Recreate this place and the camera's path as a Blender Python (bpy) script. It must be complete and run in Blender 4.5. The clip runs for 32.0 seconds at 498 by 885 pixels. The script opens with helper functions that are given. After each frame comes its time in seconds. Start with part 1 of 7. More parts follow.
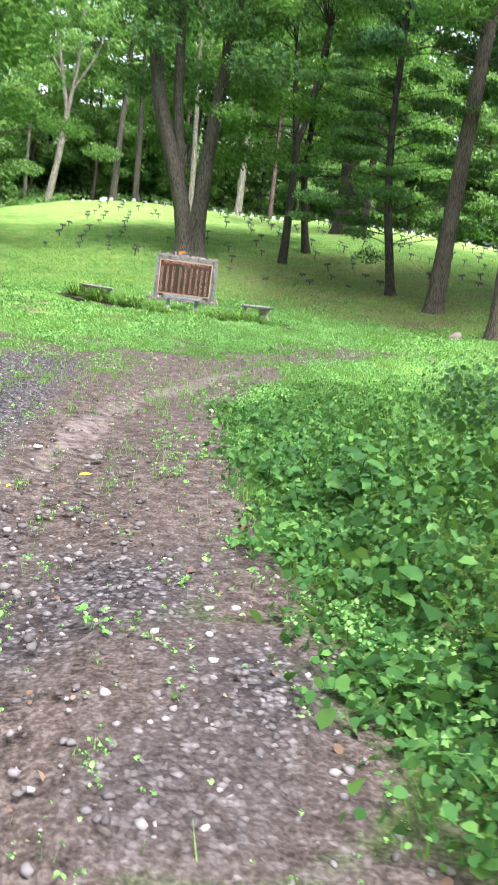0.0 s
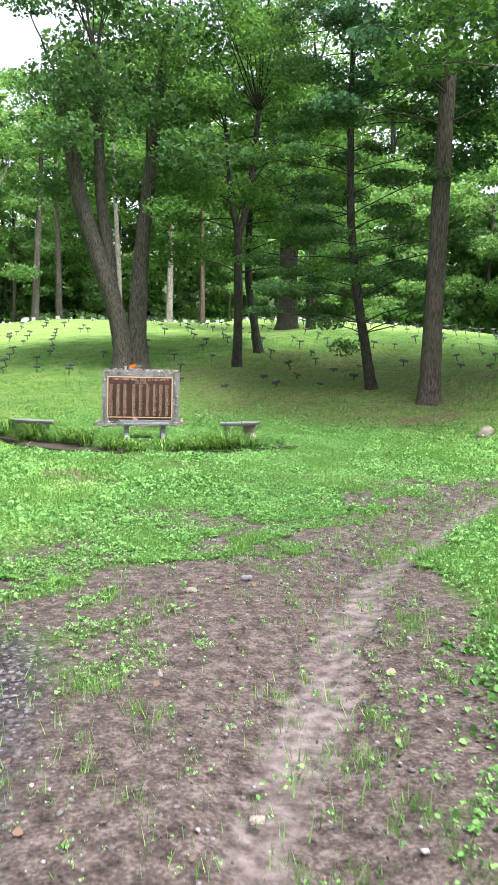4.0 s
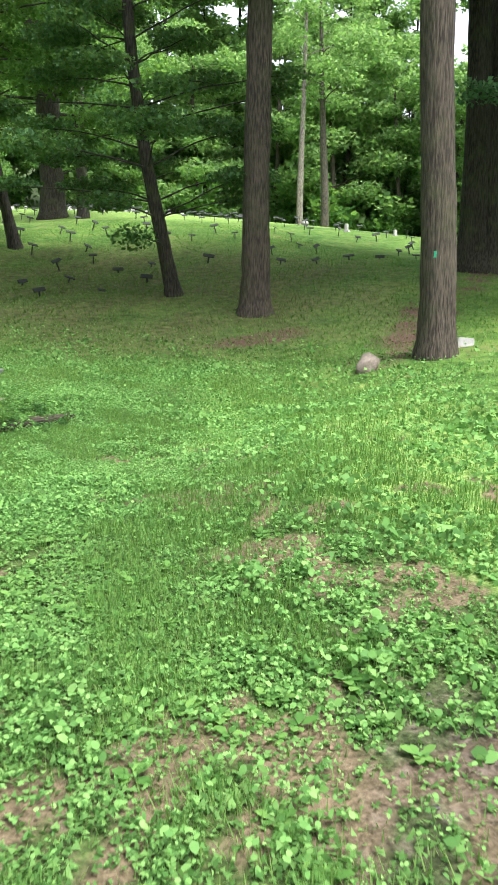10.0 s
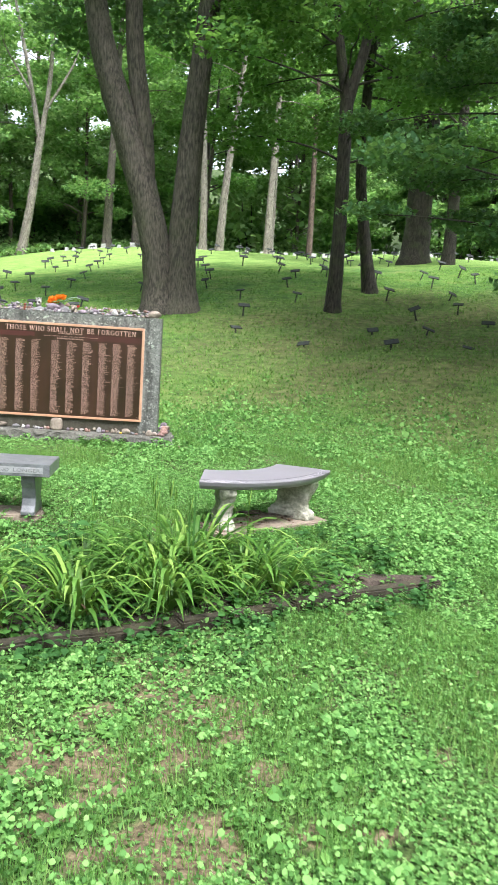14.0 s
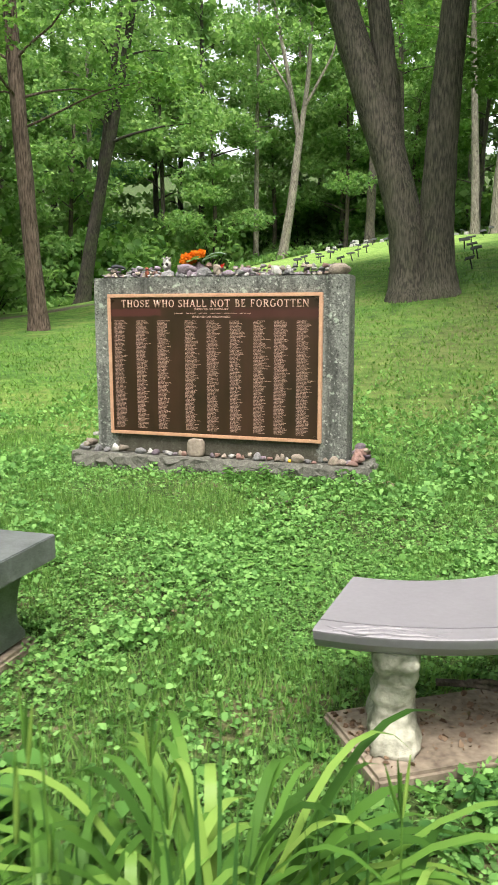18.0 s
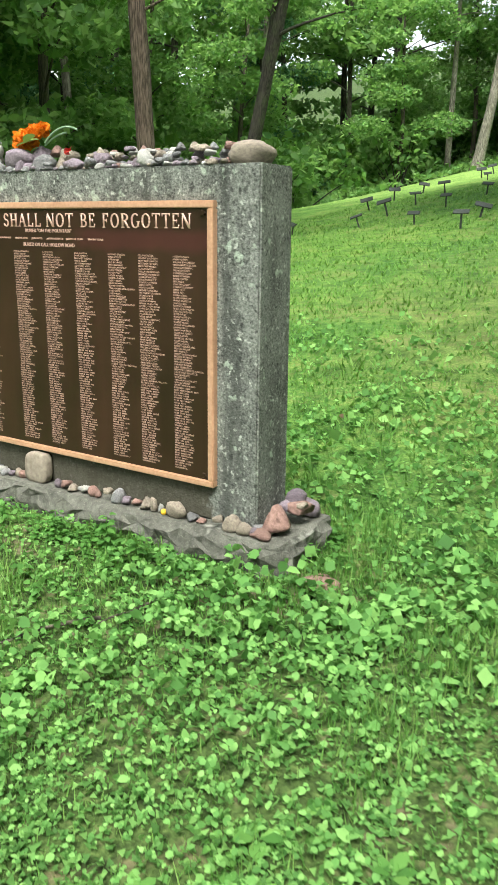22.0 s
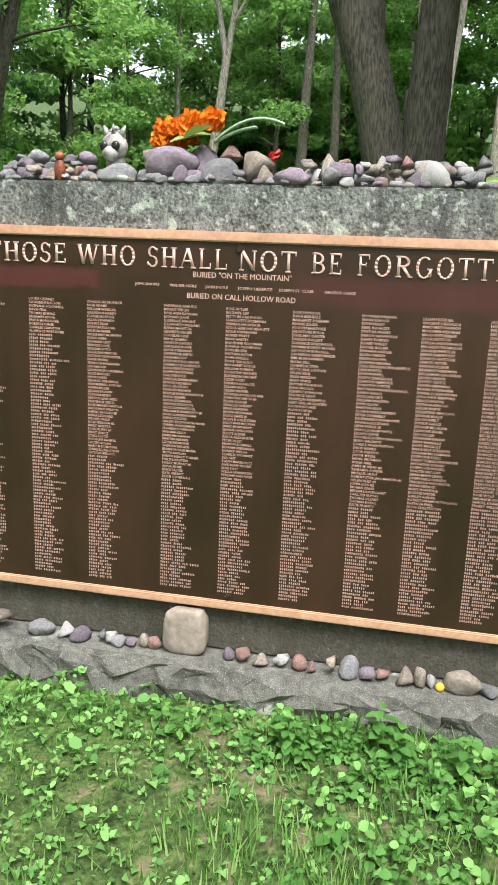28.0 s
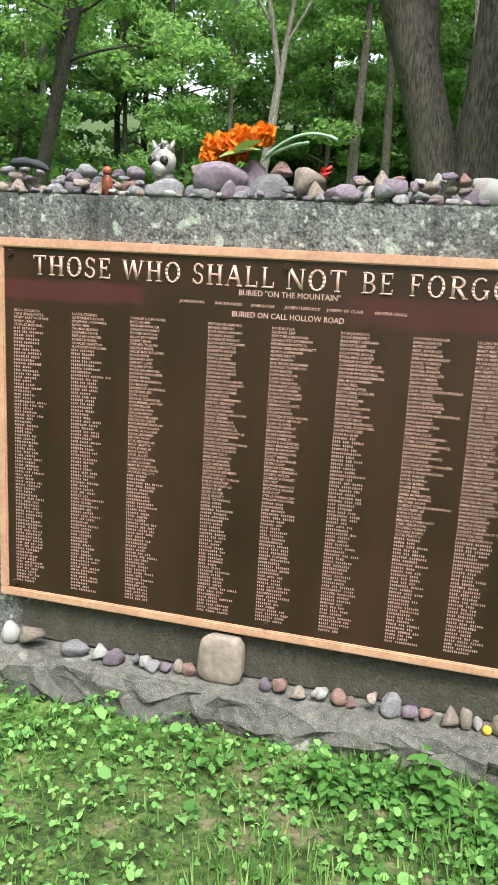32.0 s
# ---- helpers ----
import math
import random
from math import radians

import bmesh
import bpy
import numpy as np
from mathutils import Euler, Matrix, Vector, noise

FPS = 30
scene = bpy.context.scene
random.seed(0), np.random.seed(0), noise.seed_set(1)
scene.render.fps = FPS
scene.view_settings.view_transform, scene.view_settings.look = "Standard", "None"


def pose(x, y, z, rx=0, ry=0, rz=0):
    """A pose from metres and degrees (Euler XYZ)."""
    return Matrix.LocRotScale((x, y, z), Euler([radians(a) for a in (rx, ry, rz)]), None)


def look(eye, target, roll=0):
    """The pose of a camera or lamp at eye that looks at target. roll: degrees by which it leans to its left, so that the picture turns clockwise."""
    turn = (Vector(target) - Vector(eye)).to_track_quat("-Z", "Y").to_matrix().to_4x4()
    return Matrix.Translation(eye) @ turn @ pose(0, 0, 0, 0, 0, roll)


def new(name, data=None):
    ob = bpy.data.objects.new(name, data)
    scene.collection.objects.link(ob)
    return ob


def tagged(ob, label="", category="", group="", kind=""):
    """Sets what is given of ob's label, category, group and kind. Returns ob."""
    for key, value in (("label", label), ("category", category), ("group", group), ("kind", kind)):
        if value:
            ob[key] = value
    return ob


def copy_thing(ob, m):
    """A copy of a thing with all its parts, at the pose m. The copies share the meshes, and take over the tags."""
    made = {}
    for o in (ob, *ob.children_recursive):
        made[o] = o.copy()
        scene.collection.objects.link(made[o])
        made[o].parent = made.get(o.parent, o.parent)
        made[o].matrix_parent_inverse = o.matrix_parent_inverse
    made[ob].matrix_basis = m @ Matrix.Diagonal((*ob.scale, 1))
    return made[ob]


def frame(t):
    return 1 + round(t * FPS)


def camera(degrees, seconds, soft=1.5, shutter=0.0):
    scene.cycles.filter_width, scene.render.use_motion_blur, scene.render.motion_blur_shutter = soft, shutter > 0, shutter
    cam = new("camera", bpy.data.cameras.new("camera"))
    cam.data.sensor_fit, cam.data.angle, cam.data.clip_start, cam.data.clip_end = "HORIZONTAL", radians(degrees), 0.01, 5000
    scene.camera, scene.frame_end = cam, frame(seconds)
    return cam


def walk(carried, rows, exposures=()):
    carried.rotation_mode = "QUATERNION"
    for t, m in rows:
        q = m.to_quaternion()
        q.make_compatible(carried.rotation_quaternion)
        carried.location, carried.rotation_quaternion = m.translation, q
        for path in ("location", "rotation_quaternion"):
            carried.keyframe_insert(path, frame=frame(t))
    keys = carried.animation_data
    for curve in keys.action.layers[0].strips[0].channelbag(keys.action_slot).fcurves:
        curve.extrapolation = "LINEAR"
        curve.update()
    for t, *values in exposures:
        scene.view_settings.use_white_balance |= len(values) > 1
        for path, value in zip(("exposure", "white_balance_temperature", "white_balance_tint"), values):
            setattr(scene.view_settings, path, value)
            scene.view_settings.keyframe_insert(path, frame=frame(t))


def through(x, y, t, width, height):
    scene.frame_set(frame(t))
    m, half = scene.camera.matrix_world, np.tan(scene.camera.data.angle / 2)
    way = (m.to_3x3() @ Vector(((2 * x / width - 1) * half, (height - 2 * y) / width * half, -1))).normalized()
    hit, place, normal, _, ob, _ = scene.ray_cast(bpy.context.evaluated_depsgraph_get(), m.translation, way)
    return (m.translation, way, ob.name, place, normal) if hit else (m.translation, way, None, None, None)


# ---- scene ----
cam = camera(35.1, 32.0, 0.55, 0.2)
PATH = [
    (0, (-0.041, -28.345, 1.612), (0.167, -26.404, 1.179), 7.6),
    (0.5, (-0.35, -27.545, 1.598), (-0.084, -25.655, 0.998), 6.1),
    (1, (-0.517, -26.836, 1.596), (-0.643, -24.895, 1.133), 4.8),
    (1.5, (-0.622, -26.216, 1.618), (-0.731, -24.232, 1.389), 5.8),
    (2, (-0.689, -25.515, 1.616), (-0.78, -23.528, 1.409), 5.4),
    (2.5, (-0.782, -24.859, 1.625), (-0.803, -22.866, 1.459), -0.8),
    (3, (-0.775, -24.117, 1.606), (-0.556, -22.132, 1.504), 4.1),
    (3.5, (-0.822, -23.316, 1.597), (-0.513, -21.345, 1.459), 2.3),
    (5.5, (-0.755, -20.433, 1.664), (-0.307, -18.495, 1.454), 1.8),
    (6, (-0.55, -19.733, 1.647), (0.127, -17.866, 1.404), 1.5),
    (6.5, (-0.357, -19.083, 1.63), (0.476, -17.288, 1.336), 0.0),
    (7, (-0.119, -18.532, 1.653), (0.903, -16.84, 1.348), -0.5),
    (7.5, (0.086, -17.894, 1.628), (1.139, -16.223, 1.314), 0.6),
    (8, (0.269, -17.303, 1.657), (1.201, -15.564, 1.331), -0.2),
    (8.5, (0.549, -16.673, 1.666), (1.366, -14.872, 1.367), 1.9),
    (9, (0.784, -15.985, 1.697), (1.553, -14.166, 1.386), 0.6),
    (9.5, (1.044, -15.287, 1.682), (1.844, -13.489, 1.329), 0.5),
    (10, (1.21, -14.614, 1.724), (2.057, -12.851, 1.31), -0.0),
    (10.5, (1.489, -14.006, 1.754), (2.395, -12.278, 1.317), 1.4),
    (11, (1.609, -13.429, 1.796), (2.567, -11.709, 1.445), 1.6),
    (11.5, (1.739, -12.778, 1.788), (2.605, -10.988, 1.575), 1.4),
    (12, (1.806, -12.222, 1.763), (2.445, -10.339, 1.544), 2.7),
    (12.5, (1.943, -11.569, 1.747), (2.434, -9.65, 1.469), 2.8),
    (13, (1.938, -10.969, 1.783), (2.261, -9.02, 1.473), 1.4),
    (13.5, (1.915, -10.397, 1.774), (2.106, -8.426, 1.492), 1.2),
    (14, (1.945, -9.816, 1.728), (2.011, -7.843, 1.41), 3.8),
    (14.5, (1.888, -9.297, 1.638), (1.812, -7.316, 1.38), 3.4),
    (16.5, (2.02, -7.427, 1.366), (1.861, -5.453, 1.084), 2.5),
    (17, (2.074, -6.882, 1.34), (1.649, -4.943, 1.096), 0.8),
    (17.5, (2.179, -6.37, 1.347), (1.59, -4.48, 1.062), 2.2),
    (18, (2.286, -5.935, 1.338), (1.663, -4.063, 1.01), -0.1),
    (18.5, (2.52, -5.57, 1.302), (1.961, -3.685, 0.934), -0.4),
    (19, (2.791, -5.187, 1.269), (2.275, -3.293, 0.887), 0.7),
    (19.5, (2.989, -4.63, 1.287), (2.499, -2.727, 0.912), 2.9),
    (20, (3.22, -4.239, 1.304), (2.669, -2.349, 0.952), 4.0),
    (20.5, (3.273, -3.709, 1.332), (2.573, -1.871, 0.972), 0.4),
    (21, (3.167, -3.273, 1.369), (2.327, -1.517, 0.91), 1.4),
    (21.5, (3.029, -2.88, 1.371), (2.04, -1.221, 0.851), 2.4),
    (22, (2.725, -2.576, 1.382), (1.686, -0.951, 0.855), 0.6),
    (22.5, (2.391, -2.326, 1.411), (1.328, -0.709, 0.905), 0.3),
    (23, (2.023, -2.15, 1.411), (0.972, -0.525, 0.907), 0.5),
    (23.5, (1.641, -2.094, 1.443), (0.655, -0.43, 0.935), 1.6),
    (24, (1.266, -1.95, 1.439), (0.4, -0.214, 0.954), 2.1),
    (24.5, (0.986, -1.916, 1.447), (0.256, -0.096, 1.051), 1.1),
    (25, (0.789, -2.007, 1.436), (0.182, -0.132, 1.1), 1.7),
    (25.5, (0.79, -2.109, 1.427), (0.246, -0.231, 1.007), 2.7),
    (27.5, (0.495, -2.258, 1.418), (0.054, -0.365, 0.944), 1.9),
    (28, (0.496, -2.257, 1.423), (0.108, -0.351, 0.957), 2.2),
    (28.5, (0.498, -2.256, 1.425), (0.163, -0.336, 0.973), 2.1),
    (29, (0.5, -2.255, 1.427), (0.209, -0.324, 0.996), 1.9),
    (29.5, (0.498, -2.261, 1.426), (0.229, -0.32, 1.028), 1.9),
    (30, (0.499, -2.259, 1.427), (0.209, -0.319, 1.038), 1.7),
    (30.5, (0.507, -2.257, 1.423), (0.117, -0.331, 1.048), 1.5),
    (31, (0.495, -2.25, 1.427), (0.034, -0.341, 1.047), 1.9),
    (31.5, (0.47, -2.247, 1.423), (0.008, -0.342, 1.029), 2.1),
    (32, (0.479, -2.18, 1.426), (-0.019, -0.292, 0.995), 3.0),
]
walk(cam, [(t, look(eye, target, roll)) for t, eye, target, roll in PATH],
     [(0, 2.15, 6250, 15), (1, 2.0, 6300, 10), (2, 1.91, 6350, 10), (3, 1.96, 6350, 11), (6, 2.04, 5800, 22), (8, 1.85, 5950, 20), (9.5, 1.79, 6400, 14), (11, 1.8, 6450, 11), (13, 1.95, 6350, 17), (14.5, 1.95, 6200, 11), (16.5, 1.84, 6950, 11), (18.5, 1.6, 6850, 7), (21, 1.7, 6700, 2), (22.5, 1.72, 6650, 0), (24, 1.76, 6400, 9), (32, 1.76, 6350, 10)])

# ---- light ----
world = bpy.data.worlds.new("sky")
scene.world = world
world.use_nodes = True
wn = world.node_tree.nodes
sky = wn.new("ShaderNodeTexSky")
sky.sky_type, sky.sun_disc = "NISHITA", False
sky.sun_elevation, sky.sun_rotation = radians(62), radians(155)
sky.air_density, sky.dust_density, sky.ozone_density = 1.0, 4.0, 1.0
wn["Background"].inputs["Strength"].default_value = 0.15
veil = wn.new("ShaderNodeHueSaturation")
veil.inputs["Saturation"].default_value = 0.35
world.node_tree.links.new(sky.outputs[0], veil.inputs["Color"])
world.node_tree.links.new(veil.outputs[0], wn["Background"].inputs["Color"])
sun = new("sun", bpy.data.lights.new("sun", "SUN"))
sun.data.energy, sun.data.angle, sun.data.color = 1.5, radians(20), (1.0, 0.97, 0.92)
sun.matrix_world = look((0, 0, 60), (-13, 28, 0))


# ---- materials ----
def srgb(r, g, b):
    return tuple((c / 255 / 12.92) if c / 255 < 0.04045 else ((c / 255 + 0.055) / 1.055) ** 2.4 for c in (r, g, b)) + (1,)


def nodes_of(name, rough=0.8, metal=0.0):
    m = bpy.data.materials.new(name)
    m.use_nodes = True
    nt = m.node_tree
    b = nt.nodes["Principled BSDF"]
    b.inputs["Roughness"].default_value, b.inputs["Metallic"].default_value = rough, metal
    return m, nt, b


def tex(nt, kind, scale, detail=4.0, coord="Object", stretch=(1, 1, 1)):
    tc, mp = nt.nodes.new("ShaderNodeTexCoord"), nt.nodes.new("ShaderNodeMapping")
    mp.inputs["Scale"].default_value = stretch
    nt.links.new(tc.outputs[coord], mp.inputs["Vector"])
    t = nt.nodes.new(kind)
    t.inputs["Scale"].default_value = scale
    if kind == "ShaderNodeTexNoise":
        t.inputs["Detail"].default_value = detail
    nt.links.new(mp.outputs[0], t.inputs["Vector"])
    return t


def ramp(nt, source, stops):
    r = nt.nodes.new("ShaderNodeValToRGB")
    while len(r.color_ramp.elements) < len(stops):
        r.color_ramp.elements.new(0.5)
    for e, (p, c) in zip(r.color_ramp.elements, stops):
        e.position, e.color = p, c if len(c) == 4 else (*c, 1)
    nt.links.new(source, r.inputs[0])
    return r.outputs[0]


def mix(nt, a, b, factor, how="MIX"):
    n = nt.nodes.new("ShaderNodeMix")
    n.data_type, n.blend_type = "RGBA", how
    for socket, v in ((n.inputs[0], factor), (n.inputs[6], a), (n.inputs[7], b)):
        if isinstance(v, (int, float)):
            socket.default_value = v
        elif isinstance(v, tuple):
            socket.default_value = v if len(v) == 4 else (*v, 1)
        else:
            nt.links.new(v, socket)
    return n.outputs[2]


def calc(nt, op, a, b=0.0):
    n = nt.nodes.new("ShaderNodeMath")
    n.operation, n.use_clamp = op, True
    for socket, v in ((n.inputs[0], a), (n.inputs[1], b)):
        if isinstance(v, (int, float)):
            socket.default_value = v
        else:
            nt.links.new(v, socket)
    return n.outputs[0]


def relief(nt, b, height, strength, distance):
    n = nt.nodes.new("ShaderNodeBump")
    n.inputs["Strength"].default_value, n.inputs["Distance"].default_value = strength, distance
    nt.links.new(height, n.inputs["Height"])
    nt.links.new(n.outputs[0], b.inputs["Normal"])


def simple(name, dark, light, scale, rough=0.8, metal=0.0, bump=0.3, depth=0.004, fine=8.0, per_object=0.0):
    """Two colours mixed by coarse and fine noise, with relief from the fine one."""
    m, nt, b = nodes_of(name, rough, metal)
    big, small = tex(nt, "ShaderNodeTexNoise", scale), tex(nt, "ShaderNodeTexNoise", scale * fine, 6.0)
    both = mix(nt, big.outputs[0], small.outputs[0], 0.45)
    col = ramp(nt, both, [(0.32, dark), (0.68, light)])
    if per_object:
        info = nt.nodes.new("ShaderNodeObjectInfo")
        col = mix(nt, col, ramp(nt, info.outputs["Random"], [(0.0, (0.5, 0.5, 0.5)), (1.0, (1.5, 1.5, 1.5))]), per_object, "MULTIPLY")
    nt.links.new(col, b.inputs["Base Color"])
    relief(nt, b, small.outputs[0], bump, depth)
    return m


def leaf_material(name, stops, rough=0.5, through=0.35, glow=(0.25, 0.42, 0.04)):
    """Leaves: each island has its own green, and light passes through."""
    m, nt, b = nodes_of(name, rough)
    geo = nt.nodes.new("ShaderNodeNewGeometry")
    patch = tex(nt, "ShaderNodeTexNoise", 0.35, 3.0)
    pick = mix(nt, geo.outputs["Random Per Island"], patch.outputs[0], 0.4)
    col = ramp(nt, pick, stops)
    nt.links.new(col, b.inputs["Base Color"])
    b.inputs["Specular IOR Level"].default_value = 0.14
    tr = nt.nodes.new("ShaderNodeBsdfTranslucent")
    nt.links.new(mix(nt, col, (*glow, 1), 0.35), tr.inputs["Color"])
    ms = nt.nodes.new("ShaderNodeMixShader")
    ms.inputs[0].default_value = through
    nt.links.new(b.outputs[0], ms.inputs[1])
    nt.links.new(tr.outputs[0], ms.inputs[2])
    nt.links.new(ms.outputs[0], nt.nodes["Material Output"].inputs["Surface"])
    return m


def bark(name, dark, light, moss=0.0):
    m, nt, b = nodes_of(name, 0.95)
    ridge = tex(nt, "ShaderNodeTexNoise", 6.0, 8.0, stretch=(5, 5, 0.7))
    patch = tex(nt, "ShaderNodeTexNoise", 1.3, 3.0)
    col = ramp(nt, ridge.outputs[0], [(0.39, dark), (0.63, light)])
    col = mix(nt, col, tuple(c * 1.3 for c in light), calc(nt, "MULTIPLY", ramp(nt, patch.outputs[0], [(0.5, (0, 0, 0)), (0.75, (1, 1, 1))]), 0.35))
    if moss:
        col = mix(nt, col, (0.07, 0.10, 0.03, 1), calc(nt, "MULTIPLY", ramp(nt, tex(nt, "ShaderNodeTexNoise", 2.1).outputs[0], [(0.5, (0, 0, 0)), (0.7, (1, 1, 1))]), moss))
    nt.links.new(col, b.inputs["Base Color"])
    relief(nt, b, ridge.outputs[0], 0.9, 0.05)
    return m


BARK_BROWN = bark("brown furrowed bark", (0.034, 0.027, 0.022), (0.115, 0.093, 0.075), 0.25)
BARK_GREY = bark("grey ridged bark", (0.03, 0.027, 0.022), (0.118, 0.104, 0.083), 0.15)
BARK_DARK = bark("dark wet bark", (0.012, 0.011, 0.009), (0.06, 0.052, 0.042), 0.3)
BARK_PALE = bark("pale bark", (0.09, 0.08, 0.065), (0.28, 0.255, 0.22))
BARK_RED = bark("red brown bark", (0.04, 0.026, 0.02), (0.165, 0.12, 0.098))
LEAF_DEEP = leaf_material("deep green leaves", [(0.15, (0.026, 0.072, 0.031)), (0.5, (0.054, 0.140, 0.058)), (0.85, (0.128, 0.265, 0.100))], 0.5, 0.5)
LEAF_MID = leaf_material("mid green leaves", [(0.15, (0.038, 0.108, 0.030)), (0.5, (0.078, 0.204, 0.050)), (0.85, (0.180, 0.360, 0.102))], 0.5, 0.6)
LEAF_LIGHT = leaf_material("light green leaves", [(0.15, (0.08, 0.182, 0.06)), (0.5, (0.168, 0.330, 0.112)), (0.85, (0.330, 0.495, 0.205))], 0.5, 0.66)
LEAF_NEEDLE = leaf_material("blue green needles", [(0.15, (0.030, 0.084, 0.042)), (0.5, (0.060, 0.168, 0.078)), (0.85, (0.156, 0.324, 0.156))], 0.55, 0.52, (0.2, 0.36, 0.12))
CLOVER = leaf_material("lawn weed leaves", [(0.1, (0.042, 0.12, 0.032)), (0.42, (0.135, 0.305, 0.083)), (0.72, (0.235, 0.45, 0.135)), (1.0, (0.32, 0.52, 0.19))], 0.6, 0.36, (0.22, 0.40, 0.09))
CHICKWEED = leaf_material("chickweed leaves", [(0.1, (0.036, 0.09, 0.024)), (0.5, (0.105, 0.235, 0.062)), (0.9, (0.21, 0.38, 0.115))], 0.6, 0.36, (0.22, 0.40, 0.09))
BLADE = leaf_material("grass blades", [(0.1, (0.05, 0.13, 0.028)), (0.5, (0.115, 0.26, 0.06)), (0.9, (0.27, 0.40, 0.13))], 0.6, 0.42)
LILY = leaf_material("daylily leaves", [(0.15, (0.026, 0.074, 0.014)), (0.5, (0.092, 0.212, 0.038)), (0.85, (0.30, 0.45, 0.105))], 0.36, 0.35)
WEED = leaf_material("bright weed leaves", [(0.1, (0.045, 0.13, 0.03)), (0.5, (0.105, 0.25, 0.058)), (0.9, (0.205, 0.385, 0.10))], 0.65, 0.36)
HEDGE = leaf_material("bank weed leaves", [(0.1, (0.018, 0.058, 0.018)), (0.5, (0.055, 0.155, 0.042)), (0.9, (0.17, 0.34, 0.085))], 0.55, 0.38)
DRY = leaf_material("dry fallen leaves", [(0.1, (0.07, 0.042, 0.03)), (0.5, (0.16, 0.105, 0.07)), (0.9, (0.31, 0.235, 0.17))], 0.7, 0.1, (0.3, 0.2, 0.1))
def stained(name, dark, light, scale, bump):
    """Old concrete: grain, dark runs down the face and pale lichen spots."""
    m, nt, b = nodes_of(name, 0.92)
    big, small = tex(nt, "ShaderNodeTexNoise", scale, 6.0), tex(nt, "ShaderNodeTexNoise", scale * 22, 6.0)
    runs = tex(nt, "ShaderNodeTexNoise", 9.0, 6.0, stretch=(1, 1, 0.12))
    spots = tex(nt, "ShaderNodeTexNoise", 17.0, 3.0)
    col = ramp(nt, mix(nt, big.outputs[0], small.outputs[0], 0.6), [(0.36, dark), (0.62, light)])
    col = mix(nt, col, tuple(c * 0.75 for c in dark), ramp(nt, runs.outputs[0], [(0.5, (0, 0, 0)), (0.66, (0.75, 0.75, 0.75))]))
    col = mix(nt, col, (0.34, 0.40, 0.33, 1), ramp(nt, spots.outputs[0], [(0.64, (0, 0, 0)), (0.70, (0.8, 0.8, 0.8))]))
    grain = tex(nt, "ShaderNodeTexNoise", 48.0, 4.0)
    col = mix(nt, col, (0.022, 0.024, 0.022, 1), ramp(nt, grain.outputs[0], [(0.3, (0.85, 0.85, 0.85)), (0.42, (0, 0, 0))]))
    col = mix(nt, col, (0.46, 0.48, 0.44, 1), ramp(nt, grain.outputs[0], [(0.6, (0, 0, 0)), (0.72, (0.8, 0.8, 0.8))]))
    # brown run-off below the bronze
    at = nt.nodes.new("ShaderNodeSeparateXYZ")
    nt.links.new(nt.nodes.new("ShaderNodeTexCoord").outputs["Object"], at.inputs[0])
    low = ramp(nt, calc(nt, "ADD", at.outputs["Z"], calc(nt, "MULTIPLY", runs.outputs[0], 0.12)), [(0.36, (0.85, 0.85, 0.85)), (0.42, (0, 0, 0))])
    wide = ramp(nt, calc(nt, "ADD", calc(nt, "ABSOLUTE", at.outputs["X"]), calc(nt, "MULTIPLY", spots.outputs[0], 0.2)), [(0.96, (1, 1, 1)), (1.0, (0, 0, 0))])
    col = mix(nt, col, (0.042, 0.036, 0.021, 1), calc(nt, "MULTIPLY", low, wide))
    nt.links.new(col, b.inputs["Base Color"])
    relief(nt, b, small.outputs[0], bump, 0.006)
    return m


CONCRETE = stained("weathered grey concrete", (0.045, 0.048, 0.044), (0.235, 0.245, 0.228), 5.0, 0.8)


def speckled(name, dark, light, scale):
    """Broken granite: soft stains, fine dark and pale crystals, and lichen bloom."""
    m, nt, b = nodes_of(name, 0.92)
    big, mid, fine = tex(nt, "ShaderNodeTexNoise", scale, 5.0), tex(nt, "ShaderNodeTexNoise", scale * 7, 6.0), tex(nt, "ShaderNodeTexNoise", scale * 40, 4.0)
    col = ramp(nt, mix(nt, big.outputs[0], mid.outputs[0], 0.5), [(0.34, dark), (0.64, light)])
    col = mix(nt, col, (0.035, 0.032, 0.026, 1), ramp(nt, fine.outputs[0], [(0.34, (0.55, 0.55, 0.55)), (0.46, (0, 0, 0))]))
    col = mix(nt, col, (0.46, 0.44, 0.38, 1), ramp(nt, fine.outputs[0], [(0.58, (0, 0, 0)), (0.72, (0.4, 0.4, 0.4))]))
    col = mix(nt, col, (0.42, 0.42, 0.38, 1), ramp(nt, tex(nt, "ShaderNodeTexNoise", 9.0, 5.0).outputs[0], [(0.62, (0, 0, 0)), (0.72, (0.6, 0.6, 0.6))]))
    nt.links.new(col, b.inputs["Base Color"])
    relief(nt, b, mix(nt, mid.outputs[0], fine.outputs[0], 0.5), 0.8, 0.008)
    return m


GRANITE = speckled("rough grey granite", (0.046, 0.046, 0.04), (0.15, 0.148, 0.13), 6.0)


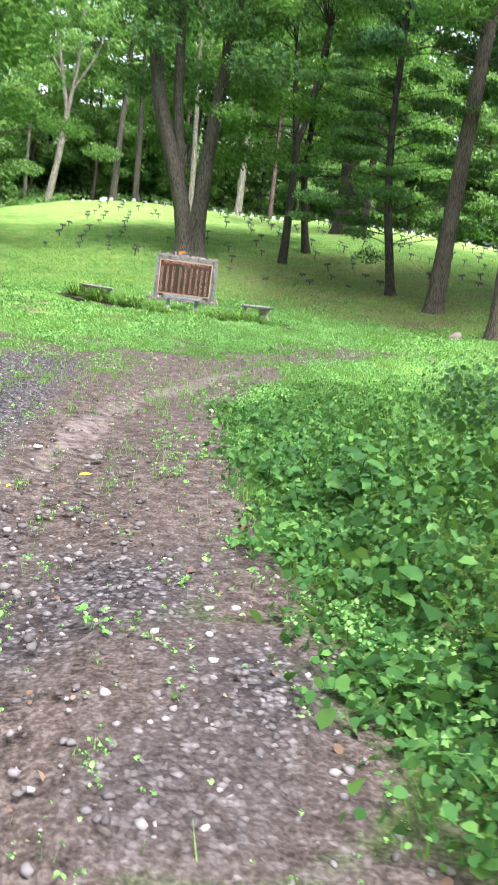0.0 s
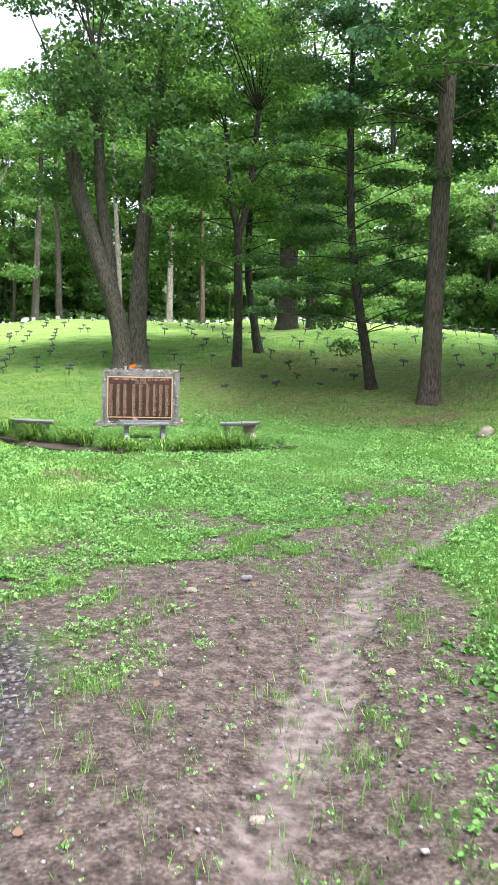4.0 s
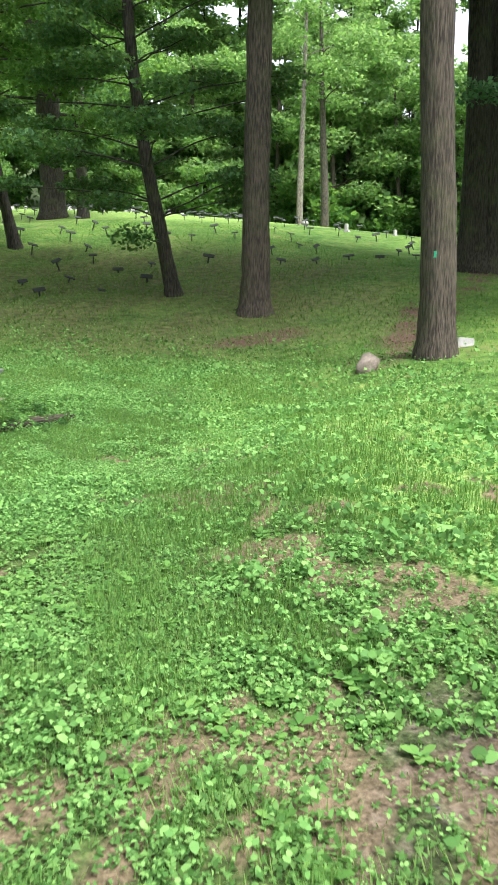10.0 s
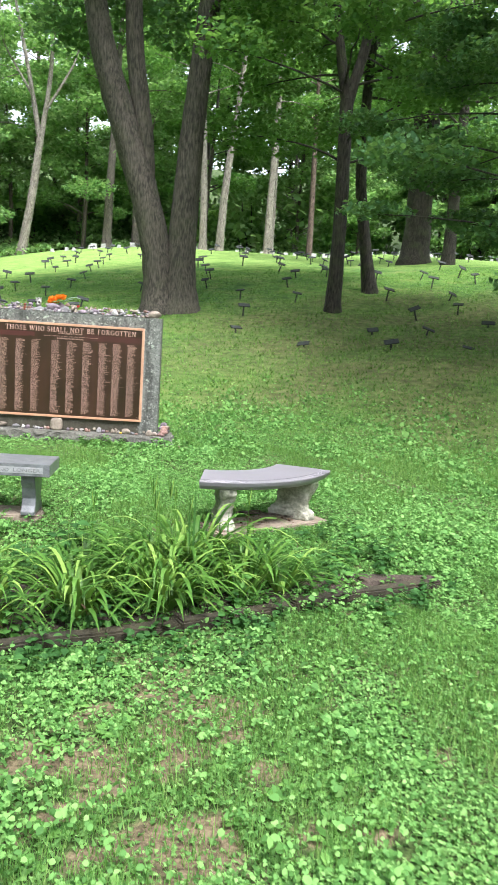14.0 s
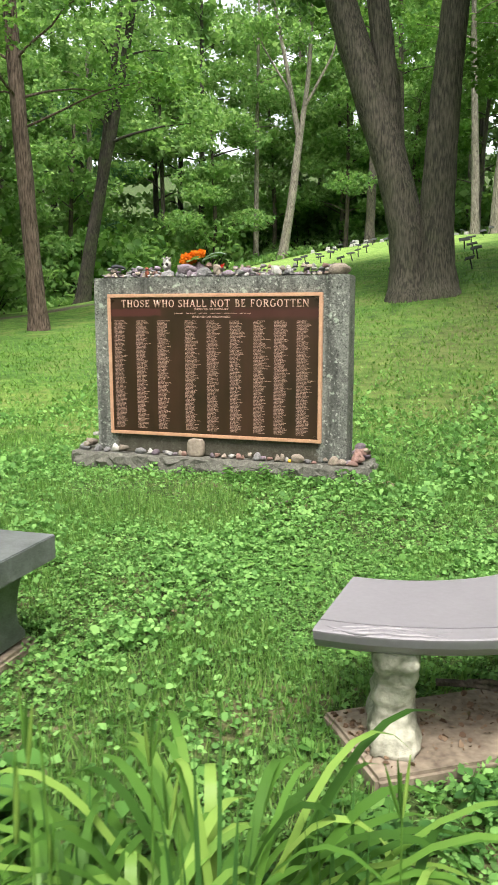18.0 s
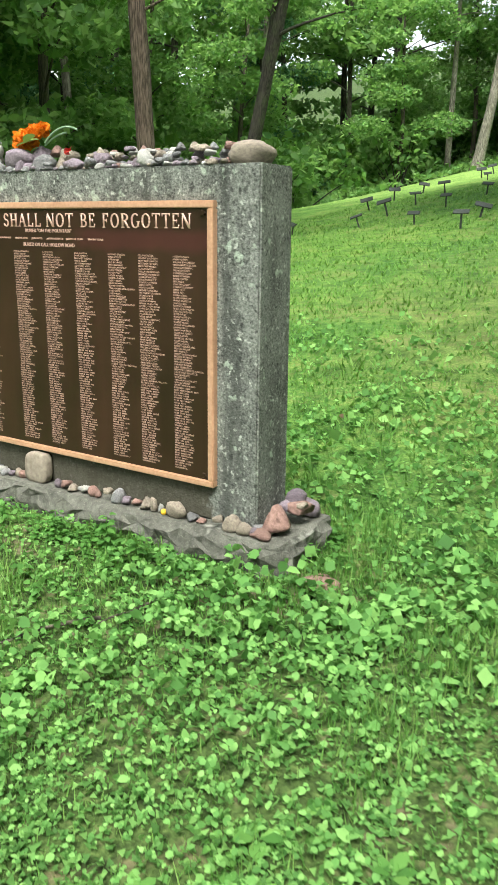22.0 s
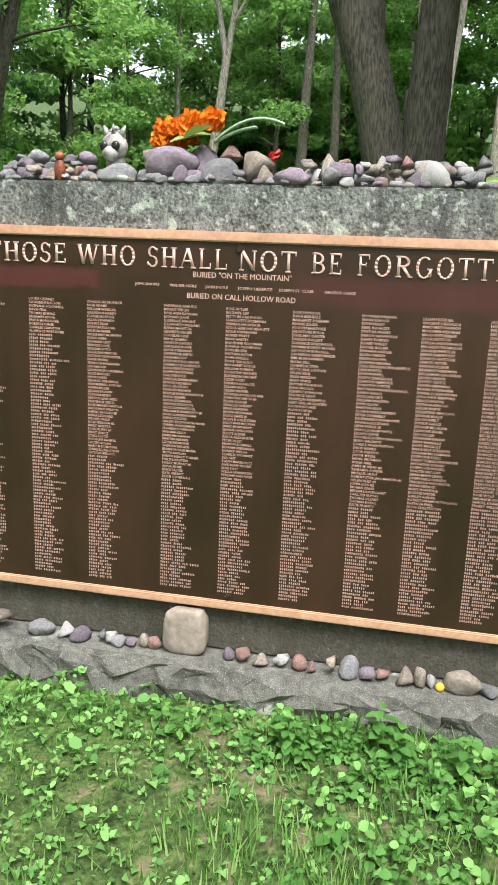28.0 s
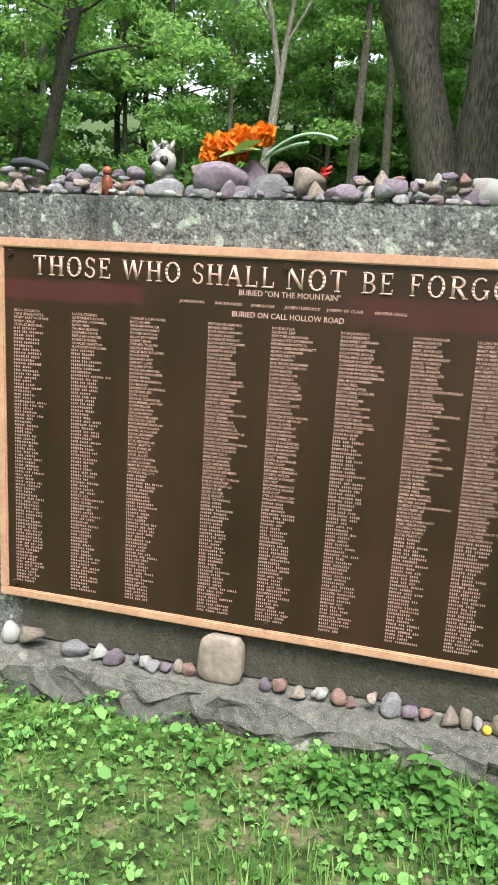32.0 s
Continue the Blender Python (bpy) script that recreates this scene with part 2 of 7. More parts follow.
def bronze():
    """Dark bronze, browned unevenly, with dull red patina patches under the title and green-brown wash lower down."""
    m, nt, b = nodes_of("dark brown bronze", 0.36, 0.25)
    big, runs, fine = tex(nt, "ShaderNodeTexNoise", 2.2, 4.0), tex(nt, "ShaderNodeTexNoise", 6.0, 5.0, stretch=(1, 1, 0.15)), tex(nt, "ShaderNodeTexNoise", 90.0, 4.0)
    col = ramp(nt, mix(nt, big.outputs[0], runs.outputs[0], 0.5), [(0.36, (0.026, 0.0155, 0.008)), (0.64, (0.054, 0.026, 0.016))])
    tc, sep = nt.nodes.new("ShaderNodeTexCoord"), nt.nodes.new("ShaderNodeSeparateXYZ")
    nt.links.new(tc.outputs["Object"], sep.inputs[0])
    wob = calc(nt, "MULTIPLY", tex(nt, "ShaderNodeTexNoise", 7.0, 4.0).outputs[0], 0.06)

    def between(socket, lo, hi, soft):
        shifted = nt.nodes.new("ShaderNodeMath")
        nt.links.new(sep.outputs[socket], shifted.inputs[0])
        nt.links.new(wob, shifted.inputs[1])
        up, down = nt.nodes.new("ShaderNodeMapRange"), nt.nodes.new("ShaderNodeMapRange")
        for n, a, z in ((up, lo, lo + soft), (down, hi + soft, hi)):
            nt.links.new(shifted.outputs[0], n.inputs["Value"])
            n.inputs["From Min"].default_value, n.inputs["From Max"].default_value = a, z
        return calc(nt, "MULTIPLY", up.outputs[0], down.outputs[0])

    for x0, x1, z0, z1, soft, share in ((-0.95, -0.43, 1.325, 1.383, 0.012, 0.65), (0.16, 0.95, 1.30, 1.375, 0.035, 0.42), (-0.40, -0.10, 1.39, 1.40, 0.03, 0.3)):
        patch = calc(nt, "MULTIPLY", between("X", x0, x1, soft * 2), between("Z", z0, z1, soft))
        col = mix(nt, col, (0.105, 0.029, 0.031, 1), calc(nt, "MULTIPLY", patch, share))
    nt.links.new(col, b.inputs["Base Color"])
    relief(nt, b, fine.outputs[0], 0.12, 0.001)
    return m


BRONZE = bronze()
BRASS = simple("polished bronze border", (0.44, 0.24, 0.155), (0.64, 0.385, 0.26), 9.0, 0.45, 0.2, 0.1, 0.001)
LETTER = simple("raised bronze lettering", (0.48, 0.29, 0.245), (0.68, 0.46, 0.39), 30.0, 0.5, 0.05, 0.05, 0.001)
NAMES = simple("dulled small bronze lettering", (0.37, 0.225, 0.185), (0.54, 0.36, 0.30), 30.0, 0.5, 0.05, 0.05, 0.001)
SEAT = simple("smooth taupe cast stone", (0.18, 0.171, 0.192), (0.22, 0.21, 0.236), 3.0, 0.34, 0, 0.12, 0.002, 20)
LEG = simple("mossy cast concrete", (0.10, 0.105, 0.07), (0.48, 0.47, 0.40), 8.0, 0.9, 0, 0.8, 0.01, 5)
PAD = simple("worn concrete slab", (0.085, 0.064, 0.047), (0.31, 0.255, 0.2), 4.0, 0.9, 0, 0.5, 0.006)
SLATE = simple("polished grey granite", (0.06, 0.065, 0.07), (0.20, 0.21, 0.225), 14.0, 0.3, 0, 0.05, 0.001, 12)
TIMBER = simple("rotting dark timber", (0.012, 0.0105, 0.006), (0.05, 0.041, 0.023), 7.0, 0.95, 0, 0.8, 0.01)
MARKER = simple("dark painted steel", (0.016, 0.02, 0.02), (0.05, 0.058, 0.057), 12.0, 0.85, 0.0, 0.2, 0.002)
MARBLE = simple("weathered white marble", (0.30, 0.30, 0.295), (0.58, 0.58, 0.565), 8.0, 0.7, 0, 0.2, 0.003)
STONE_GREY = simple("grey river stone", (0.085, 0.085, 0.092), (0.27, 0.265, 0.275), 5.0, 0.75, 0, 0.7, 0.004, 9, 0.7)
STONE_TAN = simple("tan field stone", (0.13, 0.105, 0.085), (0.35, 0.295, 0.245), 5.0, 0.8, 0, 0.7, 0.004, 9, 0.6)
STONE_RED = simple("red brown stone", (0.11, 0.058, 0.05), (0.31, 0.19, 0.165), 5.0, 0.8, 0, 0.7, 0.004, 9, 0.5)
STONE_VIOLET = simple("violet grey stone", (0.085, 0.068, 0.086), (0.26, 0.205, 0.25), 5.0, 0.75, 0, 0.7, 0.004, 9, 0.6)
STONE_WHITE = simple("pale quartz stone", (0.24, 0.235, 0.23), (0.46, 0.445, 0.43), 14.0, 0.7, 0, 0.7, 0.004, 9, 0.4)
ORANGE = leaf_material("orange cloth petals", [(0.1, (0.62, 0.12, 0.01)), (0.5, (0.80, 0.22, 0.015)), (0.9, (0.88, 0.38, 0.05))], 0.7, 0.25, (0.9, 0.3, 0.02))
GREEN_PAINT = simple("green trail paint", (0.02, 0.32, 0.17), (0.03, 0.45, 0.25), 20.0, 0.6)


def ground_material():
    m, nt, b = nodes_of("lawn and dirt ground", 0.95)
    b.inputs["Specular IOR Level"].default_value = 0.12
    n1, n2 = tex(nt, "ShaderNodeTexNoise", 1.1, 5.0), tex(nt, "ShaderNodeTexNoise", 14.0, 6.0)
    n3, n4 = tex(nt, "ShaderNodeTexNoise", 60.0, 5.0), tex(nt, "ShaderNodeTexNoise", 0.22, 3.0)
    green = ramp(nt, mix(nt, mix(nt, n1.outputs[0], n2.outputs[0], 0.5), n3.outputs[0], 0.45), [(0.36, (0.024, 0.058, 0.015)), (0.5, (0.077, 0.165, 0.037)), (0.62, (0.165, 0.275, 0.068))])
    green = mix(nt, green, ramp(nt, n4.outputs[0], [(0.35, (0.75, 0.85, 0.8)), (0.65, (1.25, 1.15, 0.95))]), 0.7, "MULTIPLY")
    earth = ramp(nt, mix(nt, n2.outputs[0], n3.outputs[0], 0.5), [(0.36, (0.023, 0.018, 0.016)), (0.5, (0.068, 0.053, 0.047)), (0.64, (0.15, 0.122, 0.11))])
    v = tex(nt, "ShaderNodeTexVoronoi", 42.0)
    grit = mix(nt, ramp(nt, v.outputs["Color"], [(0.25, (0.034, 0.031, 0.034)), (0.6, (0.098, 0.091, 0.097)), (0.95, (0.28, 0.266, 0.278))]), ramp(nt, v.outputs["Distance"], [(0.0, (1.1, 1.1, 1.1)), (0.6, (0.35, 0.33, 0.32))]), 0.8, "MULTIPLY")
    litter = ramp(nt, mix(nt, n2.outputs[0], n3.outputs[0], 0.6), [(0.35, (0.05, 0.03, 0.024)), (0.55, (0.14, 0.085, 0.068)), (0.7, (0.26, 0.18, 0.145))])

    def mask(attr, wobble, lo, hi):
        a = nt.nodes.new("ShaderNodeAttribute")
        a.attribute_name = attr
        s = nt.nodes.new("ShaderNodeMath")
        s.operation = "MULTIPLY_ADD"
        nt.links.new(mix(nt, n1.outputs[0], n2.outputs[0], 0.55), s.inputs[0])
        s.inputs[1].default_value = wobble
        nt.links.new(a.outputs["Fac"], s.inputs[2])
        return ramp(nt, s.outputs[0], [(lo, (0, 0, 0)), (hi, (1, 1, 1))])

    tuft = tex(nt, "ShaderNodeTexNoise", 4.5, 7.0)
    green = mix(nt, green, ramp(nt, tuft.outputs[0], [(0.36, (0.5, 0.55, 0.5)), (0.5, (1, 1, 1)), (0.64, (1.4, 1.3, 1.25))]), 0.75, "MULTIPLY")
    green = mix(nt, green, (0.17, 0.17, 0.062, 1), ramp(nt, mix(nt, n1.outputs[0], n2.outputs[0], 0.45), [(0.5, (0, 0, 0)), (0.64, (0.6, 0.6, 0.6))]))
    # thatch under the near lawn leaves, darkened to give the shade in their gaps
    shaded_thatch = ramp(nt, mix(nt, n2.outputs[0], n3.outputs[0], 0.5), [(0.38, (0.022, 0.036, 0.012)), (0.55, (0.066, 0.105, 0.031)), (0.68, (0.14, 0.185, 0.064))])
    shaded_thatch = mix(nt, shaded_thatch, (0.15, 0.12, 0.075, 1), ramp(nt, mix(nt, n1.outputs[0], n2.outputs[0], 0.6), [(0.55, (0, 0, 0)), (0.66, (0.9, 0.9, 0.9))]))
    green = mix(nt, green, shaded_thatch, mask("shaded_thatch", 0.4, 0.45, 1.0))
    # paler mown lawn and crest grass, with their open-sky light put into the colour
    lush_lit = ramp(nt, mix(nt, mix(nt, n1.outputs[0], n2.outputs[0], 0.5), n3.outputs[0], 0.45), [(0.36, (0.07, 0.12, 0.034)), (0.5, (0.195, 0.315, 0.08)), (0.62, (0.32, 0.455, 0.135))])
    green = mix(nt, green, lush_lit, mask("lush_lit", 0.3, 0.45, 0.95))
    # sparse mossy grass under the slope trees, darkened to carry their shade
    moss = ramp(nt, mix(nt, tuft.outputs[0], n3.outputs[0], 0.5), [(0.36, (0.042, 0.05, 0.019)), (0.5, (0.104, 0.126, 0.045)), (0.64, (0.195, 0.205, 0.083))])
    green = mix(nt, green, moss, mask("thin", 0.7, 0.5, 1.05))
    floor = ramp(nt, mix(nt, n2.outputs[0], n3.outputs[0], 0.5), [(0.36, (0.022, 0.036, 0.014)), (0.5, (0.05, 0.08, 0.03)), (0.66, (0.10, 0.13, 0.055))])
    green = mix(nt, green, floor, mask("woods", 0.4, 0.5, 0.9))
    green = mix(nt, green, ramp(nt, mix(nt, n2.outputs[0], n3.outputs[0], 0.5), [(0.36, (0.06, 0.05, 0.03)), (0.64, (0.21, 0.165, 0.105))]), mask("dry", 0.8, 0.75, 1.15))
    col = mix(nt, green, earth, mask("dirt", 1.1, 0.62, 1.0))
    dust = ramp(nt, n2.outputs[0], [(0.35, (0.1, 0.081, 0.076)), (0.65, (0.19, 0.157, 0.148))])
    col = mix(nt, col, dust, mask("dust", 0.7, 0.7, 1.0))
    col = mix(nt, col, grit, mask("gravel", 0.8, 0.62, 0.9))
    col = mix(nt, col, litter, mask("litter", 0.9, 0.65, 0.9))
    nt.links.new(col, b.inputs["Base Color"])
    relief(nt, b, mix(nt, n2.outputs[0], n3.outputs[0], 0.5), 0.8, 0.03)
    return m


GROUND = ground_material()


# ---- shapes ----
def smooth(a, b, v):
    t = np.clip((np.asarray(v, float) - a) / (b - a), 0, 1)
    return t * t * (3 - 2 * t)


def height(x, y):
    """The lie of the land: a level track, a shallow hollow with the memorial, and a cemetery hill behind it."""
    x, y = np.asarray(x, float), np.asarray(y, float)
    z = 0.2 + 0.1 * smooth(-20, -12, y)
    # the edge of the hollow swings back along the grassy track
    brow = y - 0.8 * np.minimum((np.sqrt((x - 3.2) ** 2 + 0.6) + x - 3.2) / 2, 9)
    z = z - 0.44 * smooth(-10.8, -7.0, brow) * (1 - 0.85 * smooth(7.0, 13.0, x)) + 0.15 * smooth(-5.0, -3.0, y) + 0.14 * smooth(8, 13, x)
    z = z + 0.22 * np.exp(-((x - 8.2) ** 2 + (y - 7.2) ** 2) / 9)
    rise = np.interp(y, [0, 2, 4, 8, 12.5, 16, 20, 27, 34, 42, 50, 62, 90], [0, 0.18, 0.5, 1.02, 1.72, 2.45, 3.25, 4.2, 4.9, 5.7, 6.25, 6.5, 6.0])
    rise = (rise + np.interp(y - 1.5, [0, 2, 4, 8, 12.5, 16, 20, 27, 34, 42, 50, 62, 90], [0, 0.18, 0.5, 1.02, 1.72, 2.45, 3.25, 4.2, 4.9, 5.7, 6.25, 6.5, 6.0])
            + np.interp(y + 1.5, [0, 2, 4, 8, 12.5, 16, 20, 27, 34, 42, 50, 62, 90], [0, 0.18, 0.5, 1.02, 1.72, 2.45, 3.25, 4.2, 4.9, 5.7, 6.25, 6.5, 6.0])) / 3
    share = smooth(-26, 12, x + np.where(y > 13, 0.4, 0.33) * (y - 13)) * (1 - 0.3 * smooth(20, 48, x))
    z = z + rise * share + 0.5 * smooth(-6, -14, x) * smooth(-12, 8, y) * (1 - share) + 0.6 * smooth(10, 18, x) * smooth(-8, 4, y) * (1 - smooth(6, 18, y))
    z = z + 22 * smooth(62, 135, np.hypot(x - 14, y - 8))
    return z + 0.02 * np.sin(1.3 * x + 0.4 * y) * np.sin(0.9 * y - 0.5 * x) + 0.012 * np.sin(3.1 * x) * np.sin(2.7 * y + 1)


def land(x, y):
    return float(height(x, y))


TRACK = [(-0.6, -60), (-0.6, -25), (-0.45, -21.4), (0.1, -18.9), (1.35, -16.5), (2.7, -14.9), (4.0, -13.4), (6.2, -11.2), (12, -6.5), (21, 1.0)]


# where the bank and the grass begin beside the track
EDGE_Y, EDGE_X = [-30, -26.5, -25.3, -24, -22, -21, -20, -18.2, -17, -15.7, -14.5], [1.2, 0.85, 0.62, 0.55, 0.48, 0.48, 0.72, 1.35, 1.55, 2.6, 3.6]


def from_line(x, y, line):
    """How far points lie from a bent line, and how far along it the nearest place is."""
    best, along, run = np.full(np.shape(x), 1e9), np.zeros(np.shape(x)), 0.0
    for (ax, ay), (bx, by) in zip(line, line[1:]):
        size = math.hypot(bx - ax, by - ay)
        t = np.clip(((x - ax) * (bx - ax) + (y - ay) * (by - ay)) / size**2, 0, 1)
        d = np.hypot(x - ax - t * (bx - ax), y - ay - t * (by - ay))
        along = np.where(d < best, run + t * size, along)
        best = np.minimum(best, d)
        run += size
    return best, along


def cover(x, y):
    """Shares of dirt, gravel and leaf litter on the ground."""
    x, y = np.asarray(x, float), np.asarray(y, float)
    d, _ = from_line(x, y, TRACK)
    patch = 0.5 + 0.17 * (np.sin(1.9 * x + 0.7 * y) + np.sin(1.1 * y - 1.6 * x + 2) + np.sin(2.9 * x + 2.3 * y + 4) + 0.9 * np.sin(5.3 * x - 4.1 * y) + 0.9 * np.sin(6.1 * x + 4.7 * y + 1))
    rut = 0.66 * smooth(0.55, 0.28, from_line(x, y, [(u - 0.06, w + 0.05) for u, w in TRACK])[0]) * (1 - smooth(-13.8, -11.5, y))
    # worn ground before the lawn, patchy towards its far edge
    inward = y - np.interp(x, [-6, -2.5, -1.4, -0.5, 1, 2.5, 3.6], [-17, -17.3, -17.2, -15.3, -14.9, -14.2, -13.5])
    side = smooth(0.15, -0.2, x - np.interp(y, EDGE_Y, EDGE_X)) * smooth(-6.5, -3.5, x)
    dirt = rut + side * (0.62 * smooth(1.7, -0.3, inward) * smooth(0.40, 0.60, 0.5 * patchy(x, y, 91, 1.3) + 0.5 * patchy(x, y, 92, 3.4) + 0.12 * smooth(0.5, -2.5, inward)) + 0.3 * smooth(-1.2, -3.6, inward))
    dirt = dirt + 0.45 * smooth(1.3, 0.5, from_line(x, y, [(-15.5, 9), (-14.4, 15), (-13.0, 21)])[0])
    dirt = dirt + 0.22 * smooth(0.5, 0.1, from_line(x, y, [(1.9, -14.3), (2.5, -13.3), (2.7, -12.7), (3.1, -12.1)])[0]) * 1.0 * patch + 0.4 * smooth(0.3, 0.1, np.hypot((x - 3.3) / 1.4, y + 15.2)) + 0.3 * smooth(0.5, 0.12, np.abs(d - 0.55)) * patch * smooth(-13.5, -11.5, y) * smooth(16, 11, x)
    gravel = 0.5 * smooth(-17.3, -19.0, y) * smooth(-0.75, -1.35, x) * smooth(-6.5, -4, x) + 0.42 * smooth(-23.6, -25.2, y) * smooth(1.0, 0.4, x) * (0.35 + 0.9 * patch) * smooth(-1.6, -0.8, x)
    litter = 0.42 * smooth(1.7, 0.6, np.hypot((x - 9.2) / 1.3, (y - 1.6) / 0.6)) + 0.42 * smooth(1.5, 0.2, from_line(x, y, [(9.6, -2.9), (12.0, -0.6), (15.0, 2.2), (18.6, 5.0)])[0]) * (0.3 + 1.1 * patch)
    verge = smooth(0.6, 0.05, np.interp(y, EDGE_Y, EDGE_X) - x) * (1 - smooth(-19, -17, y))
    dirt = dirt * (1 - 0.4 * verge * patch)
    return np.clip(dirt, 0, 1), np.clip(gravel, 0, 1), np.clip(litter, 0, 1)


def patchy(x, y, seed, scale=0.9):
    """Smooth patches between 0 and 1."""
    rnd = np.random.RandomState(seed)
    out = np.zeros_like(x)
    for k in range(7):
        a, f, p = rnd.rand() * 6.28, scale * (0.7 + 1.8 * rnd.rand()), rnd.rand() * 6.28
        out += np.sin(f * (x * math.cos(a) + y * math.sin(a)) * 2 + p)
    return np.clip(0.5 + out / 7, 0, 1)


def dry(x, y):
    """Where the lawn has dried to tan spots."""
    x, y = np.asarray(x, float), np.asarray(y, float)
    return smooth(0.56, 0.66, 0.5 * patchy(x, y, 51, 1.5) + 0.5 * patchy(x, y, 52, 4.5)) * smooth(-14.5, -13, y) * (1 - 0.45 * smooth(-7.0, -5.8, y)) * (1 - smooth(-1.2, 0, y)) * (1 - smooth(4.5, 7, x)) * smooth(-5, -2.5, x)


def quads_mesh(name, v, q):
    v, q = np.asarray(v, np.float32).reshape(-1, 3), np.asarray(q, np.int32)
    me = bpy.data.meshes.new(name)
    n = q.shape[1]
    me.vertices.add(len(v))
    me.vertices.foreach_set("co", v.ravel())
    me.loops.add(q.size)
    me.loops.foreach_set("vertex_index", q.ravel())
    me.polygons.add(len(q))
    me.polygons.foreach_set("loop_start", np.arange(0, q.size, n, dtype=np.int32))
    me.update(calc_edges=True)
    return me


def mesh_object(name, v, q, material, parent=None, label="", shade=False):
    me = quads_mesh(name, v, q)
    me.materials.append(material)
    if shade:
        me.polygons.foreach_set("use_smooth", np.ones(len(me.polygons), bool))
    ob = new(name, me)
    if parent:
        ob.parent = parent
    return tagged(ob, label)


def part(name, bm, material, parent, label="", shade=False):
    me = bpy.data.meshes.new(name)
    bm.to_mesh(me)
    bm.free()
    me.materials.append(material)
    if shade:
        for p in me.polygons:
            p.use_smooth = True
    ob = new(name, me)
    if parent:
        ob.parent = parent
    return tagged(ob, label)


def thing(name, m, label, category, group="", kind=""):
    ob = new(name)
    ob.empty_display_size = 0.1
    ob.matrix_world = m
    return tagged(ob, label, category, group, kind)


def box(bm, x0, x1, y0, y1, z0, z1, bevel=0.0, cuts=0):
    made = bmesh.ops.create_cube(bm, size=1, matrix=Matrix.Translation(((x0 + x1) / 2, (y0 + y1) / 2, (z0 + z1) / 2)) @ Matrix.Diagonal((x1 - x0, y1 - y0, z1 - z0, 1)))
    edges = list({e for v in made["verts"] for e in v.link_edges})
    if bevel:
        bmesh.ops.bevel(bm, geom=edges, offset=bevel, segments=2, affect="EDGES")
    return bm


def sweep(points, radii, sides=10, rough=0.0, seed=0, start=0):
    """A tapered round limb along a bent line: vertices and quads."""
    p = np.asarray(points, float)
    r = np.asarray(radii, float)
    way = np.gradient(p, axis=0)
    way /= np.linalg.norm(way, axis=1)[:, None] + 1e-9
    side = np.cross(way, (0.31, 0.95, 0.05))
    side /= np.linalg.norm(side, axis=1)[:, None] + 1e-9
    other = np.cross(way, side)
    a = np.linspace(0, 2 * np.pi, sides, endpoint=False)
    rnd = np.random.RandomState(seed)
    lump = 1 + rough * (np.sin(a * 3 + rnd.rand() * 6)[None] * 0.6 + rnd.randn(len(p), sides) * 0.5)
    v = p[:, None] + (r[:, None] * lump)[..., None] * (np.cos(a)[None, :, None] * side[:, None] + np.sin(a)[None, :, None] * other[:, None])
    i, j = np.meshgrid(np.arange(len(p) - 1), np.arange(sides), indexing="ij")
    k = (j + 1) % sides
    q = np.stack([i * sides + j, i * sides + k, (i + 1) * sides + k, (i + 1) * sides + j], -1).reshape(-1, 4) + start
    return v.reshape(-1, 3), q


def bent(a, b, steps, sag=0.0, wander=0.0, seed=0):
    """A line from a to b that sags or bows and wanders a little."""
    rnd = np.random.RandomState(seed)
    t = np.linspace(0, 1, steps)[:, None]
    p = np.asarray(a, float) * (1 - t) + np.asarray(b, float) * t
    p[:, 2] += sag * 4 * (t * (1 - t))[:, 0]
    drift = np.cumsum(rnd.randn(steps, 3) * wander, axis=0)
    return p + (drift - drift[:1]) * np.array([1, 1, 0.2])


def leaves(c, size, rnd, up=0.7, narrow=0.36, fold=0.12):
    """A folded four-cornered leaf at each place: vertices and quads."""
    n = len(c)
    nor = rnd.randn(n, 3) * (1 - up) + np.array([0, 0, up])
    nor /= np.linalg.norm(nor, axis=1)[:, None]
    d = np.cross(nor, rnd.randn(n, 3))
    d /= np.linalg.norm(d, axis=1)[:, None] + 1e-9
    w = np.cross(nor, d)
    s = (size * (0.6 + 0.8 * rnd.rand(n)))[:, None]
    v = np.stack([c - d * s * 0.5, c + w * s * narrow + nor * s * fold, c + d * s * 0.5, c - w * s * narrow + nor * s * fold], 1)
    return v.reshape(-1, 3), np.arange(4 * n, dtype=np.int32).reshape(-1, 4)


def chips(c, size, rnd, up=0.5):
    """A three-cornered leaf at each place, for trees far off."""
    n = len(c)
    nor = rnd.randn(n, 3) * (1 - up) + np.array([0, 0, up])
    d = np.cross(nor, rnd.randn(n, 3))
    d /= np.linalg.norm(d, axis=1)[:, None] + 1e-9
    w = np.cross(nor, d)
    w /= np.linalg.norm(w, axis=1)[:, None] + 1e-9
    s = (size * (0.55 + 0.9 * rnd.rand(n)))[:, None]
    v = np.stack([c - d * s * 0.5 - w * s * 0.3, c + d * s * 0.5 - w * s * 0.22, c + w * s * 0.55], 1)
    return v.reshape(-1, 3), np.arange(3 * n, dtype=np.int32).reshape(-1, 3)


def cloud(boughs, count, rnd):
    """Places of leaves spread over flattened boughs (x, y, z, reach, thickness)."""
    b = np.asarray(boughs, float)
    share = b[:, 3] ** 2
    pick = rnd.choice(len(b), count, p=share / share.sum())
    off = rnd.randn(count, 3)
    off /= np.linalg.norm(off, axis=1)[:, None]
    off *= (rnd.rand(count) ** 0.45)[:, None]
    off *= np.stack([b[pick, 3], b[pick, 3], b[pick, 4]], 1)
    return b[pick, :3] + off


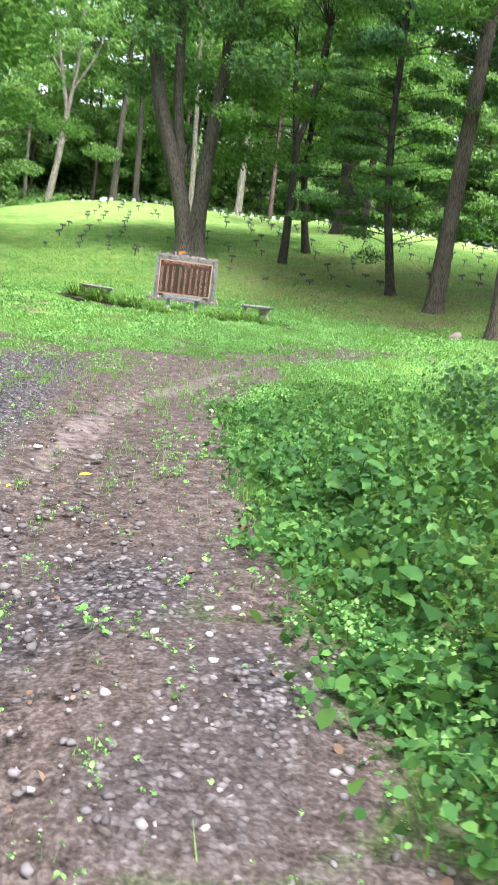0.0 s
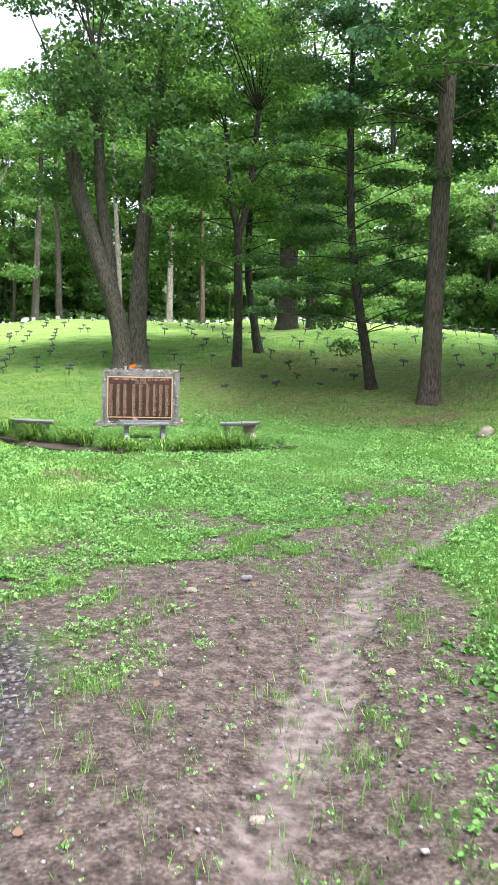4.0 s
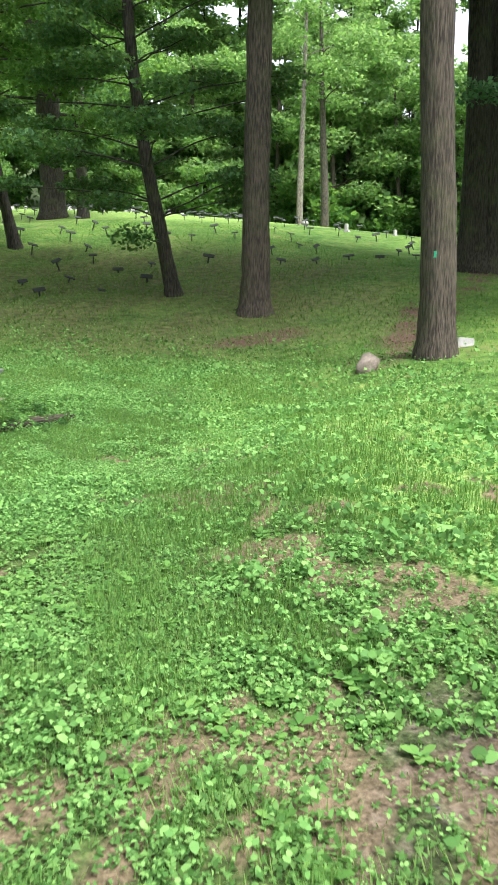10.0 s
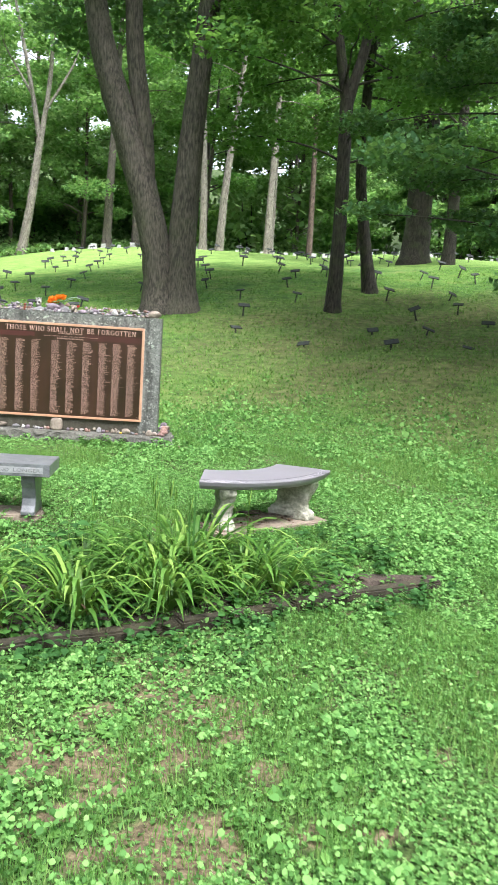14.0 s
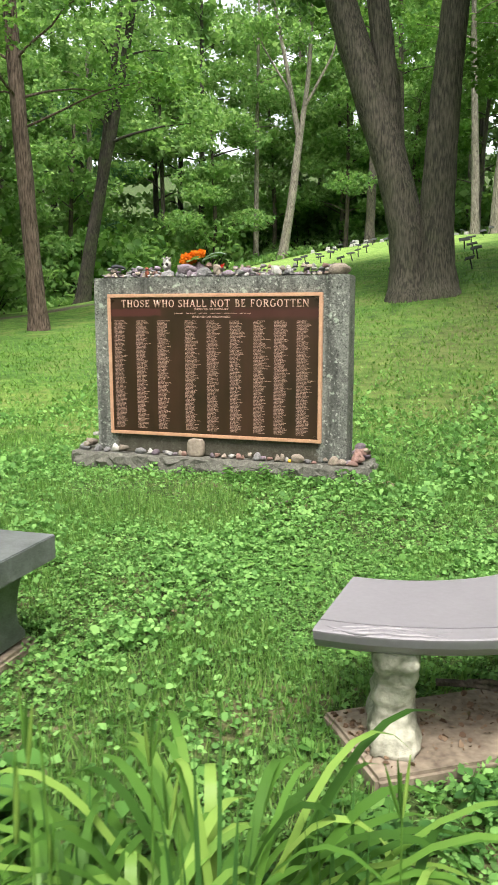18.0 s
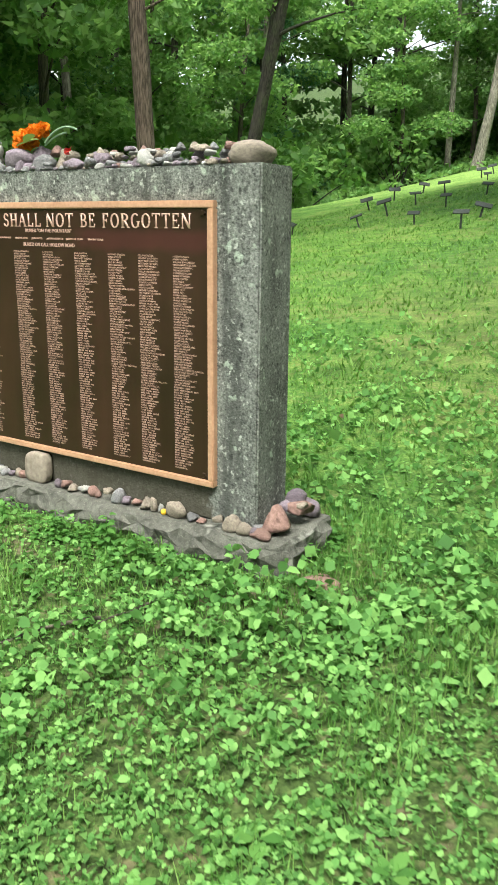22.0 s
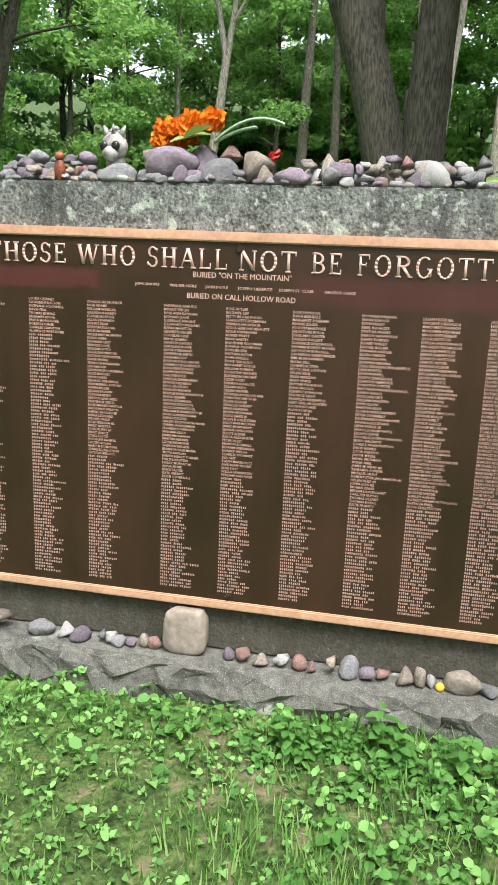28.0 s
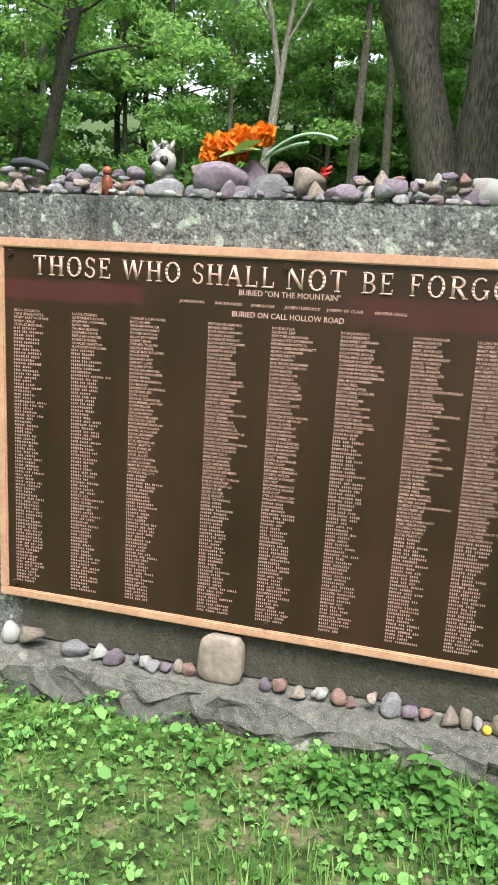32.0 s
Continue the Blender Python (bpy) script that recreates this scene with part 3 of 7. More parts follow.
# ---- the ground ----
WALK = [(-0.1, -29), (-0.7, -25), (-0.8, -21), (0, -18), (1.1, -15), (1.8, -12), (1.95, -9.3), (2.1, -6.7), (2.8, -5.1), (3.25, -3.8), (2.7, -2.5), (1.3, -2.0), (0.5, -2.2)]


# the edge of the woods
CLEARING = [(-13, -40), (-10, -20), (-10.5, 0), (-13, 12), (-17, 24), (-17, 38), (-11, 49), (3, 53), (20, 57), (38, 58), (52, 50), (57, 32), (46, 12), (36, -2), (24, -16), (12, -27), (10, -40)]


def wooded(x, y):
    """How far into the woods places lie; negative in the clearing."""
    inside = np.zeros(np.shape(x), bool)
    for (ax, ay), (bx, by) in zip(CLEARING, CLEARING[1:] + CLEARING[:1]):
        cross = (ay > y) != (by > y)
        inside ^= cross & (x < (bx - ax) * (y - ay) / ((by - ay) or 1e-9) + ax)
    d = from_line(x, y, CLEARING + CLEARING[:1])[0]
    return np.where(inside, -d, d)


def ground():
    def steps(lo, hi, fine, far):
        mid = np.arange(lo, hi + 1e-6, fine)
        out = fine * 1.22 ** np.arange(1, 60)
        out = np.cumsum(out)
        out = out[out < far]
        return np.concatenate([lo - out[::-1], mid, hi + out])

    xs, ys = steps(-12, 22, 0.2, 700), steps(-31, 18, 0.2, 700)
    gx, gy = np.meshgrid(xs, ys, indexing="ij")
    gz = height(gx, gy)
    d, gr, li = cover(gx, gy)
    gz = gz - 0.05 * smooth(0.45, 0.1, np.abs(from_line(gx, gy, TRACK)[0])) * (1 - smooth(-14.6, -12.5, gy))
    v = np.stack([gx, gy, gz], -1).reshape(-1, 3)
    i, j = np.meshgrid(np.arange(len(xs) - 1), np.arange(len(ys) - 1), indexing="ij")
    n = len(ys)
    q = np.stack([i * n + j, (i + 1) * n + j, (i + 1) * n + j + 1, i * n + j + 1], -1).reshape(-1, 4)
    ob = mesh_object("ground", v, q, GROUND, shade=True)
    dust = (0.5 + 0.16 * patchy(gx, gy, 96, 0.9)) * smooth(0.32, 0.06, from_line(gx, gy, [(-1.1, -25), (-0.65, -21.6), (-0.39, -20.4), (0.42, -18.5), (1.25, -17.0), (2.4, -15.7), (3.0, -14.9), (4.2, -13.6), (6.0, -11.9)])[0]) * (1 - smooth(-13.0, -11.5, gy)) * smooth(-26, -22, gy)
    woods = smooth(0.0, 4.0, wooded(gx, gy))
    # paler grass also stands in for light on the open lawn and crest
    # thin: sparse grass round the slope trees, with their shade painted in
    for key, value in (("woods", 0.9 * woods), ("dry", 0.85 * dry(gx, gy)), ("thin", 0.62 * smooth(11, 4, np.hypot((gx - 8.0) / 1.15, (gy - 8.5) / 1.25)) * (0.6 + 0.7 * patchy(gx, gy, 81, 0.6))), ("lush_lit", 0.7 * smooth(21, 30, gy) * (1 - woods) + smooth(-1.5, -5.5, gy) * (1 - woods) * (1 - 0.85 * smooth(4.5, 8.5, gx)) * smooth(0, 2.5, gy + 20 - 3.2 * smooth(-0.5, -2.5, gx)) * (1 - 0.85 * smooth(2.6, 1.4, from_line(gx, gy, WALK)[0]))), ("dirt", d), ("gravel", gr), ("litter", li), ("dust", dust), ("shaded_thatch", 1.0 * smooth(3.4, 1.2, from_line(gx, gy, WALK)[0]))):
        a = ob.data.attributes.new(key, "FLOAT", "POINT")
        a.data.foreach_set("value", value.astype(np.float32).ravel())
    tagged(ob, "grassy hillside with a worn dirt and gravel track", "ground", kind="structure")


ground()


# ---- the memorial ----
def text_mesh(words, size, width=None, depth=0.002, align="CENTER", pitch=0.0):
    cu = bpy.data.curves.new("lettering", "FONT")
    cu.body, cu.size, cu.extrude, cu.align_x, cu.resolution_u = words, size, depth, align, 2 if size > 0.015 else 1
    if pitch:
        cu.space_line, cu.extrude, cu.offset = pitch / size, 0.0006, 0.00012
    ob = new("lettering", cu)
    bpy.context.view_layer.update()
    me = bpy.data.meshes.new_from_object(ob.evaluated_get(bpy.context.evaluated_depsgraph_get()))
    bpy.data.objects.remove(ob)
    if width:
        xs = [v.co.x for v in me.vertices]
        k = width / (max(xs) - min(xs))
        for v in me.vertices:
            v.co.x *= k
    return me


def lettering(words, size, m, material, parent, width=None, label="", align="CENTER", pitch=0.0):
    me = text_mesh(words, size, width, 0.002, align, pitch)
    me.materials.append(material)
    ob = new("lettering", me)
    ob.parent, ob.matrix_basis = parent, m
    return tagged(ob, label)


def letter(ch, x, z, wide, tall, parent):
    """A raised capital with thick stems, thin bars and serifs, made of small bevelled strokes."""
    bars, arcs = [], []

    def stem(c, w=0.165, z0=0.0, z1=1.0, feet=(0, 1)):
        bars.append(((c - w / 2, z0), (c + w / 2, z0), (c + w / 2, z1), (c - w / 2, z1)))
        for f in feet:
            bars.append(((c - w / 2 - 0.09, f - 0.06 * f), (c + w / 2 + 0.09, f - 0.06 * f), (c + w / 2 + 0.09, f + 0.06 * (1 - f)), (c - w / 2 - 0.09, f + 0.06 * (1 - f))))

    def bar(x0, x1, z0, t=0.09):
        bars.append(((x0, z0), (x1, z0), (x1, z0 + t), (x0, z0 + t)))

    def slant(x0, z0, x1, z1, w):
        bars.append(((x0 - w / 2, z0), (x0 + w / 2, z0), (x1 + w / 2, z1), (x1 - w / 2, z1)))

    def arc(cx, cz, rx, rz, a0, a1, thick=0.165, thin=0.085):
        n = 14
        for k in range(n):
            p = []
            for a, inner in ((k, 0), (k + 1, 0), (k + 1, 1), (k, 1)):
                t = radians(a0 + (a1 - a0) * a / n)
                c, s = math.cos(t), math.sin(t)
                p.append((cx + c * (rx - inner * thick), cz + s * (rz - inner * thin)))
            bars.append(tuple(p))

    if ch == "T":
        stem(0.5, feet=(0,)), bar(0.03, 0.97, 0.925), bar(0.03, 0.09, 0.8, 0.14), bar(0.91, 0.97, 0.8, 0.14)
    elif ch == "H":
        stem(0.2), stem(0.8), bar(0.25, 0.75, 0.47)
    elif ch == "O":
        arc(0.5, 0.5, 0.47, 0.52, 0, 360)
    elif ch == "G":
        arc(0.5, 0.5, 0.47, 0.52, 48, 330), stem(0.84, 0.15, 0.06, 0.44, ()), bar(0.66, 0.98, 0.40, 0.06)
    elif ch == "S":
        arc(0.5, 0.74, 0.38, 0.28, 25, 250), arc(0.5, 0.27, 0.42, 0.29, 95, -155), bar(0.83, 0.9, 0.74, 0.2), bar(0.08, 0.15, 0.06, 0.2)
    elif ch in "EFBR":
        stem(0.24, feet=(0, 1))
        if ch in "EF":
            bar(0.2, 0.88, 0.925), bar(0.25, 0.66, 0.47), bar(0.82, 0.88, 0.76, 0.18), bar(0.62, 0.67, 0.38, 0.25)
        if ch == "E":
            bar(0.2, 0.92, 0.0), bar(0.86, 0.92, 0.05, 0.2)
        if ch in "BR":
            bar(0.2, 0.5, 0.925), bar(0.2, 0.5, 0.47), arc(0.46, 0.735, 0.4, 0.265, 90, -90)
        if ch == "B":
            bar(0.2, 0.5, 0.0), arc(0.48, 0.27, 0.46, 0.27, 90, -90)
        if ch == "R":
            slant(0.88, 0.0, 0.5, 0.48, 0.2), bar(0.78, 1.04, 0.0, 0.055)
    elif ch == "L":
        stem(0.24), bar(0.2, 0.93, 0.0), bar(0.87, 0.93, 0.05, 0.24)
    elif ch == "N":
        stem(0.14, 0.08), stem(0.86, 0.08, feet=(1,)), slant(0.86, 0.0, 0.16, 1.0, 0.19)
    elif ch == "A":
        slant(0.1, 0.0, 0.48, 1.0, 0.075), slant(0.86, 0.0, 0.5, 1.0, 0.18), bar(0.22, 0.72, 0.32), bar(-0.02, 0.24, 0.0, 0.055), bar(0.7, 1.02, 0.0, 0.055)
    elif ch == "W":
        slant(0.27, 0.0, 0.08, 1.0, 0.13), slant(0.27, 0.0, 0.49, 1.0, 0.05), slant(0.7, 0.0, 0.5, 1.0, 0.13), slant(0.7, 0.0, 0.92, 1.0, 0.05), bar(-0.02, 0.2, 0.945, 0.055), bar(0.82, 1.02, 0.945, 0.055)
    v, q = [], []
    for n, p in enumerate(bars):
        a = len(v)
        v += [(x + px * wide, 0.0035 - 0.0002 * (n % 6), z + pz * tall) for px, pz in p]
        v += [(x + px * wide, 0.0065, z + pz * tall) for px, pz in p]
        q += [(a, a + 1, a + 2, a + 3)] + [(a + k, a + 4 + k, a + 4 + (k + 1) % 4, a + (k + 1) % 4) for k in range(4)]
    mesh_object("letter", v, q, LETTER, parent, "raised bronze capital letter")


def memorial():
    top = thing("memorial_stone", pose(0, 0, 0), "grey concrete memorial wall on a rough granite base, lichen stained", "memorial")
    bm = box(bmesh.new(), -1.07, 1.10, 0.03, 0.27, 0.16, 1.615, 0.008)
    bmesh.ops.subdivide_edges(bm, edges=bm.edges[:], cuts=6, use_grid_fill=True)
    for v in bm.verts:
        v.co += Vector((0, 1, 0.3)) * 0.004 * noise.noise(v.co * 4)
    part("slab", bm, CONCRETE, top)
    # the base is rock-faced: flat breaks meet in sharp ridges below a sawn top
    rnd = random.Random(8)
    bm = bmesh.new()
    outline = [(-1.27, 0.37), (-1.27, -0.075), (1.27, -0.075), (1.27, 0.37)]
    columns = []
    for (ax, ay), (bx, by) in zip(outline, outline[1:]):
        span = math.hypot(bx - ax, by - ay)
        n = round(span / 0.058)
        nx, ny = (by - ay) / span, (ax - bx) / span
        for k in range(n + (ax > 0)):
            u = min(1, max(0, (k + (rnd.uniform(-0.3, 0.3) if 0 < k < n else 0)) / n))
            edge = 0.35 if k in (0, n) else 1.0
            column = []
            for row, (z, lo, hi) in enumerate(((-0.12, -0.005, 0.01), (-0.02, 0.0, 0.035), (0.03, 0.004, 0.05), (0.075, 0.008, 0.055), (0.118, 0.006, 0.05), (0.148, 0.004, 0.024), (0.16, -0.012, 0.004))):
                out = rnd.uniform(lo, hi) * edge
                lift = rnd.uniform(-0.019, 0.019) if 0 < row < 5 else rnd.uniform(-0.01, 0.004) if row == 5 else 0
                slide = rnd.uniform(-0.012, 0.012) if 0 < row < 5 and edge == 1 else 0
                column.append(bm.verts.new((ax + (bx - ax) * u + nx * out + ny * slide, ay + (by - ay) * u + ny * out + nx * slide, z + lift)))
            columns.append(column)
    for a, b in zip(columns, columns[1:]):
        for k in range(6):
            if rnd.random() < 0.5:
                bm.faces.new((a[k], b[k], b[k + 1]))
                bm.faces.new((a[k], b[k + 1], a[k + 1]))
            else:
                bm.faces.new((a[k], b[k], a[k + 1]))
                bm.faces.new((b[k], b[k + 1], a[k + 1]))
    bm.faces.new([column[-1] for column in columns])
    bmesh.ops.subdivide_edges(bm, edges=[e for e in bm.edges if len(e.link_faces) == 2 and all(len(f.verts) < 5 for f in e.link_faces)], cuts=3, use_grid_fill=True)
    bmesh.ops.triangulate(bm, faces=bm.faces[:])
    for v in bm.verts:
        if v.co.z < 0.155:
            v.co += Vector((1, 1, 1)) * (0.0045 * noise.noise(v.co * 22) + 0.003 * noise.noise(v.co * 55))
    bmesh.ops.recalc_face_normals(bm, faces=bm.faces[:])
    part("base", bm, GRANITE, top, "rock-faced granite base")
    # the plaque
    plate = part("plaque", box(bmesh.new(), -0.905, 0.877, 0.006, 0.034, 0.342, 1.458), BRONZE, top, "dark bronze plaque with columns of names")
    for x0, x1, z0, z1 in ((-0.93, 0.902, 1.453, 1.482), (-0.93, 0.902, 0.318, 0.347), (-0.93, -0.901, 0.347, 1.453), (0.873, 0.902, 0.347, 1.453)):
        part("border", box(bmesh.new(), x0, x1, -0.002, 0.033, z0, z1, 0.004), BRASS, plate, "lighter bronze border")
    up = lambda x, z: Matrix.Translation((x, 0.0065, z)) @ pose(0, 0, 0, 90)
    for word, x0, x1 in (("THOSE", -0.802, -0.545), ("WHO", -0.509, -0.327), ("SHALL", -0.292, -0.047), ("NOT", -0.014, 0.153), ("BE", 0.194, 0.283), ("FORGOTTEN", 0.323, 0.793)):
        wide = [{"W": 1.35, "E": 0.82, "L": 0.82, "B": 0.88, "F": 0.8, "S": 0.74, "T": 0.88}.get(ch, 1.0) * 1.0 for ch in word]
        unit = (x1 - x0) / (sum(wide) + 0.16 * (len(word) - 1))
        x = x0
        for n, ch in enumerate(word):
            letter(ch, x, 1.375, wide[n] * unit, 0.0575, plate)
            x += (wide[n] + 0.16) * unit
    lettering('BURIED "ON THE MOUNTAIN"', 0.0225, up(-0.005, 1.351), LETTER, plate, 0.29, "raised bronze capitals")
    lettering("BURIED ON CALL HOLLOW ROAD", 0.0225, up(-0.006, 1.290), LETTER, plate, 0.322, "raised bronze capitals")
    rnd = random.Random(4)
    v, q = [], []

    def stroke(x0, x1, z0, z1):
        a = len(v)
        v.extend([(x0, 0.0035, z0), (x1, 0.0035, z0), (x1, 0.0035, z1), (x0, 0.0035, z1)])
        q.append((a, a + 1, a + 2, a + 3))

    def line(x, z, tall, letters, skip=0.09):
        # one plain bar for each letter that is too small to read
        w, gap = tall * 0.78, 0
        for n in range(letters):
            if n > 2 and n - gap > 3 and rnd.random() < 0.28 and n < letters - 3:
                gap = n
            else:
                stroke(x, x + w * rnd.uniform(0.44, 0.62), z + tall * rnd.uniform(0, 0.1), z + tall * rnd.uniform(0.8, 1.0))
            x += w
        return x

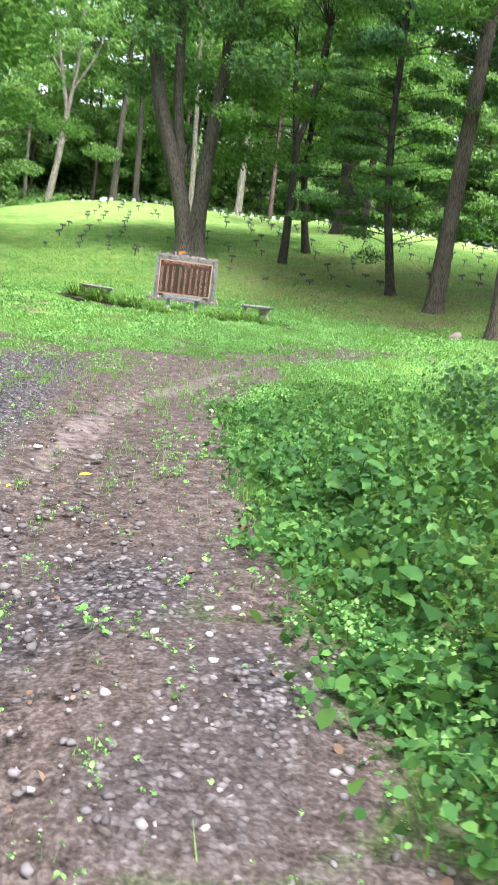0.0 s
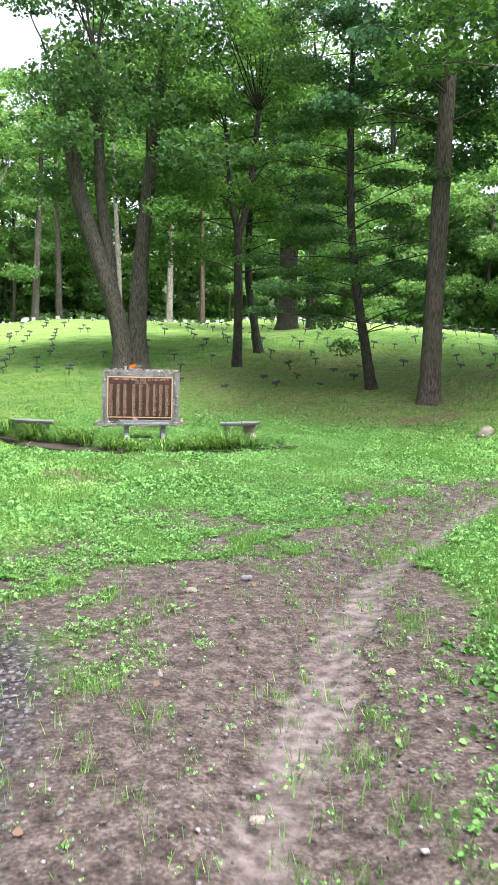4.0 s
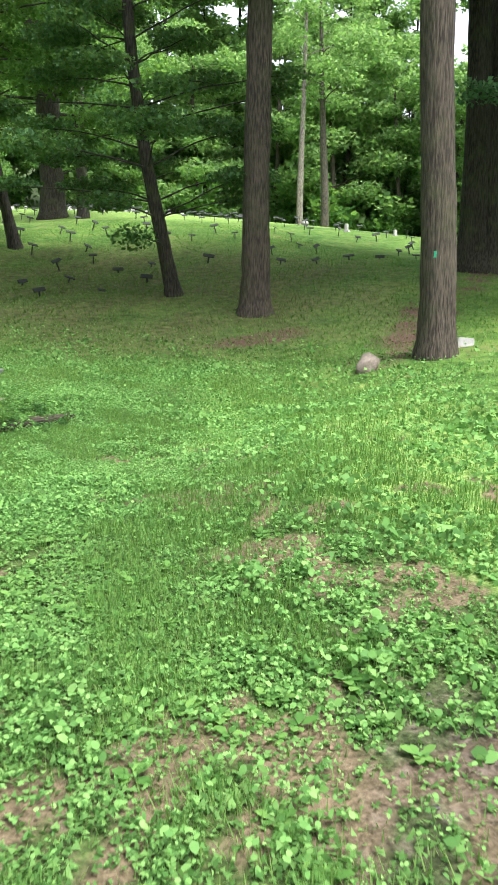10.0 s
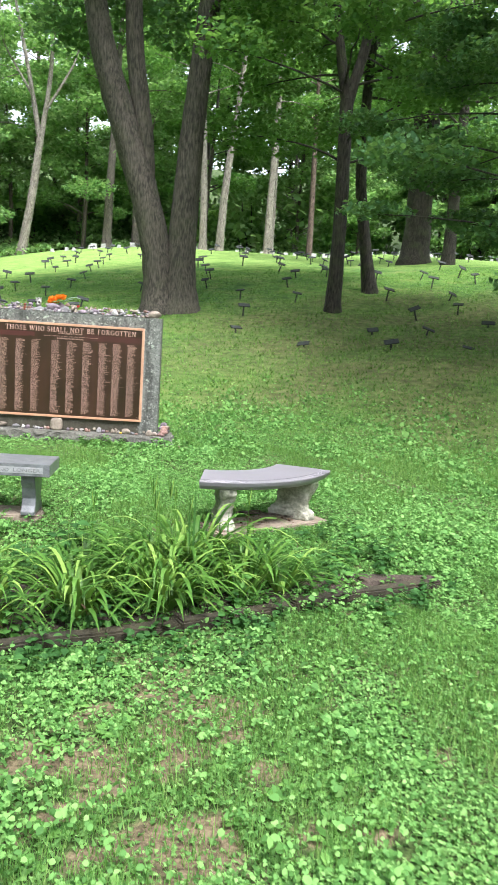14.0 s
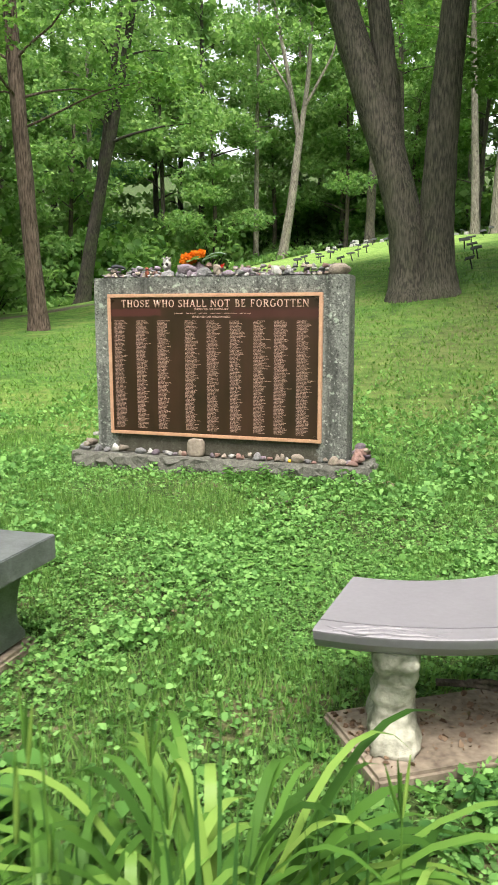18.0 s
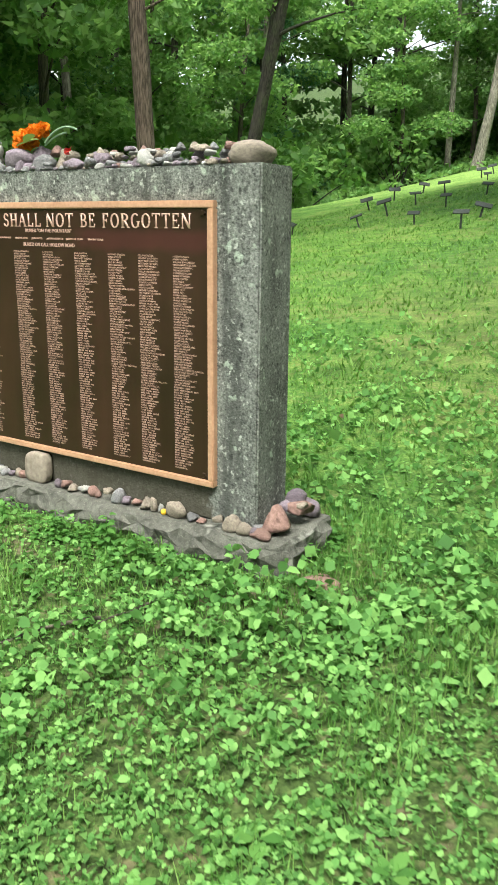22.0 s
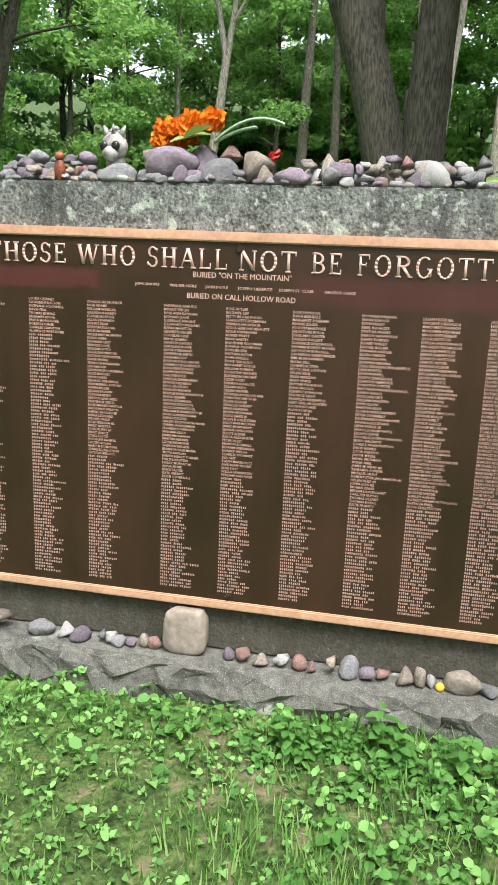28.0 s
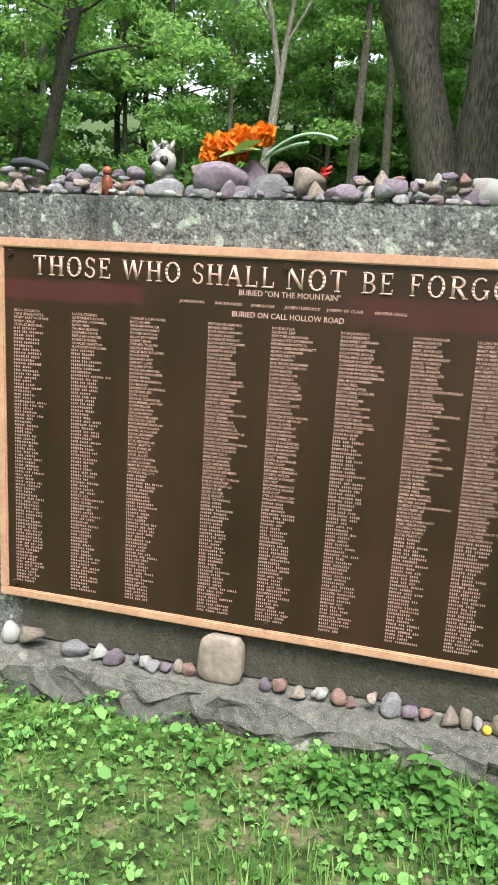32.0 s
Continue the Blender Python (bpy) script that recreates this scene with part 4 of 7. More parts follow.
    # the heads of the columns can be read, the rest cannot
    heads = [
        "SILVIO COSABETO|TONY BEAKROWITZ|HENRY BARTON STONE|HARRY CHILLE|CHARLES MARSHALL|",
        "LOUISE CZERNEY|CATHERINE DALTON|JOSEPHINE O'DONNELL|DAVID PEAL|THOMAS JENKINS|BENJAMIN ASTOR|FREDA MORHAUSER|ROBERTA FISHER|CHARLES CRANTON|FLORENCE WHITCOMB|",
        "CHARLES DE BRUNNER|ROSE ADAMS|WILLIAM WINKLER|GRANDON HARDY|FLOSSIE HORTON|ALLAN EDWARDS|ROBERT JIRAK|STEPHEN TILLSON|ARLEIGH MAIER|WILLIE MAY AUGHTRY|DORIS WEBB|LEONARD LEVY|BRIDGET LOVE|WILLIAM OTTO|VIOLA DRUMMOND|ARTHUR SCHROEPPEL|DAVID EVANS|SEYMOUR HARRISON|LEO MASON|LAWRENCE GOLDBERG|ALICE BRIDGES|JOHN COLES|GEORGE OSBORN JR.|ANN MERRILL HOUGH|OWEN MILLER|LILLIAN BROWN|TEOLINA REIBO|NELSON LINDGREN|FREDERICK SEIDEL|ROSE MINNIE FANTON|ANNA MAY WILSON|RAFFIEL RUCCIONE|NORA LEONARD|ISIDORE WOLF|ROSE FERRARA #2|MARY GRIETTA|JOHN BURKE #1|MARY VANCE|ETHEL FLOYD|RUDOLPH RAVENS|LOUISE NOLAN|MARY M DUMPSON|CHARLES JABLONSKI|OCTAVIS BELLOTI|",
        "FREDERICK SAMUELS|MORRIS YEDLIN|ROSE ANN KAPIKIAN|RICHARD DAVIS|FLORENCE WRIGHT|ELLSWORTH WILLIAMS|ELVIRA MANETTA|KENNETH FRASER|DOUGLAS REISS|ERROL GAMBA|CHARLES DANIELS|CAROLINE ROWE|ANITA STEINHOFF|CATHERINE SMITH|ANNA MCCOY|ROSCOE V DALLIMORE|CARMELO DI LORENZO|JOHN KRAFTCHICK|JOSEPH MONTENES|GAIL REINFELD|ANDREA ZIMMERMAN|MYRTLE HEDBERG|PAUL CROTEAU|FRANCES KRAMER|MYRTLE KERR JOHNSTON|ANNA GERBER|NESTA STELMACH|GEORGE STANTON|LILLIE SCHWARTZ #2|WILLIAM E GEARIGHTY JR|JOHN CUNNINGHAM|AGNES DECKER|HALSEY ELLSWORTH HAND|CARRIE WASSERMAN|FLORENCE THELKEN|WILLIAM KELLY|JAMES MONAHAN|MARTIN ABRAMS|LIZZIE REDMOND|THERESA BERGEN|ELEANOR KLEINMEIER|YETTA KAPLAN|JOSEPH HENRY TURNER|PHILIP LICHSTEIN|HARRY MURRAY #1|ANNA FIUME|BESSIE SALTER|KATE GERRITY|BESSIE GOVERNALI|",
        "ROSE BUTLER|RACHAEL LEIF|BETTY BROADWOOD|CHARLOTTE BITZMANN|HERMAN HAORTH JR.|NADIA GIBBONS BENNETT|ADELE HOFFMANN|ALFRED PRATT|MARY HARTH|JAQUELINE GOLDMAN|RONALD THOMPSON|JOHN JENSEN|NATHAN ASTOR|JOHN CIVELLO|TONY GARGULO|MARGARET LIDDLE|WILLIAM CORREA|DOROTHY BRICHER|ELIZABETH WRIGHT|LIZZIE CASEY|HERMAN SCHULTZ|LILLIAN SKOG|HELEN WEINER|PATRICIA SUSAN ADAMS|DOROTHY SMITH #3|ELLEN GLOVER|CHARLES CHERRY|MINA HANSON|JOSEPH BRENNAN|JULIUS JAMES JR.|ALLEN E GOLDSTEIN|SALLY MAE MELTON|JAMES MCMURRAY|JEANNE HARRISON|ELLIOT REEVES|ANITA ALEXANDER|PETER ULLEY|MARION SCHMALL|BETRAM STERNBERG|ROBERT WELSH|CLARISSE FOURNET|EVA HEIT|RALPH MARINUCCI|ANTHONY PRIORE|ELSIE POST|STELLA IANNACCIO|WILLIAM VAN RIPER|",
        "ROSE JOHNSON|DORA BIERSFELT|MARGARET SHEEHAN|FANNIE ZAGER|ADOLPH MARTINEZ|SALVATORE BULLA|ETHEL MAE CARTER|THERESA WOLERT|CLARENCE DEADWYLER|THOMAS ROBERT MOORE|GEORGE W BURCHELL|CATHERINE KREIDEMAKER|EMIL M BROWNING|FLORA BELL|CORNELIA STEER|BETTY JANE SCHEUER|HELEN GELB|FELEX MARZAN|MARY WARD|EDYTHE FERGUSON|JOHN WOODS|HERBERT JOHNSON|BEATRICE GRAY|FRANKLIN RISSENFELD|BABY GIRL ARGENTIERI|LOUIS PASTORES|ALAN ROSE #2|",
        "HOWARD DRASSER|ANNA SCHUCK|RUTH FINLEY|ARIEL BOURGET|SYNTHIA PHAIRE|IVERON GINWRIGHT|KAARE TOMSEN|ALFRED WALLY|RACHEL BOLAN|BARBARA NADLER|ELLEN O'BRIEN|HELEN BROWN|EDWARD MEDINA|LENA GINSBERG BERGENFELD|JUNE PORTER|JOHN POWELL|JOSEPH ZABIGALSKI|BLANCHE KEMPSTER|DOROTHY SUTTER|MARTIN JOHN ANDERSON JR.|HARRY AIELLO|ROSE JABETSKY|WILLIAM WALTERS|JOHN CLOW|MARTHA GILLY|GLORIA WEINGARTERE|PETER CONNELLY|ROSEMARIE BUFFAMONTE|WANDA BLAZEWIG|LENA WEBER #1|HAROLD HAIMOWITZ|LILLIAN LEPINE|DOUGLAS JOSEPH CHALSEN|MARY GALINOTI|DORIS L WASHINGTON|SADIE HARRIS|LOUIS SHAPIRO|JACOB MYERS|MAMIE FELDMAN|ANNA ABEL|JAMES MURRAY #2|BENJAMIN OWENS|MICHAEL HUNT|ROBERT STERLING MARTIN #1|HELEN REED #2|JOHN COX #2|MORRIS ZAND|MIRIAM LOWENGART|CARL FERGUSON|THOMAS CLEARY|THOMAS BOEHL|KATIE FRANTO|",
        "LILLIAN KNZUER|VINCENT CASTALDO|MARY MATUSAWICH|MORTIMER HEITMAN|MAUD WETHERBEE|OLGA KADITCH|LUELLA UNDERWOOD|MAUREEN THOMPSON|CHARLES WHITE #1|JENNIE PARKHURST|CHARLES GOTTLIEB|SAMUEL RITTER|HAROLD KLEINE|REGHART HARDMAN|WILLIAM MC LAUGHLIN|LILLIAN ANAYA|ROBERT COYLE|STEVEN NEWMAN|MORRIS ROSENHEIM|DANIEL JOSEPH DUNN|JOHN PAUL BEDFORD|GRACE BALDINI|PATRICIA KING #1|NELLIE WHITE|VALENTINE SMALLING|GEORGE BAILEY|IDA SHUFFELT|OTTILIE GROSZ|GEORGE MC ALEER|BLANCHE SEIDEL|LEO GALLER|ABRAHAM KENNIS|MARY MAINELLA|JANET MACKLEY|MARGARET SULLIVAN|WILLIAM MC NAMARA|JOSEPHINE EVERS|HARRY THEODORE KEUNE|ANTHONY OSINSKI|JOSEPH O'DONNELL|WALTER MC COY|EMMA MARY LEWIS|JOSEPHINE LORENZO|VINCENCA VOLUNOTA|ANNA RESNICK|MARY HOFHEINZ|EUGENE WESSEL|SHIRLEY RAIDER|ROBERT HARMON TULLOCH|PATRICIA FRIEL|JOHN CHESTERTON|",
        "JOSEPH DUNLEA|HARRY QUINN|WILLIAM E HOLMES #2|ABRAHAM FINKLESTEIN|CHARLES FLEMMING|SARAH LEVOFSKY|CATHERINE YAGER|MAMIE CONKLIN|MABLE PORTER|ERIC WEISS|JOAN FRULLANEY|DOMINICK LEFANTE|JAMES COLE|MARIE ASTI|SARAH LEVINE|FLOYD HAMMOND|FRANK GARRISON|JOHN ROOSA|KATHRYN FERNEE|MARY ELLEN WILSON|JULIO RODRIQUEZ|BESSIE RUBIN|MARIA SANTIAGO|SIDNEY BRISKIN|ROBERT MILLER|RHODA KREIGSHABER|JOANNA ROSS|JENNY SPORTELLA|CLARA BOURDEAU|BESSIE KAPLAN|GERTRUDE CRUGER|HAZEL WEIBEL|PATRICIA LANG|ROBERT WENDELKEN|FRANCIS BOLGER|MAY HAROLD|SHIRLEY ANN NAVARRA|MICHAEL HORNICK|RONNIE HEYMAN|MARGARET HAAKE|ANDREW BARKER|JULIA TERMINELLO|ELEANOR JOSEPHINE AUMACK|SALVATORE GRAFFEO JR.|NATHANIEL EVE|ROSE WOLF|ABRAHAM GOLDBLATT|SAMUEL KRAMES|ERNEST WILLIAM BIRD|"]
    for head, x in zip(heads, (-0.871, -0.673, -0.482, -0.238, -0.048, 0.149, 0.347, 0.516, 0.699)):
        known = head.split("|")[:-1]
        if known:
            column = lettering("\n".join(known), 0.0108, up(x, 1.2615), NAMES, plate, None, "small raised bronze names", "LEFT", 0.01095)
        for row in range(len(known), 82):
            line(x, 1.2615 - 0.01095 * row, 0.0078, rnd.randint(10, 17) + (5 if rnd.random() < 0.05 else 0))
    for word, x in (("JOHN SNOOKS", -0.29), ("WALTER HICKS", -0.18), ("JOHN DOYLE", -0.078), ("JOSEPH LIEBERTZ", 0.036), ("JOSEPH ST CLAIR", 0.156), ("VINCENT CHASE", 0.281)):
        lettering(word, 0.0115, up(x, 1.321), LETTER, plate, 0.0068 * len(word), "small raised bronze name")
    mesh_object("name_lettering", v, q, NAMES, plate, "rows of small raised bronze names")
    for x, z in ((-0.88, 1.435), (0.852, 1.435), (-0.88, 0.365), (0.852, 0.365), (-0.012, 1.435), (-0.012, 0.36)):
        bm = bmesh.new()
        bmesh.ops.create_cone(bm, cap_ends=True, segments=24, radius1=0.012, radius2=0.009, depth=0.008, matrix=Matrix.Translation((x, 0.002, z)) @ pose(0, 0, 0, 90))
        for v in bm.verts:
            a = math.atan2(v.co.z - z, v.co.x - x)
            v.co.x, v.co.z = x + (v.co.x - x) * (1 + 0.18 * math.cos(6 * a)), z + (v.co.z - z) * (1 + 0.18 * math.cos(6 * a))
        part("rosette", bm, BRONZE, plate, "small bronze rosette bolt")


memorial()


# ---- benches ----
def curved_bench(m, label):
    top = thing("curved_bench", m, label, "bench", "benches before the memorial")
    # a seat that bends round the origin: inner and outer radius, half angle
    r0, r1, half = 0.61, 1.115, radians(37.5)
    ring = [(0.0, 0.375), (0.0, 0.425), (0.012, 0.436), (0.03, 0.44)]
    n = 41
    bm = bmesh.new()
    rows = []
    for i in range(n):
        a = -half + 2 * half * i / (n - 1)
        c, s = math.sin(a), -math.cos(a)
        prof = [(r0 + d, z) for d, z in ring] + [(r1 - 0.08, 0.44), (r1 - 0.079, 0.428), (r1 - 0.074, 0.428), (r1 - 0.073, 0.439), (r1 - 0.006, 0.438), (r1, 0.434), (r1 - 0.001, 0.428), (r1 - 0.009, 0.405), (r1 - 0.03, 0.38), (r1 - 0.042, 0.371), (r0 + 0.02, 0.37)]
        rows.append([bm.verts.new((c * r, s * r, z)) for r, z in prof])
    for a, b in zip(rows, rows[1:]):
        for k in range(len(a)):
            j = (k + 1) % len(a)
            bm.faces.new((a[k], a[j], b[j], b[k]))
    bm.faces.new(rows[0][::-1])
    bm.faces.new(rows[-1])
    bmesh.ops.recalc_face_normals(bm, faces=bm.faces[:])
    part("seat", bm, SEAT, top, "smooth curved seat with a tooled front line")
    # leafy scrolls at both front corners
    for side in (-1, 1):
        v, q = [], []
        for k in range(4):
            t = np.linspace(0, 1, 14)
            a = side * (half - 0.03 - 0.27 * t - 0.02 * k)
            r = r1 - 0.035 + 0.028 * np.sin(t * 5 + k * 1.7) * (1 - 0.3 * k / 3)
            pts = np.stack([np.sin(a) * r, -np.cos(a) * r, np.full(14, 0.4385)], -1)
            w, f = sweep(pts, 0.006 * np.sin(np.pi * np.clip(t + 0.05, 0, 1)) + 0.002, 6, 0, 0, sum(len(x) for x in v))
            v.append(w)
            q.append(f)
        mesh_object("scroll", np.concatenate(v), np.concatenate(q), SEAT, top, "leaf scroll moulded on the corner", True)
    for side in (-1, 1):
        a = side * radians(25)
        bm = bmesh.new()
        for z, d, w in ((0.03, 0.2, 0.075), (0.085, 0.2, 0.075), (0.105, 0.165, 0.062), (0.17, 0.14, 0.055), (0.26, 0.155, 0.06), (0.33, 0.19, 0.07), (0.372, 0.2, 0.075)):
            for s, t in [(math.cos(u), math.sin(u)) for u in np.linspace(0, 2 * math.pi, 16, endpoint=False)]:
                bm.verts.new((math.copysign(abs(s) ** 0.28, s) * w, math.copysign(abs(t) ** 0.28, t) * d + 0.02 * math.sin(z * 16), z))
        bm.verts.ensure_lookup_table()
        for k in range(6):
            for i in range(16):
                j = (i + 1) % 16
                bm.faces.new([bm.verts[k * 16 + i], bm.verts[k * 16 + j], bm.verts[k * 16 + 16 + j], bm.verts[k * 16 + 16 + i]])
        bm.faces.new([bm.verts[i] for i in range(15, -1, -1)])
        bm.faces.new([bm.verts[96 + i] for i in range(16)])
        bmesh.ops.subdivide_edges(bm, edges=bm.edges[:], cuts=3, use_grid_fill=True)
        bm.normal_update()
        turn = Matrix.Rotation(a, 4, "Z") @ Matrix.Translation((0, -0.865, 0))
        for v in bm.verts:
            v.co += v.normal * (0.026 * abs(noise.noise(v.co * 13 + Vector((side, 0, 0)))) + 0.01 * noise.noise(v.co * 34) - 0.006)
        bm.transform(turn)
        part("leg", bm, LEG, top, "mossy cast concrete leg with scrollwork", True)
    return top


def pad(m, length, depth, name="bench_pad", label="worn concrete slab under a bench, littered with dirt"):
    bm = box(bmesh.new(), -length / 2, length / 2, -depth / 2, depth / 2, -0.12, 0.03, 0.012)
    bmesh.ops.subdivide_edges(bm, edges=bm.edges[:], cuts=3, use_grid_fill=True)
    for v in bm.verts:
        v.co += Vector((1, 1, 0.6)) * 0.008 * noise.noise(v.co * 5 + Vector((length, 0, 0)))
    ob = part(name, bm, PAD, None)
    ob.matrix_world = m
    return tagged(ob, label, "slab", "bench slabs")


R_BENCH = pose(1.84, -2.73, 0.0, 0, 0, 34.5)
curved_bench(R_BENCH, "curved taupe stone bench on two mossy scrolled concrete legs")
pad(R_BENCH @ pose(0.02, -0.83, 0), 1.12, 0.42)
L_BENCH = pose(-2.15, -2.65, -0.01, 0, 0, -38)
curved_bench(L_BENCH, "curved stone bench at the far end of the flower bed")
pad(L_BENCH @ pose(0, -0.83, 0), 1.12, 0.42)


def straight_bench():
    top = thing("granite_bench", pose(-0.02, -3.5, 0.0, 0, 0, 1.5), "polished grey granite bench with an engraved front edge", "bench", "benches before the memorial")
    part("seat", box(bmesh.new(), -0.61, 0.61, -0.2, 0.2, 0.36, 0.46, 0.004), SLATE, top, "grey granite seat slab")
    for x in (-0.43, 0.43):
        bm = bmesh.new()
        prof = [(-0.15, 0.03), (-0.15, 0.06), (-0.11, 0.10), (-0.095, 0.16), (-0.12, 0.25), (-0.15, 0.30), (-0.15, 0.36)]
        loop = prof + [(-y, z) for y, z in prof[::-1]]
        a = [bm.verts.new((x - 0.055, y, z)) for y, z in loop]
        b = [bm.verts.new((x + 0.055, y, z)) for y, z in loop]
        for i in range(len(loop)):
            j = (i + 1) % len(loop)
            bm.faces.new((a[i], a[j], b[j], b[i]))
        bm.faces.new(a[::-1])
        bm.faces.new(b)
        bmesh.ops.recalc_face_normals(bm, faces=bm.faces[:])
        bmesh.ops.bevel(bm, geom=bm.edges[:], offset=0.004, segments=1, affect="EDGES")
        part("leg", bm, SLATE, top, "waisted granite leg")
    part("inscription", box(bmesh.new(), -0.5, 0.555, -0.2025, -0.198, 0.385, 0.435), SLATE_LIGHT, top, "pale engraved band")
    for word, x, wide in (("NO", 0.255, 0.07), ("LONGER", 0.43, 0.21)):
        lettering(word, 0.04, Matrix.Translation((x, -0.2035, 0.397)) @ pose(0, 0, 0, 90), SLATE, top, wide, "engraved capitals")
    rnd = random.Random(2)
    x = -0.47
    while x < 0.14:
        w = rnd.uniform(0.05, 0.15)
        part("engraved_word", box(bmesh.new(), x, min(x + w, 0.19), -0.2036, -0.2, 0.398, 0.424), SLATE, top)
        x += w + 0.025
    pad(pose(-0.02, -3.47, -0.012, 0, 0, 1.5), 1.04, 0.33)


SLATE_LIGHT = simple("honed pale granite", (0.22, 0.23, 0.24), (0.38, 0.39, 0.40), 25.0, 0.6)
straight_bench()

# a fallen stick on the slab of the curved bench
sx = bent((-0.12, -0.62, 0.07), (0.34, -0.86, 0.048), 9, 0.012, 0.006, 5)
v1, q1 = sweep(sx, np.linspace(0.014, 0.007, 9), 8, 0.15, 3)
v2, q2 = sweep(bent((-0.02, -0.66, 0.075), (0.08, -0.74, 0.075), 6, 0.02, 0.004, 6), np.linspace(0.011, 0.006, 6), 7, 0.1, 4, len(v1))
stick = mesh_object("fallen_stick", np.concatenate([v1, v2]), np.concatenate([q1, q2]), BARK_BROWN, shade=True)
stick.matrix_world = R_BENCH
tagged(stick, "dead brown forked stick lying on the slab", "stick")


# ---- trees ----
def tree(name, label, base, stems, boughs, bark_material, leaf, count, size, seed, category="tree", up=0.55, sides=16, joined=False, limb=0.085):
    """A tree: stems are lists of (dx, dy, dz, radius) from the base; boughs carry the leaves."""
    rnd = np.random.RandomState(seed)
    bx, by = base
    bz = land(bx, by) - 0.15
    top = thing(name, pose(bx, by, bz), label, category)
    tips, V, Q, n = [], [], [], 0
    for k, stem in enumerate(stems):
        s = np.asarray(stem, float)
        if s[0][2] < 0.1:
            s = np.concatenate([[s[0] - (0, 0, 0.6, 0)], s])
        t = np.linspace(0, len(s) - 1, 5 * len(s))
        pts = np.stack([np.interp(t, np.arange(len(s)), s[:, c]) for c in range(4)], -1)
        for _ in range(2):
            pts[1:-1, :3] = (pts[:-2, :3] + 2 * pts[1:-1, :3] + pts[2:, :3]) / 4
        flare = 1 + 0.28 * np.exp(-np.maximum(pts[:, 2] - 0.1, 0) / 0.25) * (s[0][2] < 0.1) * (pts[:, 2] > -9)
        v, q = sweep(pts[:, :3], pts[:, 3] * flare, sides, 0.07, seed + k, n if joined else 0)
        tips.append(pts)
        if joined:
            V.append(v)
            Q.append(q)
            n += len(v)
        else:
            mesh_object("trunk", v, q, bark_material, top, shade=True)
    for b in boughs:
        # a limb reaches each bough from the nearest stem
        best = min((p for s in tips for p in s), key=lambda p: math.dist(p[:3], (b[0], b[1], b[2] - 0.5 * b[3])) + (0 if p[2] < b[2] else 3))
        if best[2] < 0.8:
            continue
        v, q = sweep(bent(best[:3], (b[0], b[1], b[2] - 0.2 * b[4]), 4 if joined else 7, 0.12 * b[3], 0.06, rnd.randint(9999)), np.linspace(min(best[3] * 0.35, limb), 0.012, 4 if joined else 7), 5 if joined else 6, 0.05, rnd.randint(9999), n if joined else 0)
        if joined:
            V.append(v)
            Q.append(q)
            n += len(v)
        else:
            mesh_object("limb", v, q, bark_material, top, shade=True)
    if joined:
        mesh_object("trunk", np.concatenate(V), np.concatenate(Q), bark_material, top, shade=True)
    if len(boughs):
        v, q = chips(cloud(boughs, int(2.1 * count), rnd), 0.78 * size, rnd, up) if joined else leaves(cloud(boughs, count, rnd), size, rnd, up)
        mesh_object("crown", v, q, leaf, top)
    return top


def spread(rnd, n, lo, hi, reach, r0, r1, flat, cx=0.0, cy=0.0, narrow_top=0.5):
    """Boughs scattered round an axis between two heights."""
    out = []
    for i in range(n):
        t = (i + rnd.rand()) / n
        a = i * 2.4 + rnd.rand() * 1.2
        far = reach * (1 - narrow_top * t) * (0.25 + 0.75 * rnd.rand() ** 0.6)
        r = r0 + (r1 - r0) * rnd.rand()
        out.append((cx + far * math.cos(a), cy + far * math.sin(a), lo + (hi - lo) * t, r, r * flat))
    return out


R = np.random.RandomState
# the great three-stemmed tree behind the memorial
tree("twin_trunk_tree", "great old tree with three grey brown stems from one base", (0.05, 14.6),
     [[(-0.27, 0, 0, 0.55), (-0.37, 0, 1.5, 0.46), (-0.7, 0, 2.9, 0.42), (-1.5, 0, 5.3, 0.42), (-2.35, 0, 7.7, 0.36), (-3.3, 0.3, 13, 0.2)],
      [(-0.72, 0.1, 3.0, 0.24), (-1.0, 0.12, 5.3, 0.28), (-1.4, 0.15, 7.7, 0.26), (-1.7, 0.2, 14, 0.16)],
      [(0.33, 0.05, 0, 0.56), (0.27, 0.05, 1.5, 0.46), (0.3, 0, 2.9, 0.4), (0.42, -0.05, 5.3, 0.35), (0.62, -0.1, 7.7, 0.31), (1.3, 0, 14, 0.2)]],
     spread(R(1), 34, 8.3, 21, 7.0, 1.2, 2.4, 0.5, -0.6, 0), BARK_GREY, LEAF_DEEP, 25000, 0.23, 1)
# forked tree with a leaning companion
tree("forked_tree", "slim dark forked tree on the slope", (5.05, 14.6),
     [[(0, 0, 0, 0.24), (0.02, 0, 2.5, 0.2), (-0.08, 0, 6.3, 0.2)], [(-0.08, 0, 6.2, 0.17), (-0.45, 0, 8, 0.13), (-0.75, 0, 11, 0.09)], [(-0.05, 0, 6.2, 0.17), (0.4, 0, 8, 0.14), (0.8, 0.2, 12, 0.09)]],
     spread(R(2), 46, 5.0, 20, 5.6, 1.1, 2.1, 0.45), BARK_DARK, LEAF_MID, 44000, 0.165, 2, limb=0.04)
tree("leaning_tree", "dark tree leaning across its forked neighbour", (6.75, 18.0),
     [[(0, 0, 0, 0.27), (-0.3, 0, 1.6, 0.2), (-0.75, -0.2, 4, 0.18), (-0.7, -0.2, 8, 0.15), (-0.3, 0, 12, 0.09)]],
     spread(R(3), 14, 6.5, 13, 3.2, 0.8, 1.5, 0.45), BARK_DARK, LEAF_MID, 5000, 0.17, 3)
